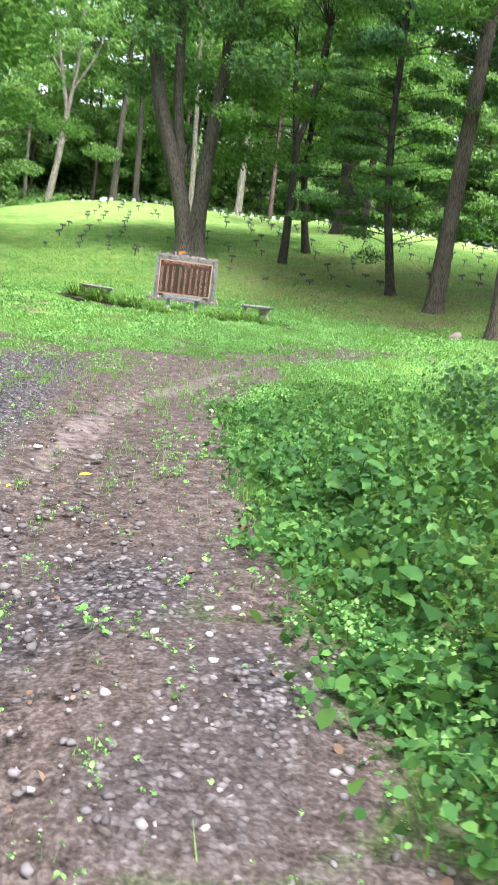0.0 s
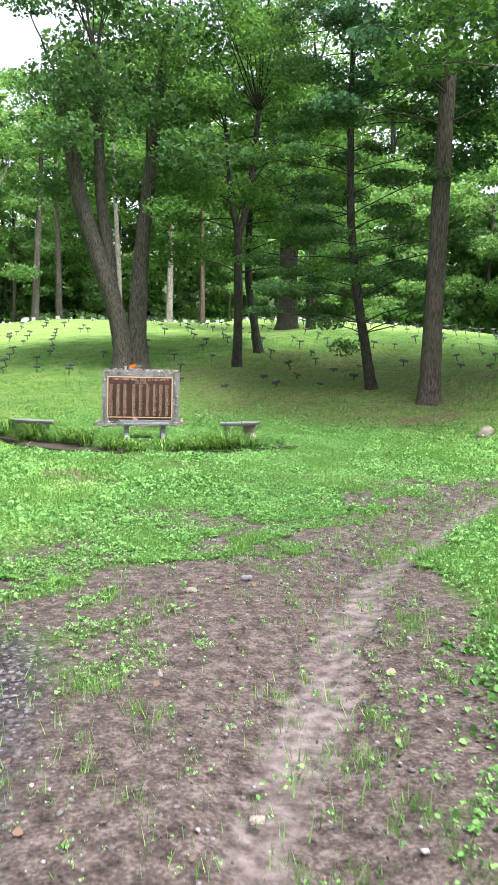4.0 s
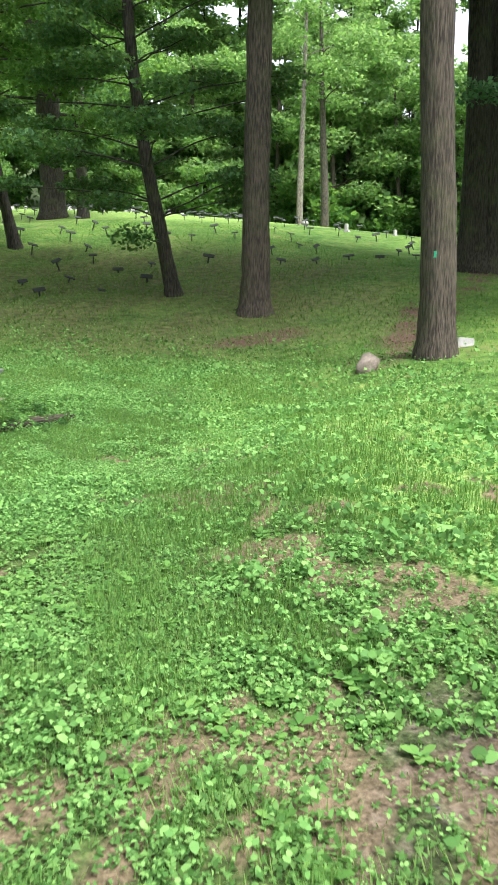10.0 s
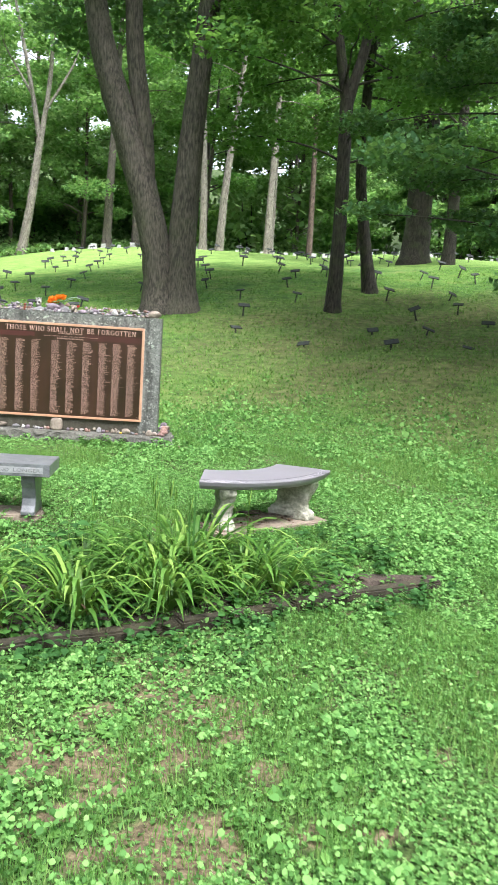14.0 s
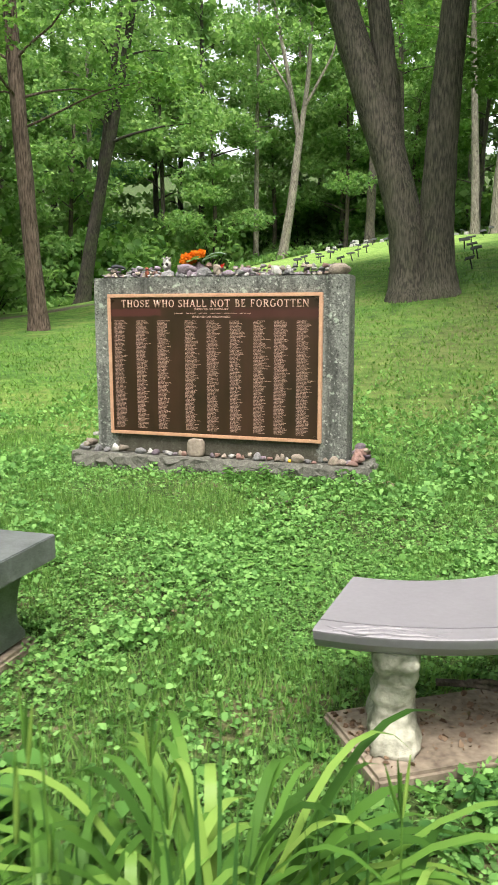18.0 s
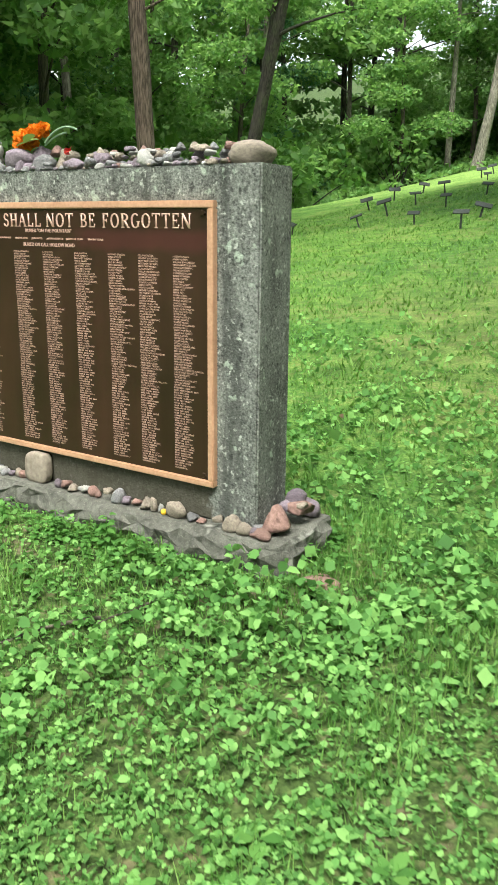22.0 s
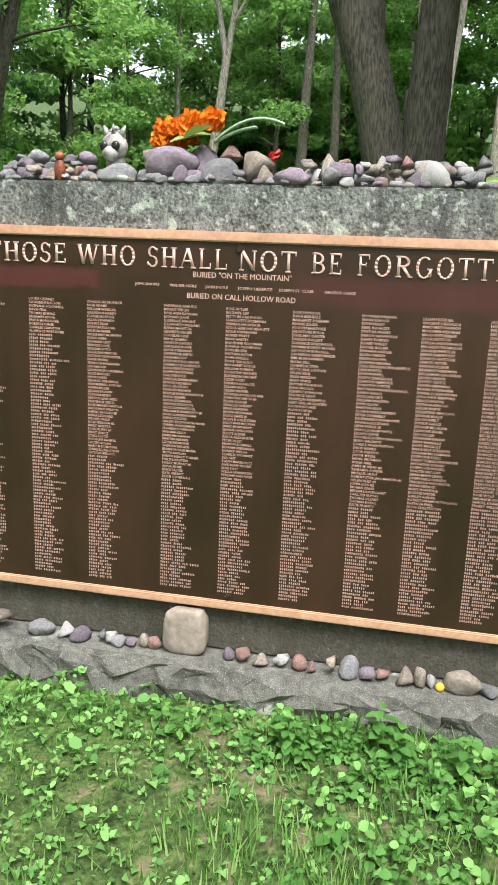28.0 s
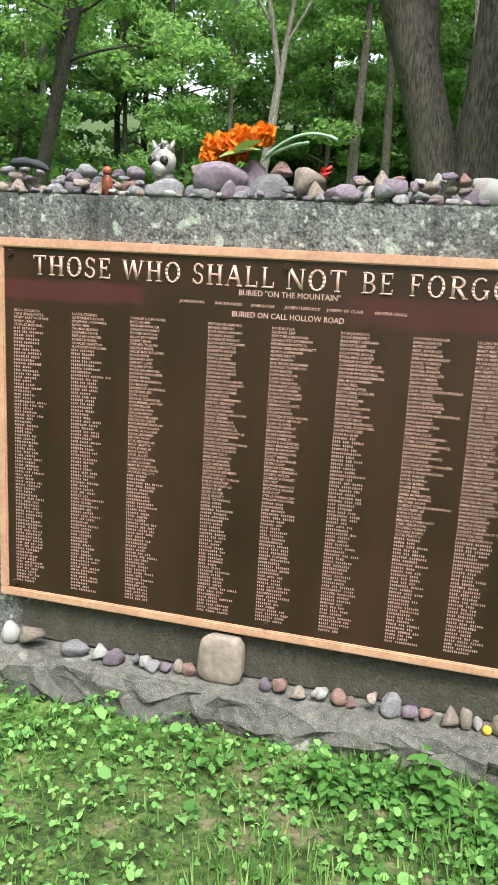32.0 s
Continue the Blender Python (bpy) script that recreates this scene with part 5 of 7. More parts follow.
tree("old_tree", "massive dark old tree with a forked crown", (10.6, 28.8),
     [[(0, 0, 0, 0.68), (0, 0, 3.5, 0.58), (-0.05, 0, 8.3, 0.62)], [(-0.1, 0, 8.1, 0.5), (-1.1, 0, 11.5, 0.38), (-2.0, 0, 17, 0.25)], [(0.1, 0, 8.1, 0.5), (0.8, 0, 11.5, 0.38), (1.5, 0, 17, 0.25)]],
     spread(R(4), 36, 5.6, 23, 7.5, 1.3, 2.6, 0.5), BARK_DARK, LEAF_MID, 16000, 0.23, 4)
tree("slope_tree", "dark straight tree high on the slope", (11.7, 26.8),
     [[(0, 0, 0, 0.3), (0, 0, 4, 0.24), (0.1, 0, 10, 0.18), (0.1, 0, 15, 0.1)]], spread(R(5), 18, 4, 16, 4.5, 1.0, 1.9, 0.5), BARK_DARK, LEAF_DEEP, 6000, 0.22, 5)
# the slender leaning hemlock-like tree with low layered boughs
tree("slender_leaning_tree", "slender leaning dark tree with low layered boughs", (9.12, 6.85),
     [[(0.05, 0, 0, 0.24), (-0.25, 0, 1.5, 0.19), (-0.75, 0, 4, 0.165), (-1.1, 0, 7, 0.145), (-1.2, 0, 12, 0.1), (-1.1, 0, 17, 0.05)]],
     spread(R(6), 92, 2.8, 18, 4.4, 0.55, 1.25, 0.24, -1.0, 0, 0.3) + [(-1.3, -0.6, 1.7, 0.7, 0.35), (-2.0, -0.4, 2.6, 0.8, 0.3)], BARK_DARK, LEAF_DEEP, 60000, 0.12, 6, limb=0.026)
tree("pine_tree", "tall straight brown pine trunk", (10.32, 3.95),
     [[(0, 0, 0, 0.4), (0, 0, 2, 0.34), (0.08, 0, 6, 0.31), (0.2, 0, 12, 0.26), (0.3, 0, 20, 0.14)]], spread(R(7), 34, 9.5, 22, 5.2, 0.9, 1.9, 0.35), BARK_BROWN, LEAF_NEEDLE, 20000, 0.19, 7, limb=0.04)
big = tree("blazed_tree", "tall straight grey brown tree with a painted blaze", (10.03, -3.72),
     [[(0, 0, 0, 0.33), (-0.06, 0, 2, 0.295), (-0.2, 0.1, 5, 0.275), (-0.32, 0.15, 9, 0.25), (-0.4, 0.2, 17, 0.14)]], spread(R(8), 26, 9.6, 20, 5.4, 1.0, 1.9, 0.4), BARK_BROWN, LEAF_MID, 12000, 0.19, 8, limb=0.04)
bm = box(bmesh.new(), -0.032, 0.032, -0.018, 0.018, -0.06, 0.06, 0.008)
bm.transform(pose(-0.265, -0.185, 1.845, 0, 0, -48))
part("blaze", bm, GREEN_PAINT, big, "green painted trail blaze")
tree("double_maple", "great dark maple with two fused trunks", (19.2, 5.75),
     [[(-0.28, 0, 0, 0.55), (-0.3, 0, 1.6, 0.42), (-0.33, 0, 5, 0.36), (-0.5, 0, 8, 0.33), (-0.95, 0, 11, 0.28), (-1.9, 0, 18, 0.16)], [(0.3, 0, 0, 0.6), (0.28, 0, 1.6, 0.46), (0.3, 0, 5, 0.4), (0.42, 0, 8, 0.38), (0.6, 0, 11, 0.34), (1.6, 0, 18, 0.18)]],
     spread(R(9), 52, 10.0, 21, 8.2, 1.3, 2.5, 0.45) + [(-3.5, -2, 9.2, 1.6, 0.9), (-5, -2, 10.0, 1.8, 0.9), (-2.4, -3, 10.6, 1.6, 0.8), (-6.2, -2.5, 11.4, 1.8, 0.9), (-4.2, -3.5, 8.2, 1.3, 0.6), (3.5, -3, 10.4, 1.7, 0.8), (5, -2, 9.6, 1.8, 0.8), (6.5, -3, 10.8, 1.9, 0.9), (4.6, -4, 12.2, 2.0, 1.0), (8, -1, 12, 2, 1)], BARK_DARK, LEAF_MID, 50000, 0.22, 9, limb=0.045)
tree("red_barked_tree", "slim red brown tree beside the woods", (-9.95, 12.8),
     [[(0, 0, 0, 0.27), (-0.1, 0, 2, 0.22), (-0.35, 0, 6, 0.2), (-0.6, 0, 12, 0.13)]], spread(R(10), 26, 6.0, 16, 4.2, 0.8, 1.6, 0.4), BARK_RED, LEAF_MID, 14000, 0.13, 10, limb=0.04)
# two slim trunks and the leaning tree at the edge of the woods
tree("dark_leaning_tree", "dark leaning double tree at the edge of the woods", (-17.5, 28.0),
     [[(0, 0, 0, 0.34), (0.9, 0, 4, 0.28), (2.2, 0, 9, 0.22), (3.6, 0, 15, 0.12)], [(0.2, 0, 0, 0.24), (0.75, 0.3, 4, 0.2), (1.6, 0.4, 9, 0.17), (2.4, 0.5, 14, 0.1)]],
     spread(R(11), 20, 8, 17, 5, 1.0, 1.9, 0.45, 2.4, 0), BARK_DARK, LEAF_LIGHT, 6000, 0.24, 11)
tree("pale_forked_tree", "pale slender tree with many bare forks", (-12.9, 47.5),
     [[(-0.2, 0, 0, 0.34), (0.5, 0, 4, 0.28), (1.0, 0, 8, 0.24)], [(1.0, 0, 7.8, 0.2), (0.2, 0, 12, 0.14), (-0.9, 0, 17, 0.08)], [(1.0, 0, 7.8, 0.2), (1.6, 0, 12, 0.15), (1.9, 0, 18, 0.08)], [(1.4, 0, 10, 0.1), (3.2, 0, 13, 0.07), (4.0, 0, 16, 0.03)], [(0.3, 0, 11, 0.09), (-1.6, 0, 14, 0.05), (-2.2, 0, 16, 0.03)]],
     spread(R(12), 12, 12, 19, 4, 0.8, 1.5, 0.5, 1, 0), BARK_PALE, LEAF_LIGHT, 2600, 0.26, 12)
for x, y, r, lean, mat, words in ((4.3, 50.5, 0.3, 0.2, BARK_PALE, "pale straight tree on the crest of the hill"), (8.0, 56, 0.27, -0.2, BARK_RED, "reddish dead-barked tree on the crest of the hill"),
                                  (-0.2, 44, 0.26, -0.5, BARK_PALE, "pale slim tree behind the crest"), (0.9, 43.5, 0.28, 0.9, BARK_PALE, "pale slim tree behind the crest"),
                                  (34.6, 45.2, 0.3, 0.3, BARK_PALE, "pale tree at the far edge of the lawn"), (38.5, 47.5, 0.4, -0.5, BARK_GREY, "grey many-stemmed tree at the far edge of the lawn"),
                                  (-7.5, 50, 0.35, 0.4, BARK_GREY, "grey tree at the edge of the woods"), (-5.5, 51, 0.3, -0.3, BARK_GREY, "grey tree at the edge of the woods")):
    tree("crest_tree", words, (x, y), [[(0, 0, 0, r), (lean * 0.2, 0, 4, r * 0.85), (lean, 0, 11, r * 0.6), (lean * 1.6, 0, 19, r * 0.3)]],
         spread(R(int(x * 7 + 90)), 14, 11, 21, 4.5, 1.1, 2.0, 0.5), mat, LEAF_MID if x < 30 else LEAF_LIGHT, 3200, 0.3, int(x * 7 + 90))
for x, y in ((42.3, 21.0), (43.9, 21.2)):
    tree("slim_pine_tree", "slim dark pine beside the far lawn", (x, y), [[(0, 0, 0, 0.26), (0, 0, 6, 0.2), (0.1, 0, 17, 0.1)]],
         spread(R(int(x * 9)), 22, 6, 18, 3.6, 0.9, 1.6, 0.3), BARK_DARK, LEAF_NEEDLE, 5000, 0.24, int(x * 9))
tree("hemlock_tree", "dark evergreen with drooping boughs beside the grassy track", (20.2, -2.4), [[(0, 0, 0, 0.34), (0, 0, 6, 0.27), (0.1, 0, 14, 0.17), (0.1, 0, 20, 0.07)]],
     spread(R(15), 60, 5.2, 19.5, 6.8, 1.0, 2.0, 0.28, -0.5, 0.5, 0.35), BARK_DARK, LEAF_NEEDLE, 34000, 0.18, 15, limb=0.035)
# the leafy tree that overhangs the start of the track
tree("overhanging_tree", "leafy tree whose boughs hang over the track", (-8.2, -11.5),
     [[(0, 0, 0, 0.4), (0.2, 0, 3, 0.33), (0.8, 0, 7, 0.28), (1.0, 0, 14, 0.16)]],
     spread(R(14), 26, 4.0, 15, 5.0, 0.9, 1.8, 0.4, 1.3, -1.2, 0.3) + [(4.2, -2.5, 4.6, 1.3, 0.7), (3.6, -1.2, 6.0, 1.4, 0.7), (4.6, -3.4, 6.8, 1.3, 0.6), (3.0, -2.6, 3.6, 1.1, 0.5), (4.4, -1.4, 5.0, 1.2, 0.6), (5.3, -2.0, 5.9, 1.2, 0.6), (2.4, -4.6, 4.4, 1.2, 0.6), (2.6, -6.0, 5.6, 1.3, 0.6), (1.4, -3.0, 3.0, 1.1, 0.5), (5.8, -0.6, 7.4, 1.3, 0.6), (3.8, -4.4, 7.9, 1.3, 0.6), (0.6, -5.0, 3.4, 1.2, 0.6)],
     BARK_BROWN, LEAF_MID, 42000, 0.115, 14, limb=0.03)


# ---- the woods around the clearing ----

def woods_place(x, y):
    """How deep in the woods a place lies; negative in the clearing."""
    return float(wooded(np.array([x]), np.array([y]))[0])


def forest():
    kinds = []
    for k, (lo, hi, reach, r, mat, leaf, n, size, words) in enumerate((
            (8.5, 21, 5.0, 0.26, BARK_GREY, LEAF_LIGHT, 2500, 0.44, "tall grey woodland tree with a light high crown"),
            (5.0, 18, 4.6, 0.22, BARK_DARK, LEAF_MID, 2700, 0.44, "dark leafy woodland tree"),
            (2.2, 16, 4.0, 0.2, BARK_DARK, LEAF_NEEDLE, 3000, 0.4, "dark layered evergreen in the woods"),
            (3.0, 13, 4.2, 0.17, BARK_BROWN, LEAF_LIGHT, 2700, 0.42, "light green understorey tree"),
            (9.5, 22, 4.2, 0.24, BARK_PALE, LEAF_LIGHT, 2200, 0.44, "pale trunked woodland tree with a high crown"),
            (6, 24, 5.0, 0.24, BARK_DARK, LEAF_LIGHT, 1500, 0.6, "tall tree deep in the woods"),
            (4, 21, 5.2, 0.22, BARK_DARK, LEAF_LIGHT, 1500, 0.6, "light green tree deep in the woods"))):
        ob = tree("woodland_tree", words, (0, -90 - 14 * k), [[(0, 0, 0, r), (0.1, 0, 4, r * 0.85), (0.3 * (-1) ** k, 0.1, 10, r * 0.6), (0.4 * (-1) ** k, 0, hi - 2, r * 0.25)]],
                  spread(R(40 + k), 15, lo, hi, reach, 1.2, 2.2, 0.42), mat, leaf, int(n * 1.25), size * 0.82, 40 + k, sides=9, joined=True)
        ob["group"] = "woods"
        kinds.append(ob)
    shrubs = []
    for k, (leaf, words) in enumerate(((LEAF_MID, "dense green woodland shrub"), (LEAF_LIGHT, "light green woodland shrub"), (LEAF_DEEP, "dark green woodland shrub"))):
        rnd = R(60 + k)
        ob = thing("woodland_shrub", pose(8 * k - 8, -84, land(0, -84)), words, "shrub", "woodland shrubs")
        V, Q, n = [], [], 0
        bs = [(rnd.randn() * 0.9, rnd.randn() * 0.9, 0.5 + rnd.rand() * 1.6, 0.7 + 0.4 * rnd.rand(), 0.5) for _ in range(9)]
        for b in bs:
            v, q = sweep(bent((b[0] * 0.2, b[1] * 0.2, -0.1), b[:3], 5, 0.1, 0.03, rnd.randint(999)), np.linspace(0.035, 0.01, 5), 5, 0, 0, n)
            V.append(v)
            Q.append(q)
            n += len(v)
        mesh_object("stem", np.concatenate(V), np.concatenate(Q), BARK_DARK, ob)
        v, q = leaves(cloud(bs, 700, rnd), 0.27, rnd, 0.5)
        mesh_object("crown", v, q, leaf, ob)
        shrubs.append(ob)
    rnd = random.Random(12)
    step = 5.6
    for i in range(-9, 18):
        for j in range(-9, 18):
            x, y = i * step + rnd.uniform(-2, 2), j * step + rnd.uniform(-2, 2)
            d = woods_place(x, y)
            pick, size, turn = rnd.random(), rnd.uniform(0.85, 1.25), rnd.uniform(0, 360)
            if not 1.0 < d < 26 or y < -36 or (d > 14 and (y < -8 or x > 62)):
                continue
            left = x < 0
            if -24 < x < -2 and y > 40 and pick > 0.85:
                continue
            if d < 9:
                k = 3 if pick < (0.88 if x > 18 else 0.45 if left else 0.35) else 0 if pick < 0.6 else 4 if pick < 0.75 else 1
            else:
                k = (3 if pick < 0.75 else 0) if x > 18 else (2 if pick < 0.15 else 3 if pick < 0.55 else 0) if left else (2 if pick < 0.12 else 1 if pick < 0.25 else 3 if pick < 0.65 else 4)
            if d > 13:
                k = 6 if pick < (1.1 if x > 18 else 0.75) else 5
            size *= 1.35 if k == 3 and x > 18 else 1
            size *= (1.5 if x > 0 else 1.25) if d > 13 else 1.0
            if x > 22 and y < 36 and d < 12:
                copy_thing(kinds[6], pose(x + 2.6, y + 1.5, land(x + 2.6, y + 1.5) - 0.15, 0, 0, turn + 70) @ Matrix.Scale(1.25, 4))
            copy_thing(kinds[k], pose(x, y, land(x, y) - 0.15, 0, rnd.uniform(-2, 2), turn) @ Matrix.Scale(size, 4))
    for n in range(520):
        x, y = rnd.uniform(-42, 84), rnd.uniform(-38, 84)
        d = woods_place(x, y)
        size, turn, k = rnd.uniform(0.7, 1.5), rnd.uniform(0, 360), rnd.choice((0, 1, 1, 1))
        near = d < 4 and -30 < x < 12 and y > 38
        if 0.5 < d < 22 and not near:
            copy_thing(shrubs[k], pose(x, y, land(x, y), 0, 0, turn) @ Matrix.Scale(size * (1.8 if d > 8 else 1.1), 4))

    for n in range(150):
        x, y = rnd.uniform(-62, 4), rnd.uniform(26, 92)
        size, turn = rnd.uniform(1.8, 3.0), rnd.uniform(0, 360)
        if 7 < woods_place(x, y) < 34:
            copy_thing(shrubs[(0, 1, 1)[n % 3]], pose(x, y, land(x, y), 0, 0, turn) @ Matrix.Scale(size, 4))
    # a bright thicket along the far side of the lawn
    for n in range(300):
        x, y = rnd.uniform(20, 66), rnd.uniform(-6, 66)
        d = woods_place(x, y)
        size, turn = rnd.uniform(1.4, 2.4), rnd.uniform(0, 360)
        if 1.0 < d < 6:
            copy_thing(shrubs[n % 2], pose(x, y, land(x, y), 0, 0, turn) @ Matrix.Scale(size, 4))
    # low saplings and brambles fill the floor of the woods
    r = R(71)
    x, y = r.uniform(-44, 74, 150000), r.uniform(2, 80, 150000)
    d = wooded(x, y)
    keep = (d > 0.3) & (d < 16) & (r.rand(len(x)) < 0.15 + patchy(x, y, 72, 0.35))
    x, y, d = x[keep], y[keep], d[keep]
    tall = (0.25 + 0.16 * np.clip(d, 0, 9)) * (0.3 + 1.2 * patchy(x, y, 73, 0.5))
    v, q = chips(np.stack([x, y, height(x, y) + 0.05 + tall * r.rand(len(x)) ** 0.7], -1), np.full(len(x), 0.34), r, 0.45)
    tagged(mesh_object("undergrowth", v, q, LEAF_LIGHT), "low green saplings and brambles under the trees", "undergrowth", kind="stuff")


forest()


# ---- the flower bed ----
def timber(a, b, z):
    """A squared, worn edging timber from a to b."""
    length = math.dist(a, b)
    bm = box(bmesh.new(), 0, length, -0.05, 0.05, -0.12, 0.065, 0.012)
    bmesh.ops.subdivide_edges(bm, edges=[e for e in bm.edges if e.calc_length() > 0.3], cuts=9)
    for v in bm.verts:
        v.co += Vector((0, noise.noise(v.co * 2.3), 0.8 * noise.noise(v.co * 3.1 + Vector((9, 0, 0))))) * 0.016
    ob = part("edging_timber", bm, TIMBER, bed)
    ob.matrix_basis = pose(a[0], a[1], z, 0, 0, math.degrees(math.atan2(b[1] - a[1], b[0] - a[0])))


IRISES = ((1.79, -4.68, 0.75), (1.45, -4.6, 0.5), (2.02, -4.5, 0.55))
EDGE = [(3.55, -4.4), (2.45, -5.0), (1.75, -5.4), (0.75, -5.85), (-0.5, -6.0), (-1.7, -5.45), (-2.9, -4.3), (-3.9, -2.9)]
bed = thing("flower_bed", pose(0, 0, 0), "crescent flower bed edged with rotting dark timbers", "flower bed")
n_edge = len(EDGE)
for a, b in zip(EDGE, EDGE[1:]):
    timber(a, b, land((a[0] + b[0]) / 2, (a[1] + b[1]) / 2))
# dark soil fills the crescent behind the timbers
SOIL = simple("dark moist soil", (0.02, 0.014, 0.01), (0.075, 0.055, 0.042), 12.0, 0.95, 0, 0.7, 0.02)
v, q = [], []
for k, (x, y) in enumerate(EDGE):
    w = 1.25 * math.sin(math.pi * (k + 0.05) / (n_edge - 0.3)) + 0.06
    nx, ny = -x * 0.16, 0.98
    for t in (0.0, 0.35, 0.7, 1.0):
        px, py = x + nx * w * t, y + ny * w * t
        v.append((px, py, land(px, py) + 0.02 + 0.05 * math.sin(math.pi * t)))
for k in range(n_edge - 1):
    for t in range(3):
        a = 4 * k + t
        q.append((a, a + 1, a + 5, a + 4))
mesh_object("soil", v, q, SOIL, bed, "dark moist soil", True)


def ribbon(base, heading, reach, rise, width, steps, twist, v, q):
    """An arching strap leaf."""
    c, s = math.cos(heading), math.sin(heading)
    for k in range(steps + 1):
        t = k / steps
        r, z = reach * t, rise * (2.1 * t - 1.55 * t * t) if twist else rise * t
        w = width * (1 - 0.15 * abs(t - 0.3)) * min(1, (1 - t) * 3.2 + 0.08) / 2
        for side in (-1, 1):
            v.append((base[0] + c * r - s * w * side, base[1] + s * r + c * w * side, base[2] + z + 0.25 * w))
        if k:
            a = len(v) - 4
            q.append((a, a + 1, a + 3, a + 2))


def lily_mesh(seed, count, tall):
    rnd = random.Random(seed)
    v, q = [], []
    for _ in range(count):
        h = rnd.uniform(0, 2 * math.pi)
        r0 = rnd.uniform(0, 0.09)
        ribbon((r0 * math.cos(h), r0 * math.sin(h), 0), h + rnd.uniform(-0.5, 0.5), rnd.uniform(0.25, 0.75) * tall, rnd.uniform(0.32, 0.66) * tall, rnd.uniform(0.017, 0.033), 8, True, v, q)
    return quads_mesh("leaves", v, q)


lily = [lily_mesh(70 + k, 42, 0.75 + 0.12 * k) for k in range(4)]
for me in lily:
    me.materials.append(LILY)
r31 = random.Random(30)
v, q = [], []
for _ in range(9):
    h = r31.uniform(0, 6.28)
    ribbon((0.05 * math.cos(h), 0.05 * math.sin(h), 0.02), h, r31.uniform(0.18, 0.42), r31.uniform(0.1, 0.2), r31.uniform(0.012, 0.02), 8, True, v, q)
withered = quads_mesh("withered_leaves", v, q)
withered.materials.append(DRY)
rnd = random.Random(31)
stalk_v, stalk_q = sweep(bent((0, 0, 0), (0.05, 0.02, 0.85), 8, 0.0, 0.008, 2), np.linspace(0.004, 0.0022, 8), 6)
for k in range(3):
    w, f = sweep(bent((0.045 + 0.003 * k, 0.018, 0.76), (0.03 + 0.03 * k, 0.0 + 0.02 * k, 0.9), 4, 0, 0, k), np.array([0.002, 0.005, 0.004, 0.001]), 6, 0, 0, len(stalk_v))
    stalk_v, stalk_q = np.concatenate([stalk_v, w]), np.concatenate([stalk_q, f])
stalk = quads_mesh("flower_stalk", stalk_v, stalk_q)
stalk.materials.append(LILY)
for n in range(70):
    t = rnd.uniform(0.13, 0.97) * (n_edge - 1)
    k = min(int(t), n_edge - 2)
    x, y = EDGE[k][0] + (EDGE[k + 1][0] - EDGE[k][0]) * (t - k), EDGE[k][1] + (EDGE[k + 1][1] - EDGE[k][1]) * (t - k)
    deep = 0.15 + rnd.random() * (0.95 if x < 1.2 else 0.62)
    x, y = x - 0.16 * x * deep, y + deep
    if x > 2.6 or (x > 1.6 and y > -4.35) or (0.55 < x < 1.4 and y > -4.95 and n % 4):
        continue
    top = thing("daylily", pose(x, y, land(x, y), 0, 0, rnd.uniform(0, 360)) @ Matrix.Scale(rnd.uniform(0.62, 0.98), 4), "clump of arching green daylily leaves in the bed", "plant", "daylilies in the bed")
    ob = new("leaves", rnd.choice(lily))
    ob.parent = top
    if n % 2:
        new("withered_leaves", withered).parent = top
    if rnd.random() < 0.3:
        s = new("flower_stalk", stalk)
        s.parent = top


# stiff dark iris leaves stand up between the daylilies
for x, y, tall in IRISES:
    top = thing("iris", pose(x, y, land(x, y), 0, 0, rnd.uniform(0, 360)), "stiff upright dark green iris leaves in the bed", "plant", "irises in the bed")
    for k in range(7):
        v, q = [], []
        a, h = rnd.uniform(0, 6.28), tall * rnd.uniform(0.6, 1.0)
        ribbon((0.04 * math.cos(a), 0.04 * math.sin(a), -0.02), a, 0.16 * h * rnd.random(), h, rnd.uniform(0.009, 0.016), 7, False, v, q)
        mesh_object("leaf", np.array(v), np.array(q), HEDGE, top)


# ---- leafy plants ----
def leaf_shape(length, width, v, q, m, curl=0.25, steps=5):
    """A pointed oval leaf along +x of m, folded on its rib: two rows of quads."""
    start = len(v)
    for k in range(steps + 1):
        t = k / steps
        w = width * (math.sin(math.pi * min(1, t * 0.93 + 0.05)) ** 0.75) / 2
        z = -curl * length * t * t
        for side in (-1, 0, 1):
            v.append(m @ Vector((length * t, side * w, z + abs(side) * w * 0.3)))
    for k in range(steps):
        a = start + 3 * k
        q.extend([(a, a + 1, a + 4, a + 3), (a + 1, a + 2, a + 5, a + 4)])


def weed_mesh(seed, tall, leaf, pairs, wide=0.62):
    rnd = random.Random(seed)
    v, q = [], []
    for k in range(pairs):
        z = tall * (0.25 + 0.75 * k / max(1, pairs - 1))
        for side in (0, 180):
            m = Matrix.Translation((rnd.uniform(-0.01, 0.01), rnd.uniform(-0.01, 0.01), z)) @ pose(0, 0, 0, rnd.uniform(-15, 15), rnd.uniform(-18, 12), k * 90 + side + rnd.uniform(-20, 20))
            s = leaf * (1.15 - 0.45 * k / pairs) * rnd.uniform(0.8, 1.2)
            leaf_shape(s, s * wide, v, q, m @ Matrix.Translation((0.012, 0, 0)))
    v = [tuple(p) for p in v]
    w, f = sweep(bent((0, 0, -0.02), (0, 0, tall), 5, 0, 0.004, seed), np.linspace(0.004, 0.002, 5), 5, 0, 0, len(v))
    return quads_mesh("foliage", np.concatenate([np.array(v), w]), np.concatenate([np.array(q), f]))


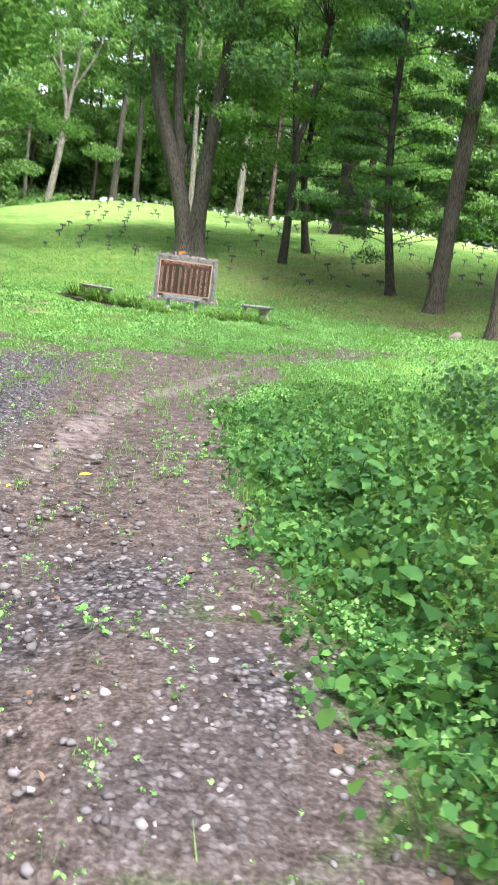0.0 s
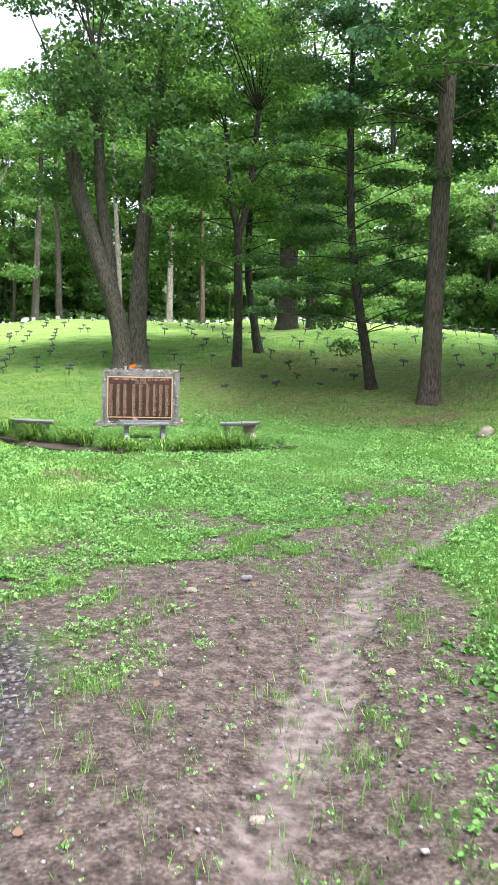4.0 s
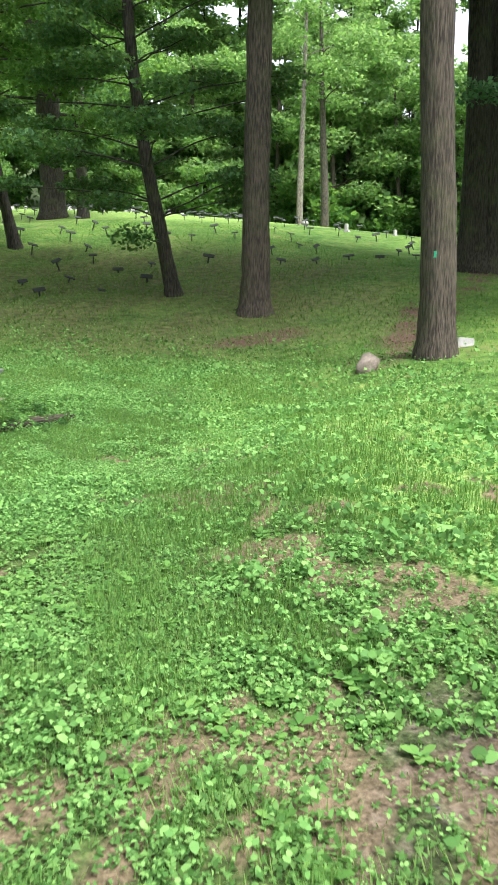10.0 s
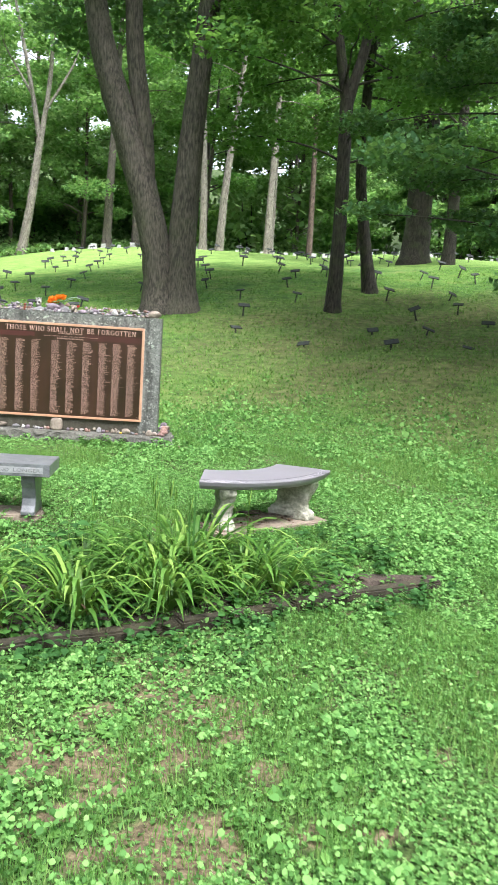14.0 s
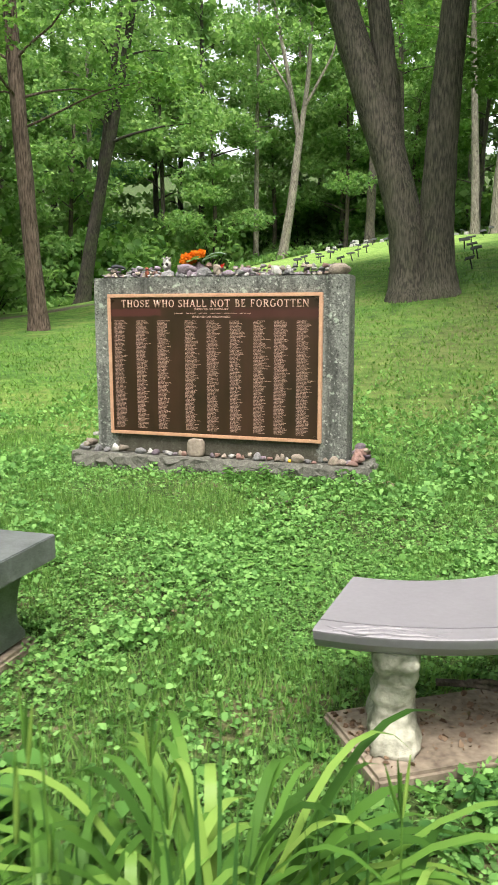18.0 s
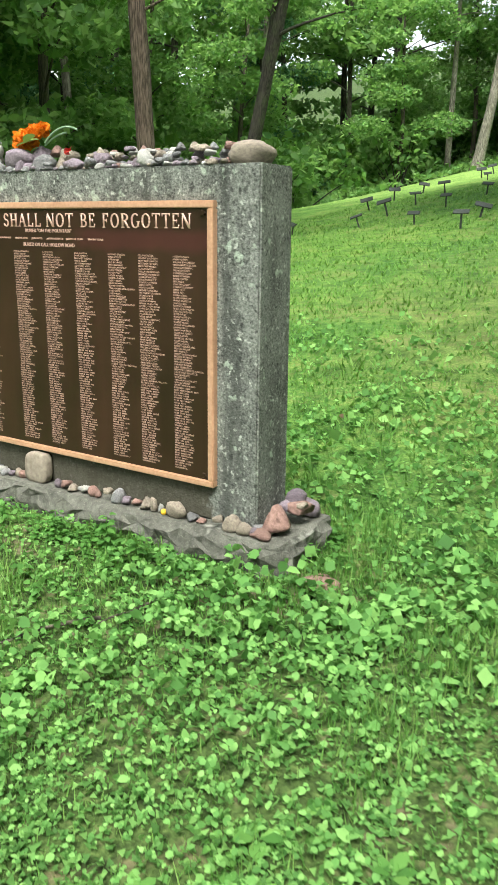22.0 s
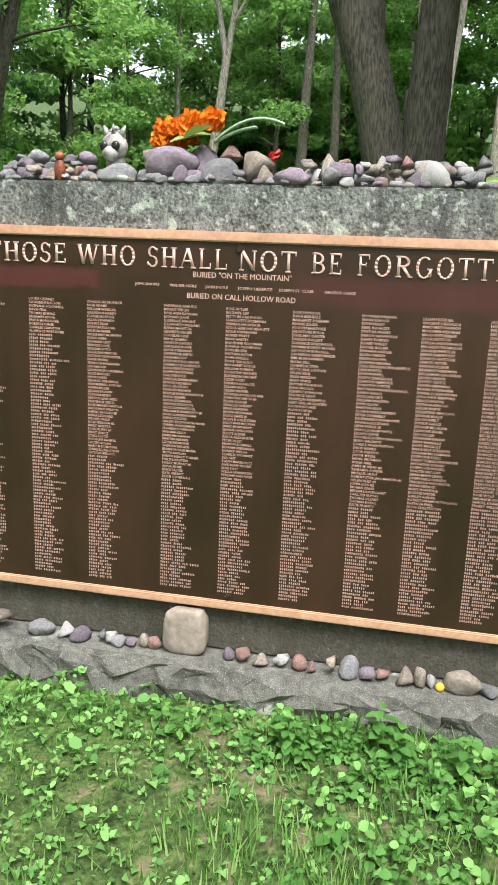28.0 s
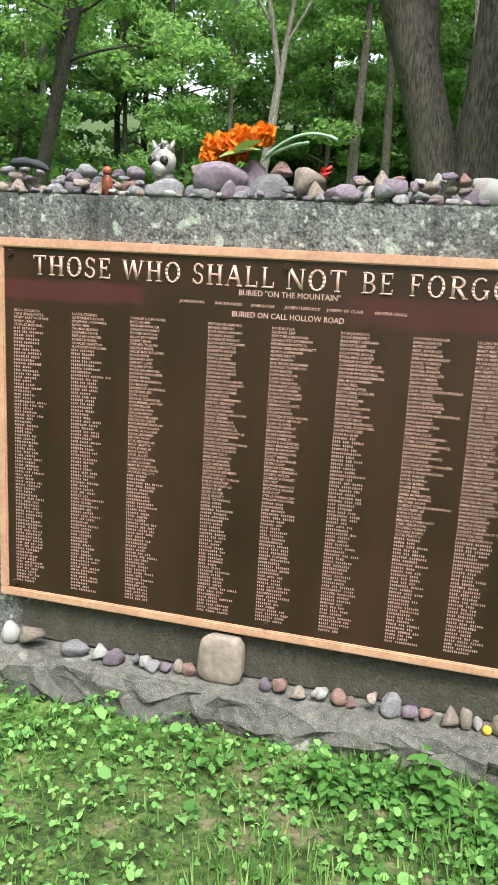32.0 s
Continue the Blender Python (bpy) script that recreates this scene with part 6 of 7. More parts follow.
weeds = [weed_mesh(80, 0.18, 0.058, 7, 0.74), weed_mesh(81, 0.13, 0.046, 6, 0.7), weed_mesh(82, 0.09, 0.05, 4, 0.86), weed_mesh(83, 0.16, 0.042, 7, 0.66), weed_mesh(84, 0.06, 0.04, 4, 0.9)]
for me in weeds:
    me.materials.append(WEED)


ivies = [me.copy() for me in weeds]
for me in ivies:
    me.materials[0] = HEDGE


def weed(x, y, k, size, dark=False):
    ob = new("weed_plant", (ivies if dark else weeds)[k])
    ob.matrix_world = pose(x, y, land(x, y), rnd.uniform(-8, 8), rnd.uniform(-8, 8), rnd.uniform(0, 360)) @ Matrix.Scale(size, 4)
    tagged(ob, "dark green ivy-like weed in the lawn" if dark else "bright green broad-leaved weed in the lawn", "weed", "weeds in the lawn")


for n in range(52):
    # a thick cluster before the middle of the base, a few along its foot
    x = rnd.gauss(0.45, 0.27) if n < 44 else rnd.uniform(-1.3, 1.25)
    weed(x, -0.2 - abs(rnd.gauss(0, 0.1 if n < 44 else 0.06)), rnd.choice((0, 1, 2, 3, 4)) if n < 44 else rnd.choice((1, 2, 4)), rnd.uniform(0.42, 0.8) if n < 44 else rnd.uniform(0.4, 0.7))
for n in range(34):
    a = rnd.uniform(0, 1)
    weed(1.8 + 1.2 * a + rnd.uniform(-0.1, 0.2), -4.14 + 0.62 * a + rnd.gauss(0, 0.08), rnd.choice((2, 2, 4, 1)), rnd.uniform(0.6, 1.0), n % 4 > 0)
for n in range(26):
    weed(rnd.uniform(1.2, 1.6) if n % 2 else rnd.uniform(0.3, 1.4), rnd.uniform(-0.3, 0.6) if n % 2 else rnd.uniform(-0.8, -0.35), rnd.choice((1, 2, 4, 4)), rnd.uniform(0.45, 0.8))
for n in range(110):
    t = rnd.random() * 3.2
    k = min(int(t), 3)
    x, y = EDGE[k][0] + (EDGE[k + 1][0] - EDGE[k][0]) * (t - k), EDGE[k][1] + (EDGE[k + 1][1] - EDGE[k][1]) * (t - k)
    weed(x + rnd.gauss(0, 0.12), y - 0.1 - abs(rnd.gauss(0, 0.14)) if n % 3 else y + 0.08 + abs(rnd.gauss(0, 0.1)), rnd.choice((1, 2, 2, 4, 4)), rnd.uniform(0.7, 1.2), n % 3 > 0)
for n in range(110):
    x, y = rnd.uniform(0.4, 3.3), -5.2
    y = float(np.interp(-x, [-3.55, -2.45, -1.75, -0.75, 0.5], [-4.4, -5.0, -5.4, -5.85, -6.0])) + rnd.uniform(0.1, 0.75)
    weed(x, y, rnd.choice((0, 2, 2, 3, 4)), rnd.uniform(0.8, 1.4), n % 3 > 0)


# broad weeds crowd out the lilies in one part of the bed
for n in range(24):
    weed(rnd.uniform(0.6, 1.4), rnd.uniform(-4.9, -4.35), rnd.choice((0, 3, 3, 1)), rnd.uniform(1.3, 2.0), n % 2 > 0)


# taller weeds stand out of the bank beside the track
for n in range(120):
    y = rnd.uniform(-27.3, -20.2)
    x = float(np.interp(y, EDGE_Y, EDGE_X)) + 0.12 + 1.9 * rnd.random() ** 1.4
    size = rnd.uniform(1.3, 2.5) * float(np.interp(y, [-25, -20.5], [1.15, 0.55])) * min(1.0, 0.5 + x - float(np.interp(y, EDGE_Y, EDGE_X)))
    ob = new("tall_weed", ivies[rnd.choice((0, 1, 2, 3))])
    ob.matrix_world = pose(x, y, land(x, y), rnd.uniform(-14, 14), rnd.uniform(-14, 14), rnd.uniform(0, 360)) @ Matrix.Scale(size, 4)
    tagged(ob, "leafy green weed on the bank beside the track", "weed", "weeds on the bank")


# ---- lawn, pebbles and fallen leaves ----

def round_leaves(c, size, rnd, up):
    """Six-cornered leaves, slightly cupped."""
    n = len(c)
    nor = rnd.randn(n, 3) * (1 - up) + np.array([0, 0, up])
    nor /= np.linalg.norm(nor, axis=1)[:, None]
    d = np.cross(nor, rnd.randn(n, 3))
    d /= np.linalg.norm(d, axis=1)[:, None] + 1e-9
    w = np.cross(nor, d)
    s = (size * (0.55 + 0.9 * rnd.rand(n)))[:, None]
    corners = [(-0.5, 0.0, -0.08), (-0.22, 0.34, 0.1), (0.2, 0.36, 0.1), (0.52, 0.0, -0.06), (0.2, -0.36, 0.1), (-0.22, -0.34, 0.1)]
    v = np.stack([c + (d * a + w * b + nor * h) * s for a, b, h in corners], 1)
    return v.reshape(-1, 3), np.arange(6 * n, dtype=np.int32).reshape(-1, 6)


def threes(c, size, rnd):
    """Three leaflets round each place, as clover grows."""
    a = rnd.rand(len(c))[:, None] * 6.28 + np.array([0, 2.09, 4.19])[None] + 0.25 * rnd.randn(len(c), 3)
    r = (size[:, None] * 0.42)
    o = np.stack([np.cos(a) * r, np.sin(a) * r, 0.15 * size[:, None] * rnd.randn(len(c), 3)], -1)
    return (c[:, None] + o).reshape(-1, 3), np.repeat(size * 0.8, 3)


def scatter(rnd, count, near, far, x0, x1, y0, y1, thin):
    """Places on the lawn, thinning out away from the line walked; thin(x, y) is the share kept. Returns the distance too."""
    x, y = rnd.uniform(x0, x1, count), rnd.uniform(y0, y1, count)
    d, _ = from_line(x, y, WALK)
    keep = rnd.rand(count) < thin(x, y) * np.clip((far - d) / (0.6 * far), 0, 1) / (1 + (d / near) ** 2)
    # nothing grows through the stones, slabs and bed timbers
    keep &= ~((np.abs(x) < 1.27) & (y > -0.1) & (y < 0.36))
    keep &= ~((np.abs(x + 0.02) < 0.5) & (np.abs(y + 3.47) < 0.15))
    bx, by = x - 1.84, y + 2.73
    a = radians(34.5)
    u, w = bx * math.cos(a) + by * math.sin(a), -bx * math.sin(a) + by * math.cos(a)
    keep &= ~((np.abs(u - 0.02) < 0.56) & (np.abs(w + 0.83) < 0.21))
    return x[keep], y[keep], d[keep]


def lawn_share(x, y):
    d, g, _ = cover(x, y)
    bare = np.clip(1.5 * d + 1.7 * g - 0.12, 0, 1)
    ragged = (bare > 0.02) * (0.7 * (patchy(x, y, 8, 2.2) - 0.5) + 0.9 * (patchy(x, y, 9, 5.5) - 0.5) + 1.1 * (patchy(x, y, 11, 12.0) - 0.5))
    full = np.clip(1.1 - 1.45 * bare + ragged, 0, 1) * (0.5 + 0.6 * patchy(x, y, 5))
    full = full * (1 - 0.78 * dry(x, y))
    return np.clip(full * np.where(bare > 0.2, 0.35 + 0.8 * patchy(x, y, 8, 3.4), 1.0) + (0.2 * patchy(x, y, 38, 7.0) ** 5 + 0.008) * np.where(y < -20.5, 0.25, 1.0), 0, 1)


def grassy(x, y):
    """Where blades of grass win over the clover."""
    return smooth(0.48, 0.66, 0.6 * patchy(x, y, 44, 0.8) + 0.4 * patchy(x, y, 45, 2.6))


def rosettes(rnd, x, y, size):
    """Flat rosettes of broad leaves: six leaves round each place."""
    n = len(x)
    a = (rnd.rand(n)[:, None] + np.arange(6)[None] / 6 + 0.05 * rnd.randn(n, 6)) * 2 * np.pi
    s = size[:, None] * (0.7 + 0.6 * rnd.rand(n, 6))
    rise = 0.15 + 0.5 * rnd.rand(n, 6)
    c = np.stack([np.cos(a), np.sin(a), rise], -1)
    w = np.stack([-np.sin(a), np.cos(a), 0 * a], -1)
    o = np.stack([x, y, height(x, y) + 0.012], -1)[:, None]
    v = [o + (c * u) * s[..., None] + w * (b * s)[..., None] + np.array([0, 0, 1.0]) * (h * s)[..., None] for u, b, h in ((0.12, 0, 0), (0.5, 0.3, 0.02), (0.85, 0.24, -0.08), (1.1, 0, -0.2), (0.85, -0.24, -0.08), (0.5, -0.3, 0.02))]
    return np.stack(v, 2).reshape(-1, 3), np.arange(36 * n, dtype=np.int32).reshape(-1, 6)


def lawn():
    rnd = R(21)
    x, y, d = scatter(rnd, 2000000, 2.4, 8.0, -8, 12, -28, 6, lambda a, b: lawn_share(a, b) * (1.1 - 0.75 * grassy(a, b)) * (1 - 0.4 * smooth(1.3, 0.7, np.hypot((a + 0.25) / 1.3, (b + 0.75) / 0.75))))
    mound = patchy(x, y, 9, 1.6) * (0.4 + 1.2 * patchy(x, y, 10, 6.0))
    tall = 0.006 + 0.085 * rnd.rand(len(x)) ** 0.9 * (0.12 + 1.1 * mound)
    c = np.stack([x, y, height(x, y) + tall], -1)
    size = 0.0185 * (1 + 0.18 * d) * (0.5 + 0.7 * patchy(x, y, 3, 1.1) + 0.5 * mound) * np.where(rnd.rand(len(x)) < 0.09, 1.6, 1.0) * (1 - 0.3 * smooth(-14.5, -16, y))
    close = (d < 1.7) | (np.hypot(x, y + 0.7) < 1.5)
    few = close & (rnd.rand(len(x)) < 0.62)
    v, q = round_leaves(*threes(c[few], size[few], rnd), rnd, 0.56)
    ob = mesh_object("ground_ivy", v, q, CLOVER)
    tagged(ob, "small round ground ivy leaves over the lawn", "ground cover", kind="stuff")
    v, q = leaves(c[~close], size[~close] * 1.05, rnd, 0.5, 0.46, 0.1)
    ob = mesh_object("clover", v, q, CLOVER)
    tagged(ob, "low clover and ground ivy leaves over the lawn", "ground cover", kind="stuff")
    # the smallest leaves fill the gaps beside the line walked
    x, y, d = scatter(rnd, 900000, 1.6, 3.6, -3, 6, -17, 0.5, lambda a, b: lawn_share(a, b) * (1 - 0.35 * smooth(1.6, 0.9, np.hypot(a / 1.4, b + 0.6))))
    k = len(x)
    o = np.stack([x, y, height(x, y) + 0.004 + 0.02 * rnd.rand(k)], -1)
    a, s = rnd.rand(k) * 6.28, 0.007 + 0.009 * rnd.rand(k)
    tilt = 0.5 * rnd.randn(3, k)
    v = np.stack([o + np.stack([np.cos(a + t) * s, np.sin(a + t) * s, tilt[i] * s], -1) for i, t in enumerate((0, 2.3, 4.0))], 1).reshape(-1, 3)
    ob = mesh_object("chickweed", v, np.arange(3 * k).reshape(-1, 3), CHICKWEED)
    tagged(ob, "tiny green chickweed leaves between the clover", "ground cover", kind="stuff")
    x, y, d = scatter(rnd, 46000, 2.6, 8.0, -3, 9, -17.5, -1, lambda a, b: np.clip(lawn_share(a, b) - 0.15, 0, 1) * 1.3 * patchy(a, b, 33, 1.2) ** 2)
    v, q = rosettes(rnd, x, y, 0.022 + 0.034 * rnd.rand(len(x)) ** 1.6)
    ob = mesh_object("plantain", v, q, WEED)
    tagged(ob, "broad-leaved plantain rosettes in the lawn", "weeds", kind="stuff")
    x, y, d = scatter(rnd, 1900000, 3.0, 20.0, -11, 20, -28, 18, lambda a, b: np.clip(lawn_share(a, b) * 0.4 + patchy(a, b, 12, 0.7) ** 2 * 0.8 * (lawn_share(a, b) > 0.15) + 0.7 * smooth(1.5, 0.7, np.hypot(a / 1.3, (b + 0.6) / 0.7)), 0, 1))
    x2, y2, d2 = scatter(rnd, 1500000, 2.6, 6.0, -5, 8, -24, 1, lambda a, b: np.clip(lawn_share(a, b) * (0.25 + 1.5 * grassy(a, b)), 0, 1))
    x, y, d = np.concatenate([x, x2]), np.concatenate([y, y2]), np.concatenate([d, d2])
    k = len(x)
    h = (0.036 + 0.03 * grassy(x, y) + 0.001 * d) * (0.45 + rnd.rand(k))
    a = rnd.rand(k) * 6.28
    lean = 0.8 * rnd.rand(k) * h
    dx, dy = np.cos(a), np.sin(a)
    w = 0.0022 * (1 + 0.3 * d) * (0.7 + 0.6 * rnd.rand(k))
    base = np.stack([x, y, height(x, y) - 0.004], -1)
    side = np.stack([-dy * w, dx * w, 0 * x], -1)
    tip = base + np.stack([dx * lean, dy * lean, h], -1)
    v = np.stack([base - side, base + side, tip], 1).reshape(-1, 3)
    # coarser tufts on the slope beyond
    k = 110000
    x, y = rnd.uniform(-9, 20, k), rnd.uniform(-3, 24, k)
    keep = (from_line(x, y, WALK)[0] > 3.0) & (rnd.rand(k) < 0.25 + patchy(x, y, 61, 1.4)) & ~((np.abs(x) < 1.3) & (np.abs(y - 0.15) < 0.3))
    x, y = x[keep], y[keep]
    k = len(x)
    a, h = rnd.rand(k) * 6.28, 0.035 + 0.055 * rnd.rand(k) ** 2
    w = 0.007 + 0.012 * rnd.rand(k)
    base = np.stack([x, y, height(x, y) - 0.006], -1)
    side = np.stack([-np.sin(a) * w, np.cos(a) * w, 0 * x], -1)
    far = np.stack([base - side, base + side, base + np.stack([np.cos(a) * h, np.sin(a) * h, h], -1)], 1).reshape(-1, 3)
    # soft tufts of longer grass beside the line walked
    x, y, d = scatter(rnd, 2600, 3.0, 7.0, -4, 7, -16.5, -0.6, lambda a, b: np.clip(lawn_share(a, b), 0, 1) * (0.15 + grassy(a, b)))
    k, blades = len(x), 46
    a, out = rnd.rand(k, blades) * 6.28, 0.075 * rnd.rand(k, blades) ** 0.7
    x, y = (x[:, None] + np.cos(a) * out).ravel(), (y[:, None] + np.sin(a) * out).ravel()
    h = (0.05 + 0.05 * rnd.rand(k)[:, None] * np.ones((1, blades))).ravel() * (0.6 + 0.5 * rnd.rand(k * blades))
    lean = 0.55 * h * rnd.rand(k * blades)
    b = a.ravel() + 0.7 * rnd.randn(k * blades)
    base = np.stack([x, y, height(x, y) - 0.004], -1)
    side = np.stack([-np.sin(b), np.cos(b), 0 * b], -1) * (0.0016 + 0.0012 * rnd.rand(k * blades))[:, None]
    tufts = np.stack([base - side, base + side, base + np.stack([np.cos(b) * lean, np.sin(b) * lean, h], -1)], 1).reshape(-1, 3)
    v = np.concatenate([v, far, tufts])
    k = len(v) // 3
    ob = mesh_object("grass", v, np.arange(3 * k).reshape(-1, 3), BLADE)
    tagged(ob, "short green grass blades among the clover", "grass", kind="stuff")


def stone_mesh(seed, detail=2, jag=0.25, facets=0.0):
    rnd = random.Random(seed)
    bm = bmesh.new()
    if facets:
        # a broken stone: the hull of a few points, its edges worn
        for _ in range(rnd.randint(11, 17)):
            p = Vector((rnd.gauss(0, 1), rnd.gauss(0, 1), rnd.gauss(0, 0.9))).normalized()
            bm.verts.new(p * rnd.uniform(0.85, 1.1))
        hull = bmesh.ops.convex_hull(bm, input=bm.verts[:])
        bmesh.ops.delete(bm, geom=[g for g in hull["geom_interior"] if isinstance(g, bmesh.types.BMVert)], context="VERTS")
        bmesh.ops.bevel(bm, geom=bm.edges[:] + bm.verts[:], offset=0.07, segments=2, affect="EDGES", clamp_overlap=True)
    else:
        bmesh.ops.create_icosphere(bm, subdivisions=detail, radius=1)
    off = Vector((rnd.uniform(0, 50), rnd.uniform(0, 50), rnd.uniform(0, 50)))
    for v in bm.verts:
        v.co *= 1 + jag * (0.25 if facets else 1) * (noise.noise(v.co * 0.9 + off) + 0.45 * noise.noise(v.co * 2.3 + off))
    for v in bm.verts:
        v.co.z = max(v.co.z, -0.72)
    me = bpy.data.meshes.new("stone")
    bm.to_mesh(me)
    bm.free()
    for p in me.polygons:
        p.use_smooth = True
    return me


def pebbles():
    rnd = R(22)
    base = [stone_mesh(900 + k, 1, 0.7) for k in range(6)]
    shapes = []
    for me in base:
        co = np.zeros(len(me.vertices) * 3)
        me.vertices.foreach_get("co", co)
        shapes.append((co.reshape(-1, 3), np.array([p.vertices[:] for p in me.polygons])))
        bpy.data.meshes.remove(me)
    V, Q, n = [], [], 0
    count = 95000
    x, y = rnd.uniform(-4.5, 5.5, count), rnd.uniform(-28, -12, count)
    d, g, _ = cover(x, y)
    keep = (rnd.rand(count) < np.clip(np.where(y < -19, 0.2, 0.36) * d * (0.3 + 1.3 * patchy(x, y, 95, 1.2)) + 0.7 * g * np.where(y < -23.5, 0.6, 1.0), 0, 1)) & (from_line(x, y, WALK)[0] < 4.2)
    x, y = x[keep], y[keep]
    z = height(x, y)
    for px, py, pz in zip(x, y, z):
        co, tri = shapes[rnd.randint(6)]
        s = 0.004 + 0.012 * rnd.rand() ** 3 + (0.02 if rnd.rand() < 0.006 else 0) + (0.016 * rnd.rand() ** 2.5 if py < -22 else 0)
        a = rnd.rand() * 6.28
        c, sn = math.cos(a), math.sin(a)
        p = co * (s, s * (0.6 + 0.4 * rnd.rand()), s * 0.6)
        V.append(np.stack([p[:, 0] * c - p[:, 1] * sn + px, p[:, 0] * sn + p[:, 1] * c + py, p[:, 2] + pz + s * 0.15], -1))
        Q.append(tri + n)
        n += len(co)
    m, nt, b = nodes_of("mixed pebbles", 0.85)
    geo = nt.nodes.new("ShaderNodeNewGeometry")
    nt.links.new(ramp(nt, geo.outputs["Random Per Island"], [(0.0, (0.045, 0.04, 0.041)), (0.5, (0.112, 0.1, 0.102)), (0.88, (0.175, 0.16, 0.159)), (1.0, (0.32, 0.295, 0.29))]), b.inputs["Base Color"])
    ob = mesh_object("pebbles", np.concatenate(V), np.concatenate(Q), m)
    tagged(ob, "grey and pale pebbles bedded in the track", "pebbles", kind="stuff")


def litter():
    """Dry leaves strewn on the track and under the trees."""
    rnd = R(23)
    count = 34000
    x, y = rnd.uniform(-4, 14, count), rnd.uniform(-27, 4, count)
    d, g, l = cover(x, y)
    keep = rnd.rand(count) < np.clip(0.34 * d + 0.06 * g + 1.2 * l + 0.006, 0, 1)
    x, y = x[keep], y[keep]
    v, q = round_leaves(np.stack([x, y, height(x, y) + 0.012], -1), (0.012 + 0.026 * rnd.rand(len(x)) ** 2) * np.where(y > -8, 1.4, 1.0), rnd, 0.6)
    # crumbled leaves gather on the slab under the curved bench
    k = 420
    at = [R_BENCH @ Vector((px, py, 0.036)) for px, py in zip(-0.52 + 1.05 * rnd.rand(k) ** 1.5, -0.83 + 0.17 * np.clip(0.55 * rnd.randn(k) + 0.3, -1, 1))]
    w, f = round_leaves(np.array(at), 0.008 + 0.016 * rnd.rand(k), rnd, 0.7)
    v, q = np.concatenate([v, w]), np.concatenate([q, f + len(v)])
    ob = mesh_object("fallen_leaves", v, q, DRY)
    tagged(ob, "dry brown fallen leaves on the ground", "leaf litter", kind="stuff")


def bank():
    """Rank weeds on the bank beside the start of the track."""
    rnd = R(24)
    V, Q, n = [], [], 0
    for count, size in ((44000, 0.038), (12000, 0.062)):
        y = rnd.uniform(-28.5, -18.2, count)
        edge = np.interp(y, EDGE_Y, EDGE_X) + 0.12
        inn = 4.5 * rnd.rand(count) ** 1.5
        x = edge + inn + 0.16 * rnd.randn(count) + 0.25 * (patchy(edge, y, 18, 2.4) - 0.5)
        lift = np.interp(y, [-28, -25, -23, -21, -19.5], [1.0, 0.75, 0.42, 0.22, 0.16])
        top = lift * (0.1 + 0.9 * smooth(0.0, 1.5, inn)) * (0.25 + 1.5 * patchy(x, y, 15, 1.8) * (0.4 + 1.2 * patchy(x, y, 16, 3.5)))
        z = height(x, y) + top * (0.35 + 0.65 * rnd.rand(count) ** 0.5)
        v, q = round_leaves(np.stack([x, y, z], -1), size * np.interp(y, [-21.5, -18.5], [1, 0.55]), rnd, 0.45)
        V.append(v)
        Q.append(q + n)
        n += len(v)
    ob = mesh_object("weed_bank", np.concatenate(V), np.concatenate(Q), HEDGE)
    tagged(ob, "rank green weeds and brambles on the bank", "weeds", kind="stuff")


lawn()
pebbles()
litter()
bank()
for k, (x, y, s) in enumerate(((2.95, -23.7, 0.5), (3.2, -24.7, 0.6), (7.0, -20.0, 0.8))):
    r2 = R(150 + k)
    bush = thing("roadside_bush", pose(x, y, land(x, y)) @ Matrix.Scale(s, 4), "dark dense bush on the bank beside the track", "bush", "roadside bushes")
    bs = [(r2.randn() * 0.8, r2.randn() * 0.8, 0.5 + r2.rand() * 1.5, 0.65, 0.5) for _ in range(12)]
    V, Q, n = [], [], 0
    for b in bs:
        w, f = sweep(bent((b[0] * 0.2, b[1] * 0.2, -0.1), b[:3], 5, 0.1, 0.03, r2.randint(999)), np.linspace(0.03, 0.008, 5), 5, 0, 0, n)
        V.append(w)
        Q.append(f)
        n += len(w)
    mesh_object("stem", np.concatenate(V), np.concatenate(Q), BARK_DARK, bush)
    w, f = leaves(cloud(bs, 6500, r2), 0.085, r2, 0.5)
    mesh_object("crown", w, f, LEAF_DEEP, bush)


# ---- stones laid on the memorial ----
SHAPES = [stone_mesh(200 + k, 3, 0.24 + 0.05 * (k % 4), 0.0 if k < 4 else 1.0) for k in range(10)]
COLOURS = {"g": (STONE_GREY, "grey"), "t": (STONE_TAN, "tan"), "r": (STONE_RED, "red brown"), "v": (STONE_VIOLET, "violet grey"), "w": (STONE_WHITE, "pale")}
made_stones = {}


def stone(x, y, z, sx, sy, sz, colour, shape=None, tilt=0.0, words="stone laid on the memorial", group="stones laid on the memorial", name="stone"):
    """A stone resting with its flat underside at z."""
    k = rnd.choice((0, 2, 4, 5, 6, 7, 8, 9)) if shape is None else shape
    key = (k, colour)
    if key not in made_stones:
        me = SHAPES[k].copy()
        me.materials.append(COLOURS[colour][0])
        made_stones[key] = me
    ob = new(name, made_stones[key])
    ob.matrix_world = pose(x, y, z + 0.7 * sz, rnd.uniform(-6, 6), tilt, rnd.uniform(-35, 35)) @ Matrix.Diagonal((sx, sy, sz, 1))
    return tagged(ob, COLOURS[colour][1] + (" rounded " if k < 4 else " rough ") + words, "stone", group)


TOP = 1.614
rnd = random.Random(77)
# front and back rows along the top, then a looser second layer
x = -1.03
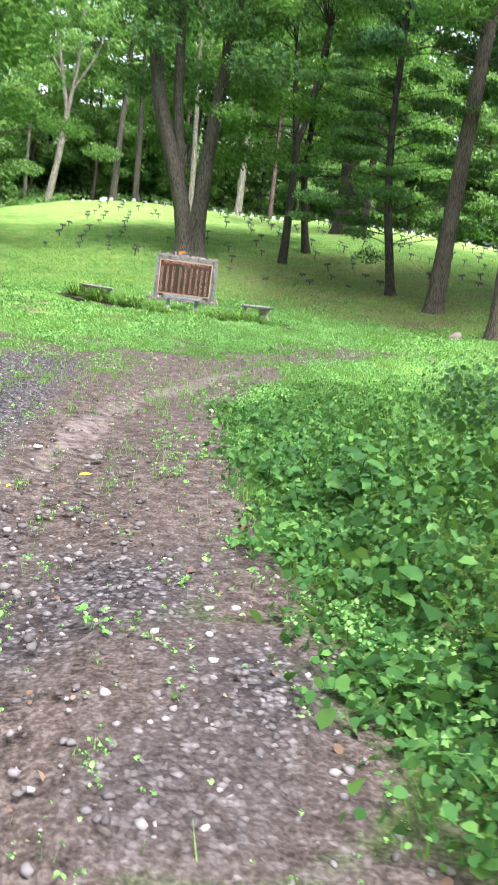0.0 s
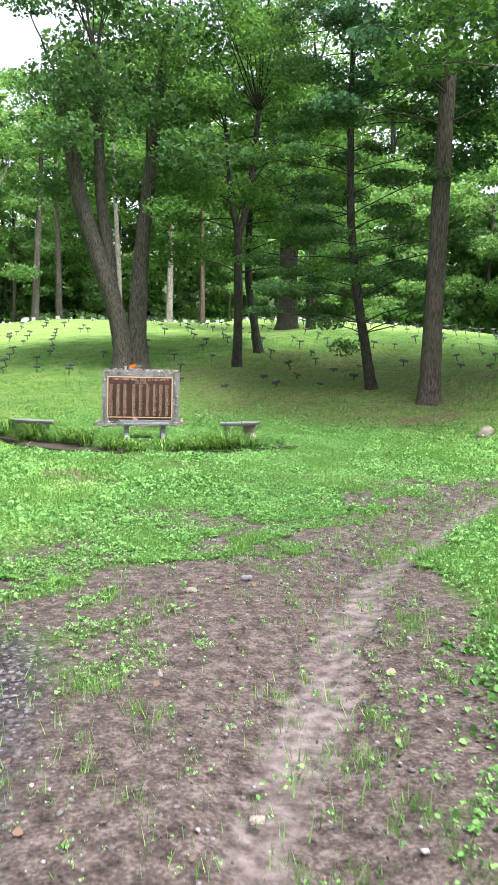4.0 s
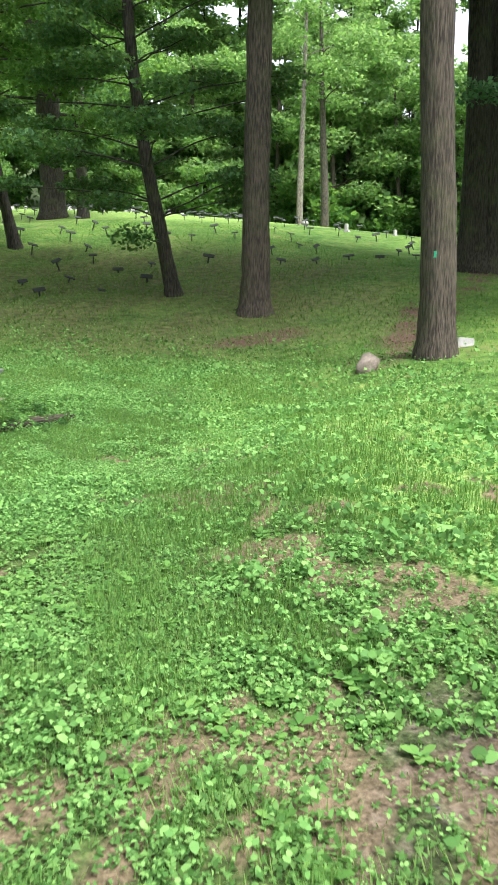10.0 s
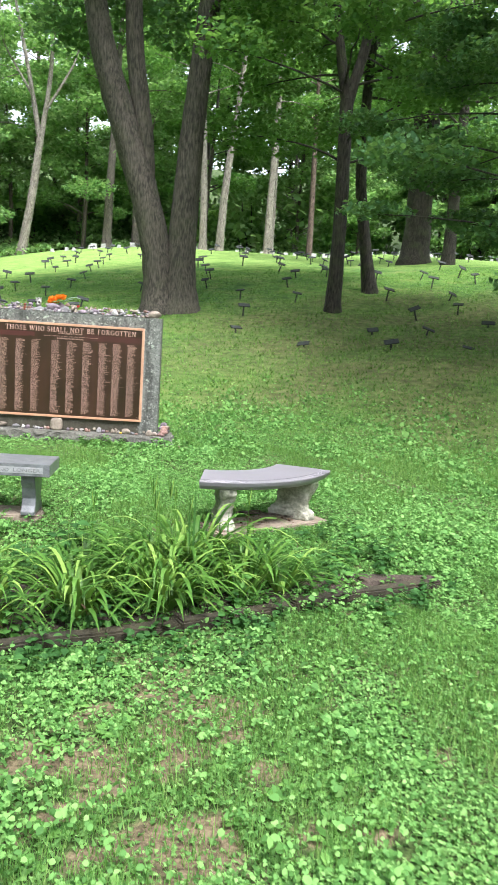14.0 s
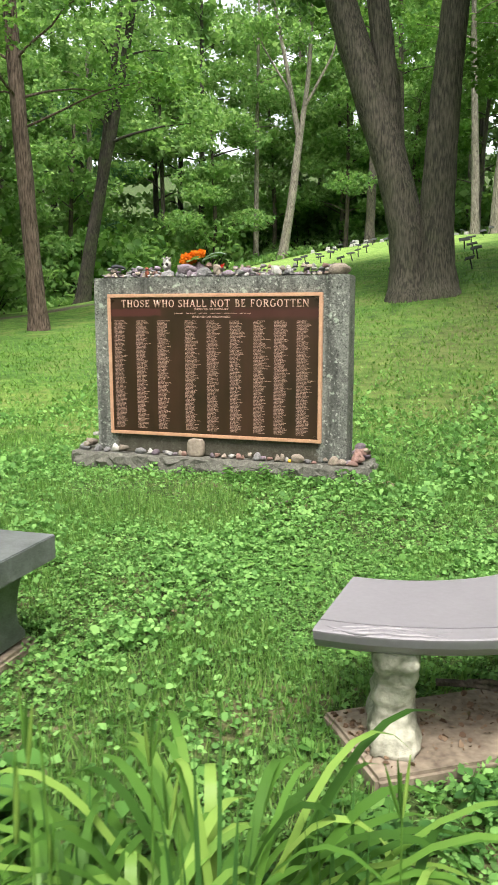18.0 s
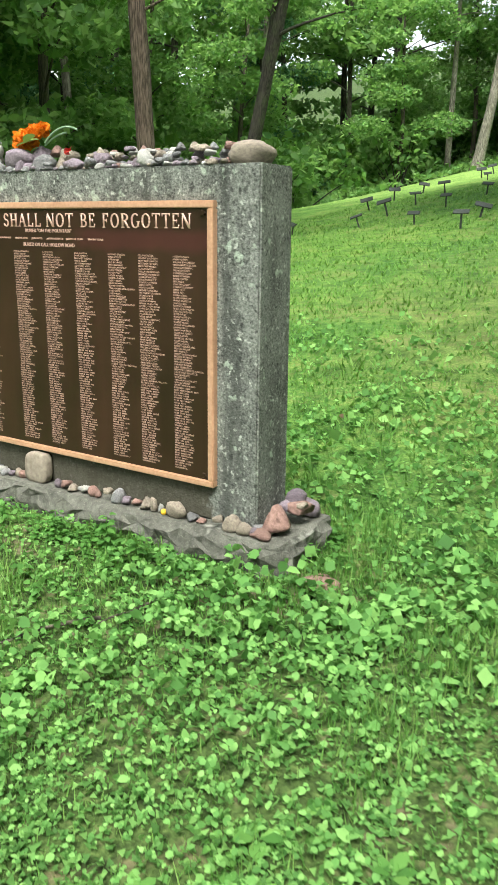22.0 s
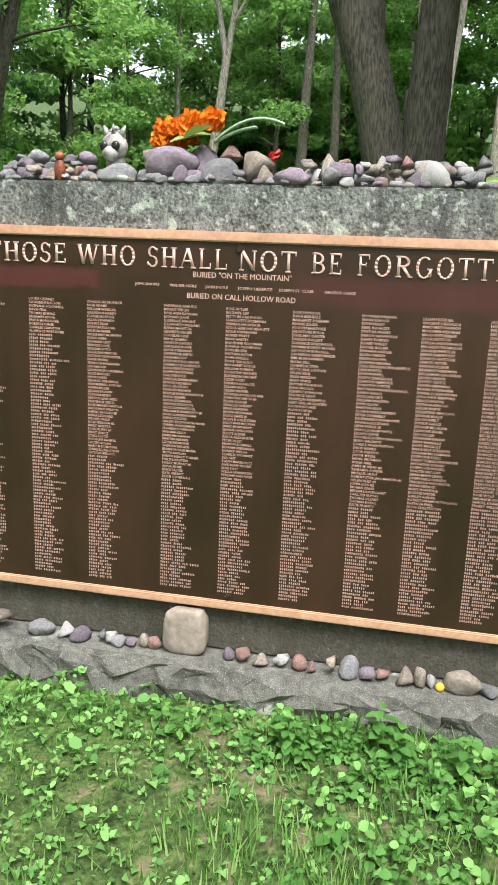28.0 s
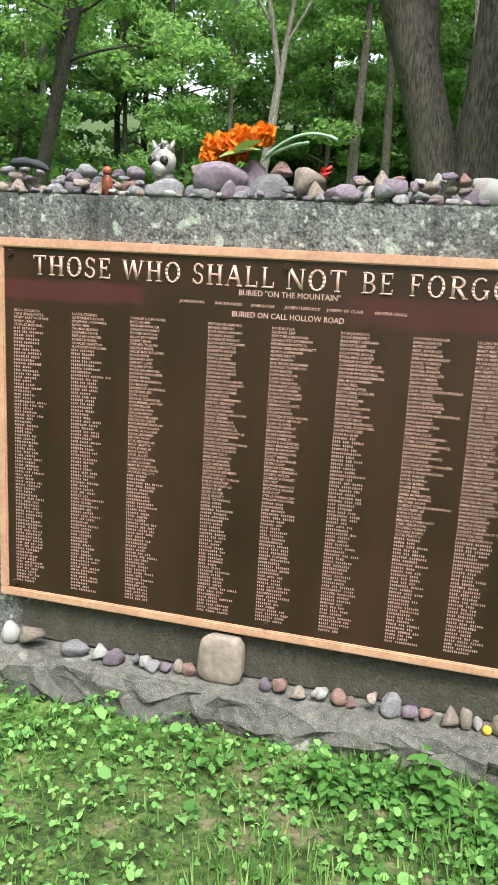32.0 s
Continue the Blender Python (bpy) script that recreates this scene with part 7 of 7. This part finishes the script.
while x < 0.93:
    s = rnd.uniform(0.017, 0.034)
    x += s
    if not (-0.36 < x < 0.08):
        stone(x, 0.075 + rnd.uniform(-0.01, 0.02), TOP, s * 1.08, s * 0.9, s * rnd.uniform(0.55, 0.85), rnd.choice("ggggvvvttwr"))
    x += s * 0.8
x = -1.02
while x < 0.95:
    s = rnd.uniform(0.025, 0.042)
    x += s
    stone(x, 0.165 + rnd.uniform(-0.015, 0.03), TOP, s * 1.1, s * 0.95, s * rnd.uniform(0.7, 0.95), rnd.choice("gggvvtttwr"))
    x += s * 0.7
x = -0.95
while x < 0.9:
    s = rnd.uniform(0.018, 0.034)
    x += s
    if rnd.random() < 0.95 and not (-0.5 < x < 0.1):
        stone(x, 0.12 + rnd.uniform(-0.015, 0.03), TOP + 0.036, s * 1.1, s, s * 0.75, rnd.choice("ggvvtttw"))
    x += s * 0.95
x = -1.0
while x < 0.92:
    s = rnd.uniform(0.016, 0.03)
    x += s
    if rnd.random() < 0.8 and not (-0.5 < x < 0.1):
        stone(x, 0.155 + rnd.uniform(-0.02, 0.03), TOP + 0.062, s * 1.1, s, s * 0.75, rnd.choice("ggvvttwr"))
    x += s * 1.4
x = -0.98
while x < 0.95:
    s = rnd.uniform(0.012, 0.022)
    x += s
    stone(x, 0.048 + rnd.uniform(-0.008, 0.008), TOP, s * 1.2, s, s * 0.7, rnd.choice("ggvvvttw"))
    x += s * rnd.uniform(0.9, 2.6)
for x, y, z, sx, sy, sz, c, k in ((-0.25, 0.085, 0.02, 0.078, 0.05, 0.05, "v", 1), (-0.105, 0.1, 0.0, 0.066, 0.055, 0.042, "g", 2), (0.005, 0.15, 0.01, 0.06, 0.04, 0.062, "t", 7), (-0.09, 0.17, 0.07, 0.055, 0.04, 0.03, "r", 8),
                                  (-0.335, 0.17, 0.03, 0.06, 0.045, 0.05, "t", 6), (-0.17, 0.15, 0.02, 0.05, 0.05, 0.06, "v", 3), (0.03, 0.07, 0.0, 0.042, 0.032, 0.034, "t", 8), (-0.045, 0.065, 0.0, 0.038, 0.03, 0.027, "g", 6),
                                  (-0.21, 0.055, 0.0, 0.026, 0.024, 0.028, "v", 2), (-0.125, 0.055, 0.0, 0.03, 0.024, 0.018, "g", 5), (-0.29, 0.06, 0.0, 0.038, 0.026, 0.021, "g", 9), (-0.17, 0.065, 0.0, 0.032, 0.03, 0.025, "v", 5),
                                  (0.39, 0.12, 0.05, 0.036, 0.03, 0.028, "v", 6), (0.345, 0.1, 0.032, 0.036, 0.026, 0.024, "t", 4), (0.5, 0.13, 0.045, 0.058, 0.034, 0.024, "w", 7), (0.51, 0.072, 0.0, 0.04, 0.036, 0.042, "w", 0),
                                  (0.75, 0.13, 0.028, 0.062, 0.042, 0.038, "t", 6), (0.995, 0.12, 0.0, 0.088, 0.06, 0.052, "t", 1), (0.885, 0.15, 0.045, 0.036, 0.032, 0.034, "r", 7), (0.12, 0.06, 0.0, 0.056, 0.036, 0.03, "v", 3),
                                  (0.205, 0.13, 0.03, 0.044, 0.034, 0.04, "t", 8), (0.255, 0.09, 0.02, 0.046, 0.034, 0.034, "v", 9), (0.235, 0.038, 0.0, 0.034, 0.026, 0.034, "g", 7), (0.30, 0.07, 0.0, 0.026, 0.026, 0.042, "v", 6),
                                  (-0.41, 0.075, 0.0, 0.065, 0.04, 0.03, "g", 2), (-0.62, 0.075, 0.0, 0.036, 0.03, 0.024, "t", 8), (-0.72, 0.17, 0.03, 0.04, 0.035, 0.04, "g", 7), (-0.68, 0.065, 0.0, 0.046, 0.032, 0.03, "t", 6), (0.62, 0.08, 0.0, 0.04, 0.03, 0.034, "g", 4)):
    stone(x, y, TOP + z, sx, sy, sz, c, k)
# along the ledge of the base
LEDGE = 0.16
for x, s, tall, c, k in ((-1.16, 0.05, 0.05, "t", 6), (-1.05, 0.035, 0.03, "g", 2), (-0.96, 0.03, 0.026, "g", 3), (-0.885, 0.034, 0.042, "w", 0), (-0.80, 0.056, 0.046, "t", 7), (-0.645, 0.046, 0.03, "g", 1), (-0.565, 0.042, 0.03, "w", 8), (-0.50, 0.034, 0.026, "v", 2),
                         (-0.445, 0.034, 0.025, "g", 6), (-0.395, 0.026, 0.026, "w", 7), (-0.37, 0.026, 0.02, "g", 3), (-0.325, 0.025, 0.018, "v", 4), (-0.285, 0.018, 0.026, "t", 0), (-0.25, 0.023, 0.024, "r", 1), (0.0, 0.02, 0.024, "v", 0),
                         (0.05, 0.034, 0.028, "r", 7), (0.103, 0.034, 0.025, "t", 8), (0.148, 0.02, 0.024, "w", 6), (0.178, 0.028, 0.026, "w", 7), (0.228, 0.026, 0.028, "r", 0), (0.266, 0.02, 0.024, "r", 8), (0.318, 0.034, 0.04, "t", 6),
                         (0.385, 0.034, 0.036, "g", 2), (0.442, 0.028, 0.028, "v", 4), (0.49, 0.028, 0.022, "r", 7), (0.548, 0.04, 0.036, "t", 8), (0.6, 0.022, 0.044, "t", 9), (0.632, 0.018, 0.026, "w", 5), (0.72, 0.054, 0.042, "t", 1),
                         (0.80, 0.042, 0.02, "g", 5), (0.85, 0.03, 0.014, "r", 8), (0.92, 0.06, 0.036, "t", 6), (1.01, 0.046, 0.038, "t", 2), (1.075, 0.036, 0.03, "t", 0), (1.115, 0.026, 0.02, "v", 1), (1.15, 0.045, 0.022, "r", 3)):
    stone(x, -0.022 + 0.008 * math.sin(x * 40), LEDGE, s, min(s, 0.036), tall, c, k)
bm = bmesh.new()
bmesh.ops.create_icosphere(bm, subdivisions=4, radius=1)
for v in bm.verts:
    c = v.co.copy()
    v.co = Vector([math.copysign(abs(k) ** 0.5, k) * s for k, s in zip(c, (0.075, 0.036, 0.075))]) * (1 + 0.07 * noise.noise(c * 1.7) + 0.03 * noise.noise(c * 5)) + Vector((0, 0, 0.074))
    v.co.x *= 1 - 0.9 * max(0, v.co.z - 0.05)
ob = part("boulder", bm, STONE_TAN, None, shade=True)
ob.matrix_world = pose(-0.145, -0.012, LEDGE, -4, 0, 2)
tagged(ob, "squarish tan boulder propped on the ledge", "stone")
for x, y, z, sx, sy, sz, c, k in ((1.165, 0.06, 0.0, 0.085, 0.085, 0.075, "r", 8), (1.185, 0.22, 0.0, 0.08, 0.075, 0.07, "r", 6), (1.2, 0.32, 0.0, 0.06, 0.05, 0.05, "v", 9), (1.17, 0.24, 0.085, 0.05, 0.045, 0.03, "v", 2), (1.15, 0.2, 0.05, 0.04, 0.03, 0.03, "v", 3), (1.21, 0.2, 0.06, 0.04, 0.04, 0.03, "t", 6),
                                  (1.13, 0.03, 0.0, 0.05, 0.025, 0.02, "g", 1), (1.17, -0.03, 0.0, 0.04, 0.03, 0.02, "r", 0), (-1.18, 0.1, 0.0, 0.07, 0.07, 0.06, "t", 7), (-1.17, 0.17, 0.07, 0.05, 0.05, 0.045, "w", 6), (-1.2, 0.03, 0.0, 0.05, 0.04, 0.04, "g", 3)):
    stone(x, y, LEDGE + z, sx, sy, sz, c, k, words="stone piled at the end of the ledge")
stone(1.42, -0.02, land(1.42, -0.02) - 0.02, 0.1, 0.075, 0.035, "r", 5, words="flat stone lying in the lawn beside the base", group="loose stones")
bm = bmesh.new()
bmesh.ops.create_icosphere(bm, subdivisions=3, radius=0.014)
ob = part("painted_pebble", bm, simple("yellow paint", (0.62, 0.36, 0.02), (0.75, 0.48, 0.04), 20, 0.5), None, shade=True)
ob.matrix_world = pose(0.66, -0.035, LEDGE + 0.013)
tagged(ob, "small yellow painted pebble on the ledge", "pebble")


def cat_figure():
    """A small white painted figurine with pointed ears and dark eyes, one plain mesh."""
    bm = bmesh.new()

    def ball(x, y, z, sx, sy, sz, n=18):
        bmesh.ops.create_uvsphere(bm, u_segments=n, v_segments=12, radius=1, matrix=Matrix.Translation((x, y, z)) @ Matrix.Diagonal((sx, sy, sz, 1)))

    ball(0, 0.004, 0.066, 0.04, 0.036, 0.042)
    ball(0, -0.02, 0.044, 0.026, 0.024, 0.022)
    ball(0, 0.012, 0.02, 0.03, 0.028, 0.03)
    for s in (-1, 1):
        bmesh.ops.create_cone(bm, cap_ends=True, segments=10, radius1=0.013, radius2=0.002, depth=0.03, matrix=Matrix.Translation((s * 0.029, 0.004, 0.112)) @ pose(0, 0, 0, 0, s * 24, 0))
    bmesh.ops.create_cone(bm, cap_ends=True, segments=10, radius1=0.008, radius2=0.0015, depth=0.028, matrix=Matrix.Translation((0.006, -0.016, 0.113)) @ pose(0, 0, 0, 18, 8, 0))
    for x, z in ((-0.01, 0.11), (0.012, 0.106), (0.0, 0.117), (0.022, 0.098)):
        ball(x, 0.012, z, 0.011, 0.012, 0.009, 10)
    skin = len(bm.faces)
    for s in (-1, 1):
        ball(s * 0.019, -0.028, 0.064, 0.0135, 0.009, 0.0145, 14)
    bm.faces.ensure_lookup_table()
    for i, f in enumerate(bm.faces):
        f.material_index = int(i >= skin)
    ob = part("figurine", bm, simple("chipped white glaze", (0.10, 0.10, 0.10), (0.58, 0.55, 0.52), 14, 0.6, 0, 0.4, 0.002, 4), None, shade=True)
    ob.data.materials.append(simple("black glaze", (0.01, 0.01, 0.01), (0.03, 0.025, 0.02), 20, 0.25))
    ob.matrix_world = pose(-0.43, 0.1, TOP + 0.04, 0, 0, -6)
    tagged(ob, "small chipped white animal figurine with dark eyes", "figurine")


cat_figure()


def bouquet():
    top = thing("cloth_flowers", pose(-0.205, 0.13, TOP + 0.1), "orange cloth flowers lying on the stones", "artificial flowers")
    r = R(33)
    V, Q, n = [], [], 0
    for cx, cz, rad in ((-0.065, 0.055, 0.042), (0.0, 0.07, 0.046), (0.065, 0.085, 0.036), (-0.02, 0.04, 0.04), (-0.085, 0.03, 0.03)):
        c = r.randn(150, 3)
        c /= np.linalg.norm(c, axis=1)[:, None]
        c = c * rad * (0.55 + 0.45 * r.rand(150))[:, None] * np.array([1.1, 0.9, 0.85]) + np.array([cx, 0, cz])
        v, q = round_leaves(c, np.full(150, 0.026), r, 0.1)
        V.append(v)
        Q.append(q + n)
        n += len(v)
    mesh_object("petals", np.concatenate(V), np.concatenate(Q), ORANGE, top)
    cloth = leaf_material("green cloth leaf", [(0.2, (0.12, 0.20, 0.05)), (0.8, (0.26, 0.34, 0.12))], 0.7, 0.2)
    v, q = [], []
    leaf_shape(0.12, 0.06, v, q, pose(-0.04, -0.06, 0.015, 20, -18, 12), 0.1, 7)
    leaf_shape(0.09, 0.045, v, q, pose(0.0, -0.05, 0.03, -10, -25, -10), 0.1, 7)
    mesh_object("cloth_leaf", [tuple(p) for p in v], q, cloth, top)
    green = simple("pale green plastic", (0.16, 0.26, 0.16), (0.28, 0.40, 0.26), 20, 0.5)
    for k, (a, b, sag) in enumerate((((0.08, 0, 0.03), (0.285, 0.0, 0.075), 0.035), ((0.07, 0.01, 0.02), (0.2, 0.02, 0.07), 0.01))):
        w, f = sweep(bent(a, b, 10, sag, 0, k), np.full(10, 0.0045), 8)
        mesh_object("stem", w, f, green, top, shade=True)


bouquet()
RED = simple("red painted clay", (0.45, 0.02, 0.02), (0.62, 0.05, 0.04), 20, 0.5)
w, f = round_leaves(np.array([(0.0, 0, 0.01), (0.008, 0.0, 0.014), (-0.008, 0, 0.012), (0.0, -0.008, 0.004), (0.002, 0.004, 0.02)]), np.full(5, 0.03), R(4), 0.2)
ob = mesh_object("cloth_petal", w, f, RED)
ob.matrix_world = pose(0.062, 0.085, TOP + 0.075)
tagged(ob, "scrap of red cloth petals among the stones", "artificial flower")
bm = bmesh.new()
bmesh.ops.create_uvsphere(bm, u_segments=14, v_segments=10, radius=1, matrix=Matrix.Translation((0, 0, 0.032)) @ Matrix.Diagonal((0.017, 0.013, 0.034, 1)))
bmesh.ops.create_uvsphere(bm, u_segments=14, v_segments=10, radius=1, matrix=Matrix.Translation((0, 0, 0.07)) @ Matrix.Diagonal((0.015, 0.013, 0.014, 1)))
ob = part("figurine", bm, simple("orange and dark glaze", (0.02, 0.012, 0.01), (0.42, 0.10, 0.04), 25, 0.5, 0, 0.2, 0.002, 3), None, shade=True)
ob.matrix_world = pose(-0.583, 0.05, TOP)
tagged(ob, "tiny orange and black painted figurine", "figurine")
w, f = sweep(bent((-0.075, 0, 0.03), (0.065, 0.01, 0.01), 9, 0.012, 0.003, 8), np.array([0.004, 0.012, 0.015, 0.014, 0.013, 0.013, 0.012, 0.01, 0.004]), 10, 0.12, 2)
ob = mesh_object("cloth_scrap", w, f, simple("black cloth", (0.008, 0.009, 0.012), (0.03, 0.033, 0.045), 30, 0.8), shade=True)
ob.matrix_world = pose(-0.86, 0.1, TOP + 0.06)
tagged(ob, "twisted black cloth scrap on the stones", "cloth")


# ---- stones, sticks and markers on the ground ----
stone(8.85, -3.42, land(8.85, -3.42) - 0.08, 0.38, 0.22, 0.23, "t", 7, -30, "tan boulder at the foot of the slope", "loose stones", "boulder")
slab = thing("flat_headstone", pose(10.95, -3.38, land(10.95, -3.38) - 0.03, -6, 4, -20) @ Matrix.Scale(0.8, 4), "small weathered white headstone beside a tree", "headstone")
part("block", box(bmesh.new(), -0.19, 0.19, -0.09, 0.09, -0.05, 0.22, 0.02), MARBLE, slab)
part("foot", box(bmesh.new(), -0.24, 0.24, -0.13, 0.13, -0.06, 0.04, 0.015), MARBLE, slab)
for a, b, r0, k in (((0.92, -0.72), (0.72, -1.1), 0.008, 1), ((1.0, -0.5), (0.92, -0.72), 0.006, 2), ((-1.62, -20.6), (-1.25, -20.2), 0.006, 3), ((-0.5, -23.9), (-0.25, -24.2), 0.007, 4)):
    w, f = sweep(bent((*a, land(*a) + 0.03), (*b, land(*b) + 0.03), 9, 0.01, 0.008, 40 + k), np.linspace(r0, r0 * 0.5, 9), 7, 0.1, k)
    tagged(mesh_object("twig", w, f, BARK_BROWN, shade=True), "thin dead twig lying on the ground", "twig", "twigs")
for k, (x, y, s, c) in enumerate(((0.09, -17.4, 0.06, "g"), (-0.31, -17.66, 0.05, "t"), (0.5, -17.18, 0.035, "w"), (-0.93, -22.87, 0.05, "w"), (-1.77, -21.88, 0.04, "w"), (0.95, -14.9, 0.035, "t"), (-0.35, -20.2, 0.04, "t"), (0.35, -20.9, 0.04, "w"), (-0.5, -22.0, 0.045, "t"))):
    stone(x, y, land(x, y) - 0.012, s * 0.85, s * 0.65, s * 0.55, c, 4 + k % 6, words="stone bedded in the track", group="loose stones")
for x, y, turn, size in ((-0.56, -23.5, 30, 0.085), (-0.92, -23.9, 80, 0.05)):
    v, q = [], []
    leaf_shape(size, size * 0.45, v, q, pose(x, y, land(x, y) + 0.02, 8, -5, turn), 0.05)
    tagged(mesh_object("yellow_leaf", [tuple(p) for p in v], q, simple("yellow leaf", (0.62, 0.42, 0.02), (0.75, 0.55, 0.05), 20, 0.6)), "bright yellow fallen leaf on the track", "leaf", "yellow leaves")


def grave_marker():
    top = thing("grave_marker", pose(-2.7, 13.9, land(-2.7, 13.9)), "small dark steel grave marker with a tilted plate", "grave marker", "grave markers on the hill")
    bm = box(bmesh.new(), -0.02, 0.02, -0.012, 0.012, -0.1, 0.33, 0.003)
    part("post", bm, MARKER, top)
    bm = box(bmesh.new(), -0.17, 0.17, -0.012, 0.012, -0.065, 0.065, 0.006)
    bm.transform(pose(0, -0.02, 0.35, -52))
    plate = part("plate", bm, MARKER, top)
    for x in (-0.155, 0.15):
        b2 = box(bmesh.new(), x, x + 0.008, -0.016, -0.01, -0.055, 0.055)
        b2.transform(pose(0, -0.02, 0.35, -52))
        part("rim", b2, MARKER, plate)
    return top


first = grave_marker()
rnd = random.Random(5)
spots = []
for j in range(16):
    for i in range(22):
        x, y = -7.5 + 1.65 * i + rnd.uniform(-0.35, 0.35), 8.2 + 2.35 * j + 0.12 * i + rnd.uniform(-0.5, 0.5)
        keep = rnd.random() < 0.62
        clear = min(math.dist((x, y), p) for p in ((0.05, 14.6), (5.05, 14.6), (6.75, 18.0), (10.6, 28.8), (11.7, 26.8), (-9.95, 12.8))) > 1.4
        if keep and clear and not (x < 1.0 and y < 11.5) and not (x < -3 and y < 14) and y < 46 and woods_place(x, y) < -2:
            spots.append((x, y))
for x, y in spots:
    copy_thing(first, pose(x, y, land(x, y) - (rnd.uniform(0.12, 0.26) if y < 12.5 else rnd.uniform(0, 0.18) * rnd.random()), rnd.uniform(-14, 14), rnd.uniform(-20, 20), rnd.uniform(-40, 40)) @ Matrix.Scale(rnd.uniform(0.85, 1.2), 4))
head = thing("white_headstone", pose(-8, 47.5, land(-8, 47.5)), "low weathered white headstone along the crest", "headstone", "headstones along the crest")
part("block", box(bmesh.new(), -0.22, 0.22, -0.06, 0.06, -0.1, 0.36, 0.03), MARBLE, head)
part("foot", box(bmesh.new(), -0.3, 0.3, -0.12, 0.12, -0.1, 0.06, 0.02), MARBLE, head)
for i in range(62):
    x = -11 + 0.92 * i + rnd.uniform(-0.3, 0.3)
    y = 47.8 + rnd.uniform(-1.3, 1.6) + max(0, x - 15) * 0.05
    copy_thing(head, pose(x, y, land(x, y), 0, rnd.uniform(-6, 6), rnd.uniform(-15, 15)) @ Matrix.Scale(rnd.uniform(0.45, 0.85), 4))
for x, y, size in ((32.8, 41.0, 1.5), (25.1, 22.9, 1.2), (27.8, 22.2, 0.9)):
    copy_thing(head, pose(x, y, land(x, y), 0, rnd.uniform(-4, 4), rnd.uniform(20, 50)) @ Matrix.Scale(size, 4))
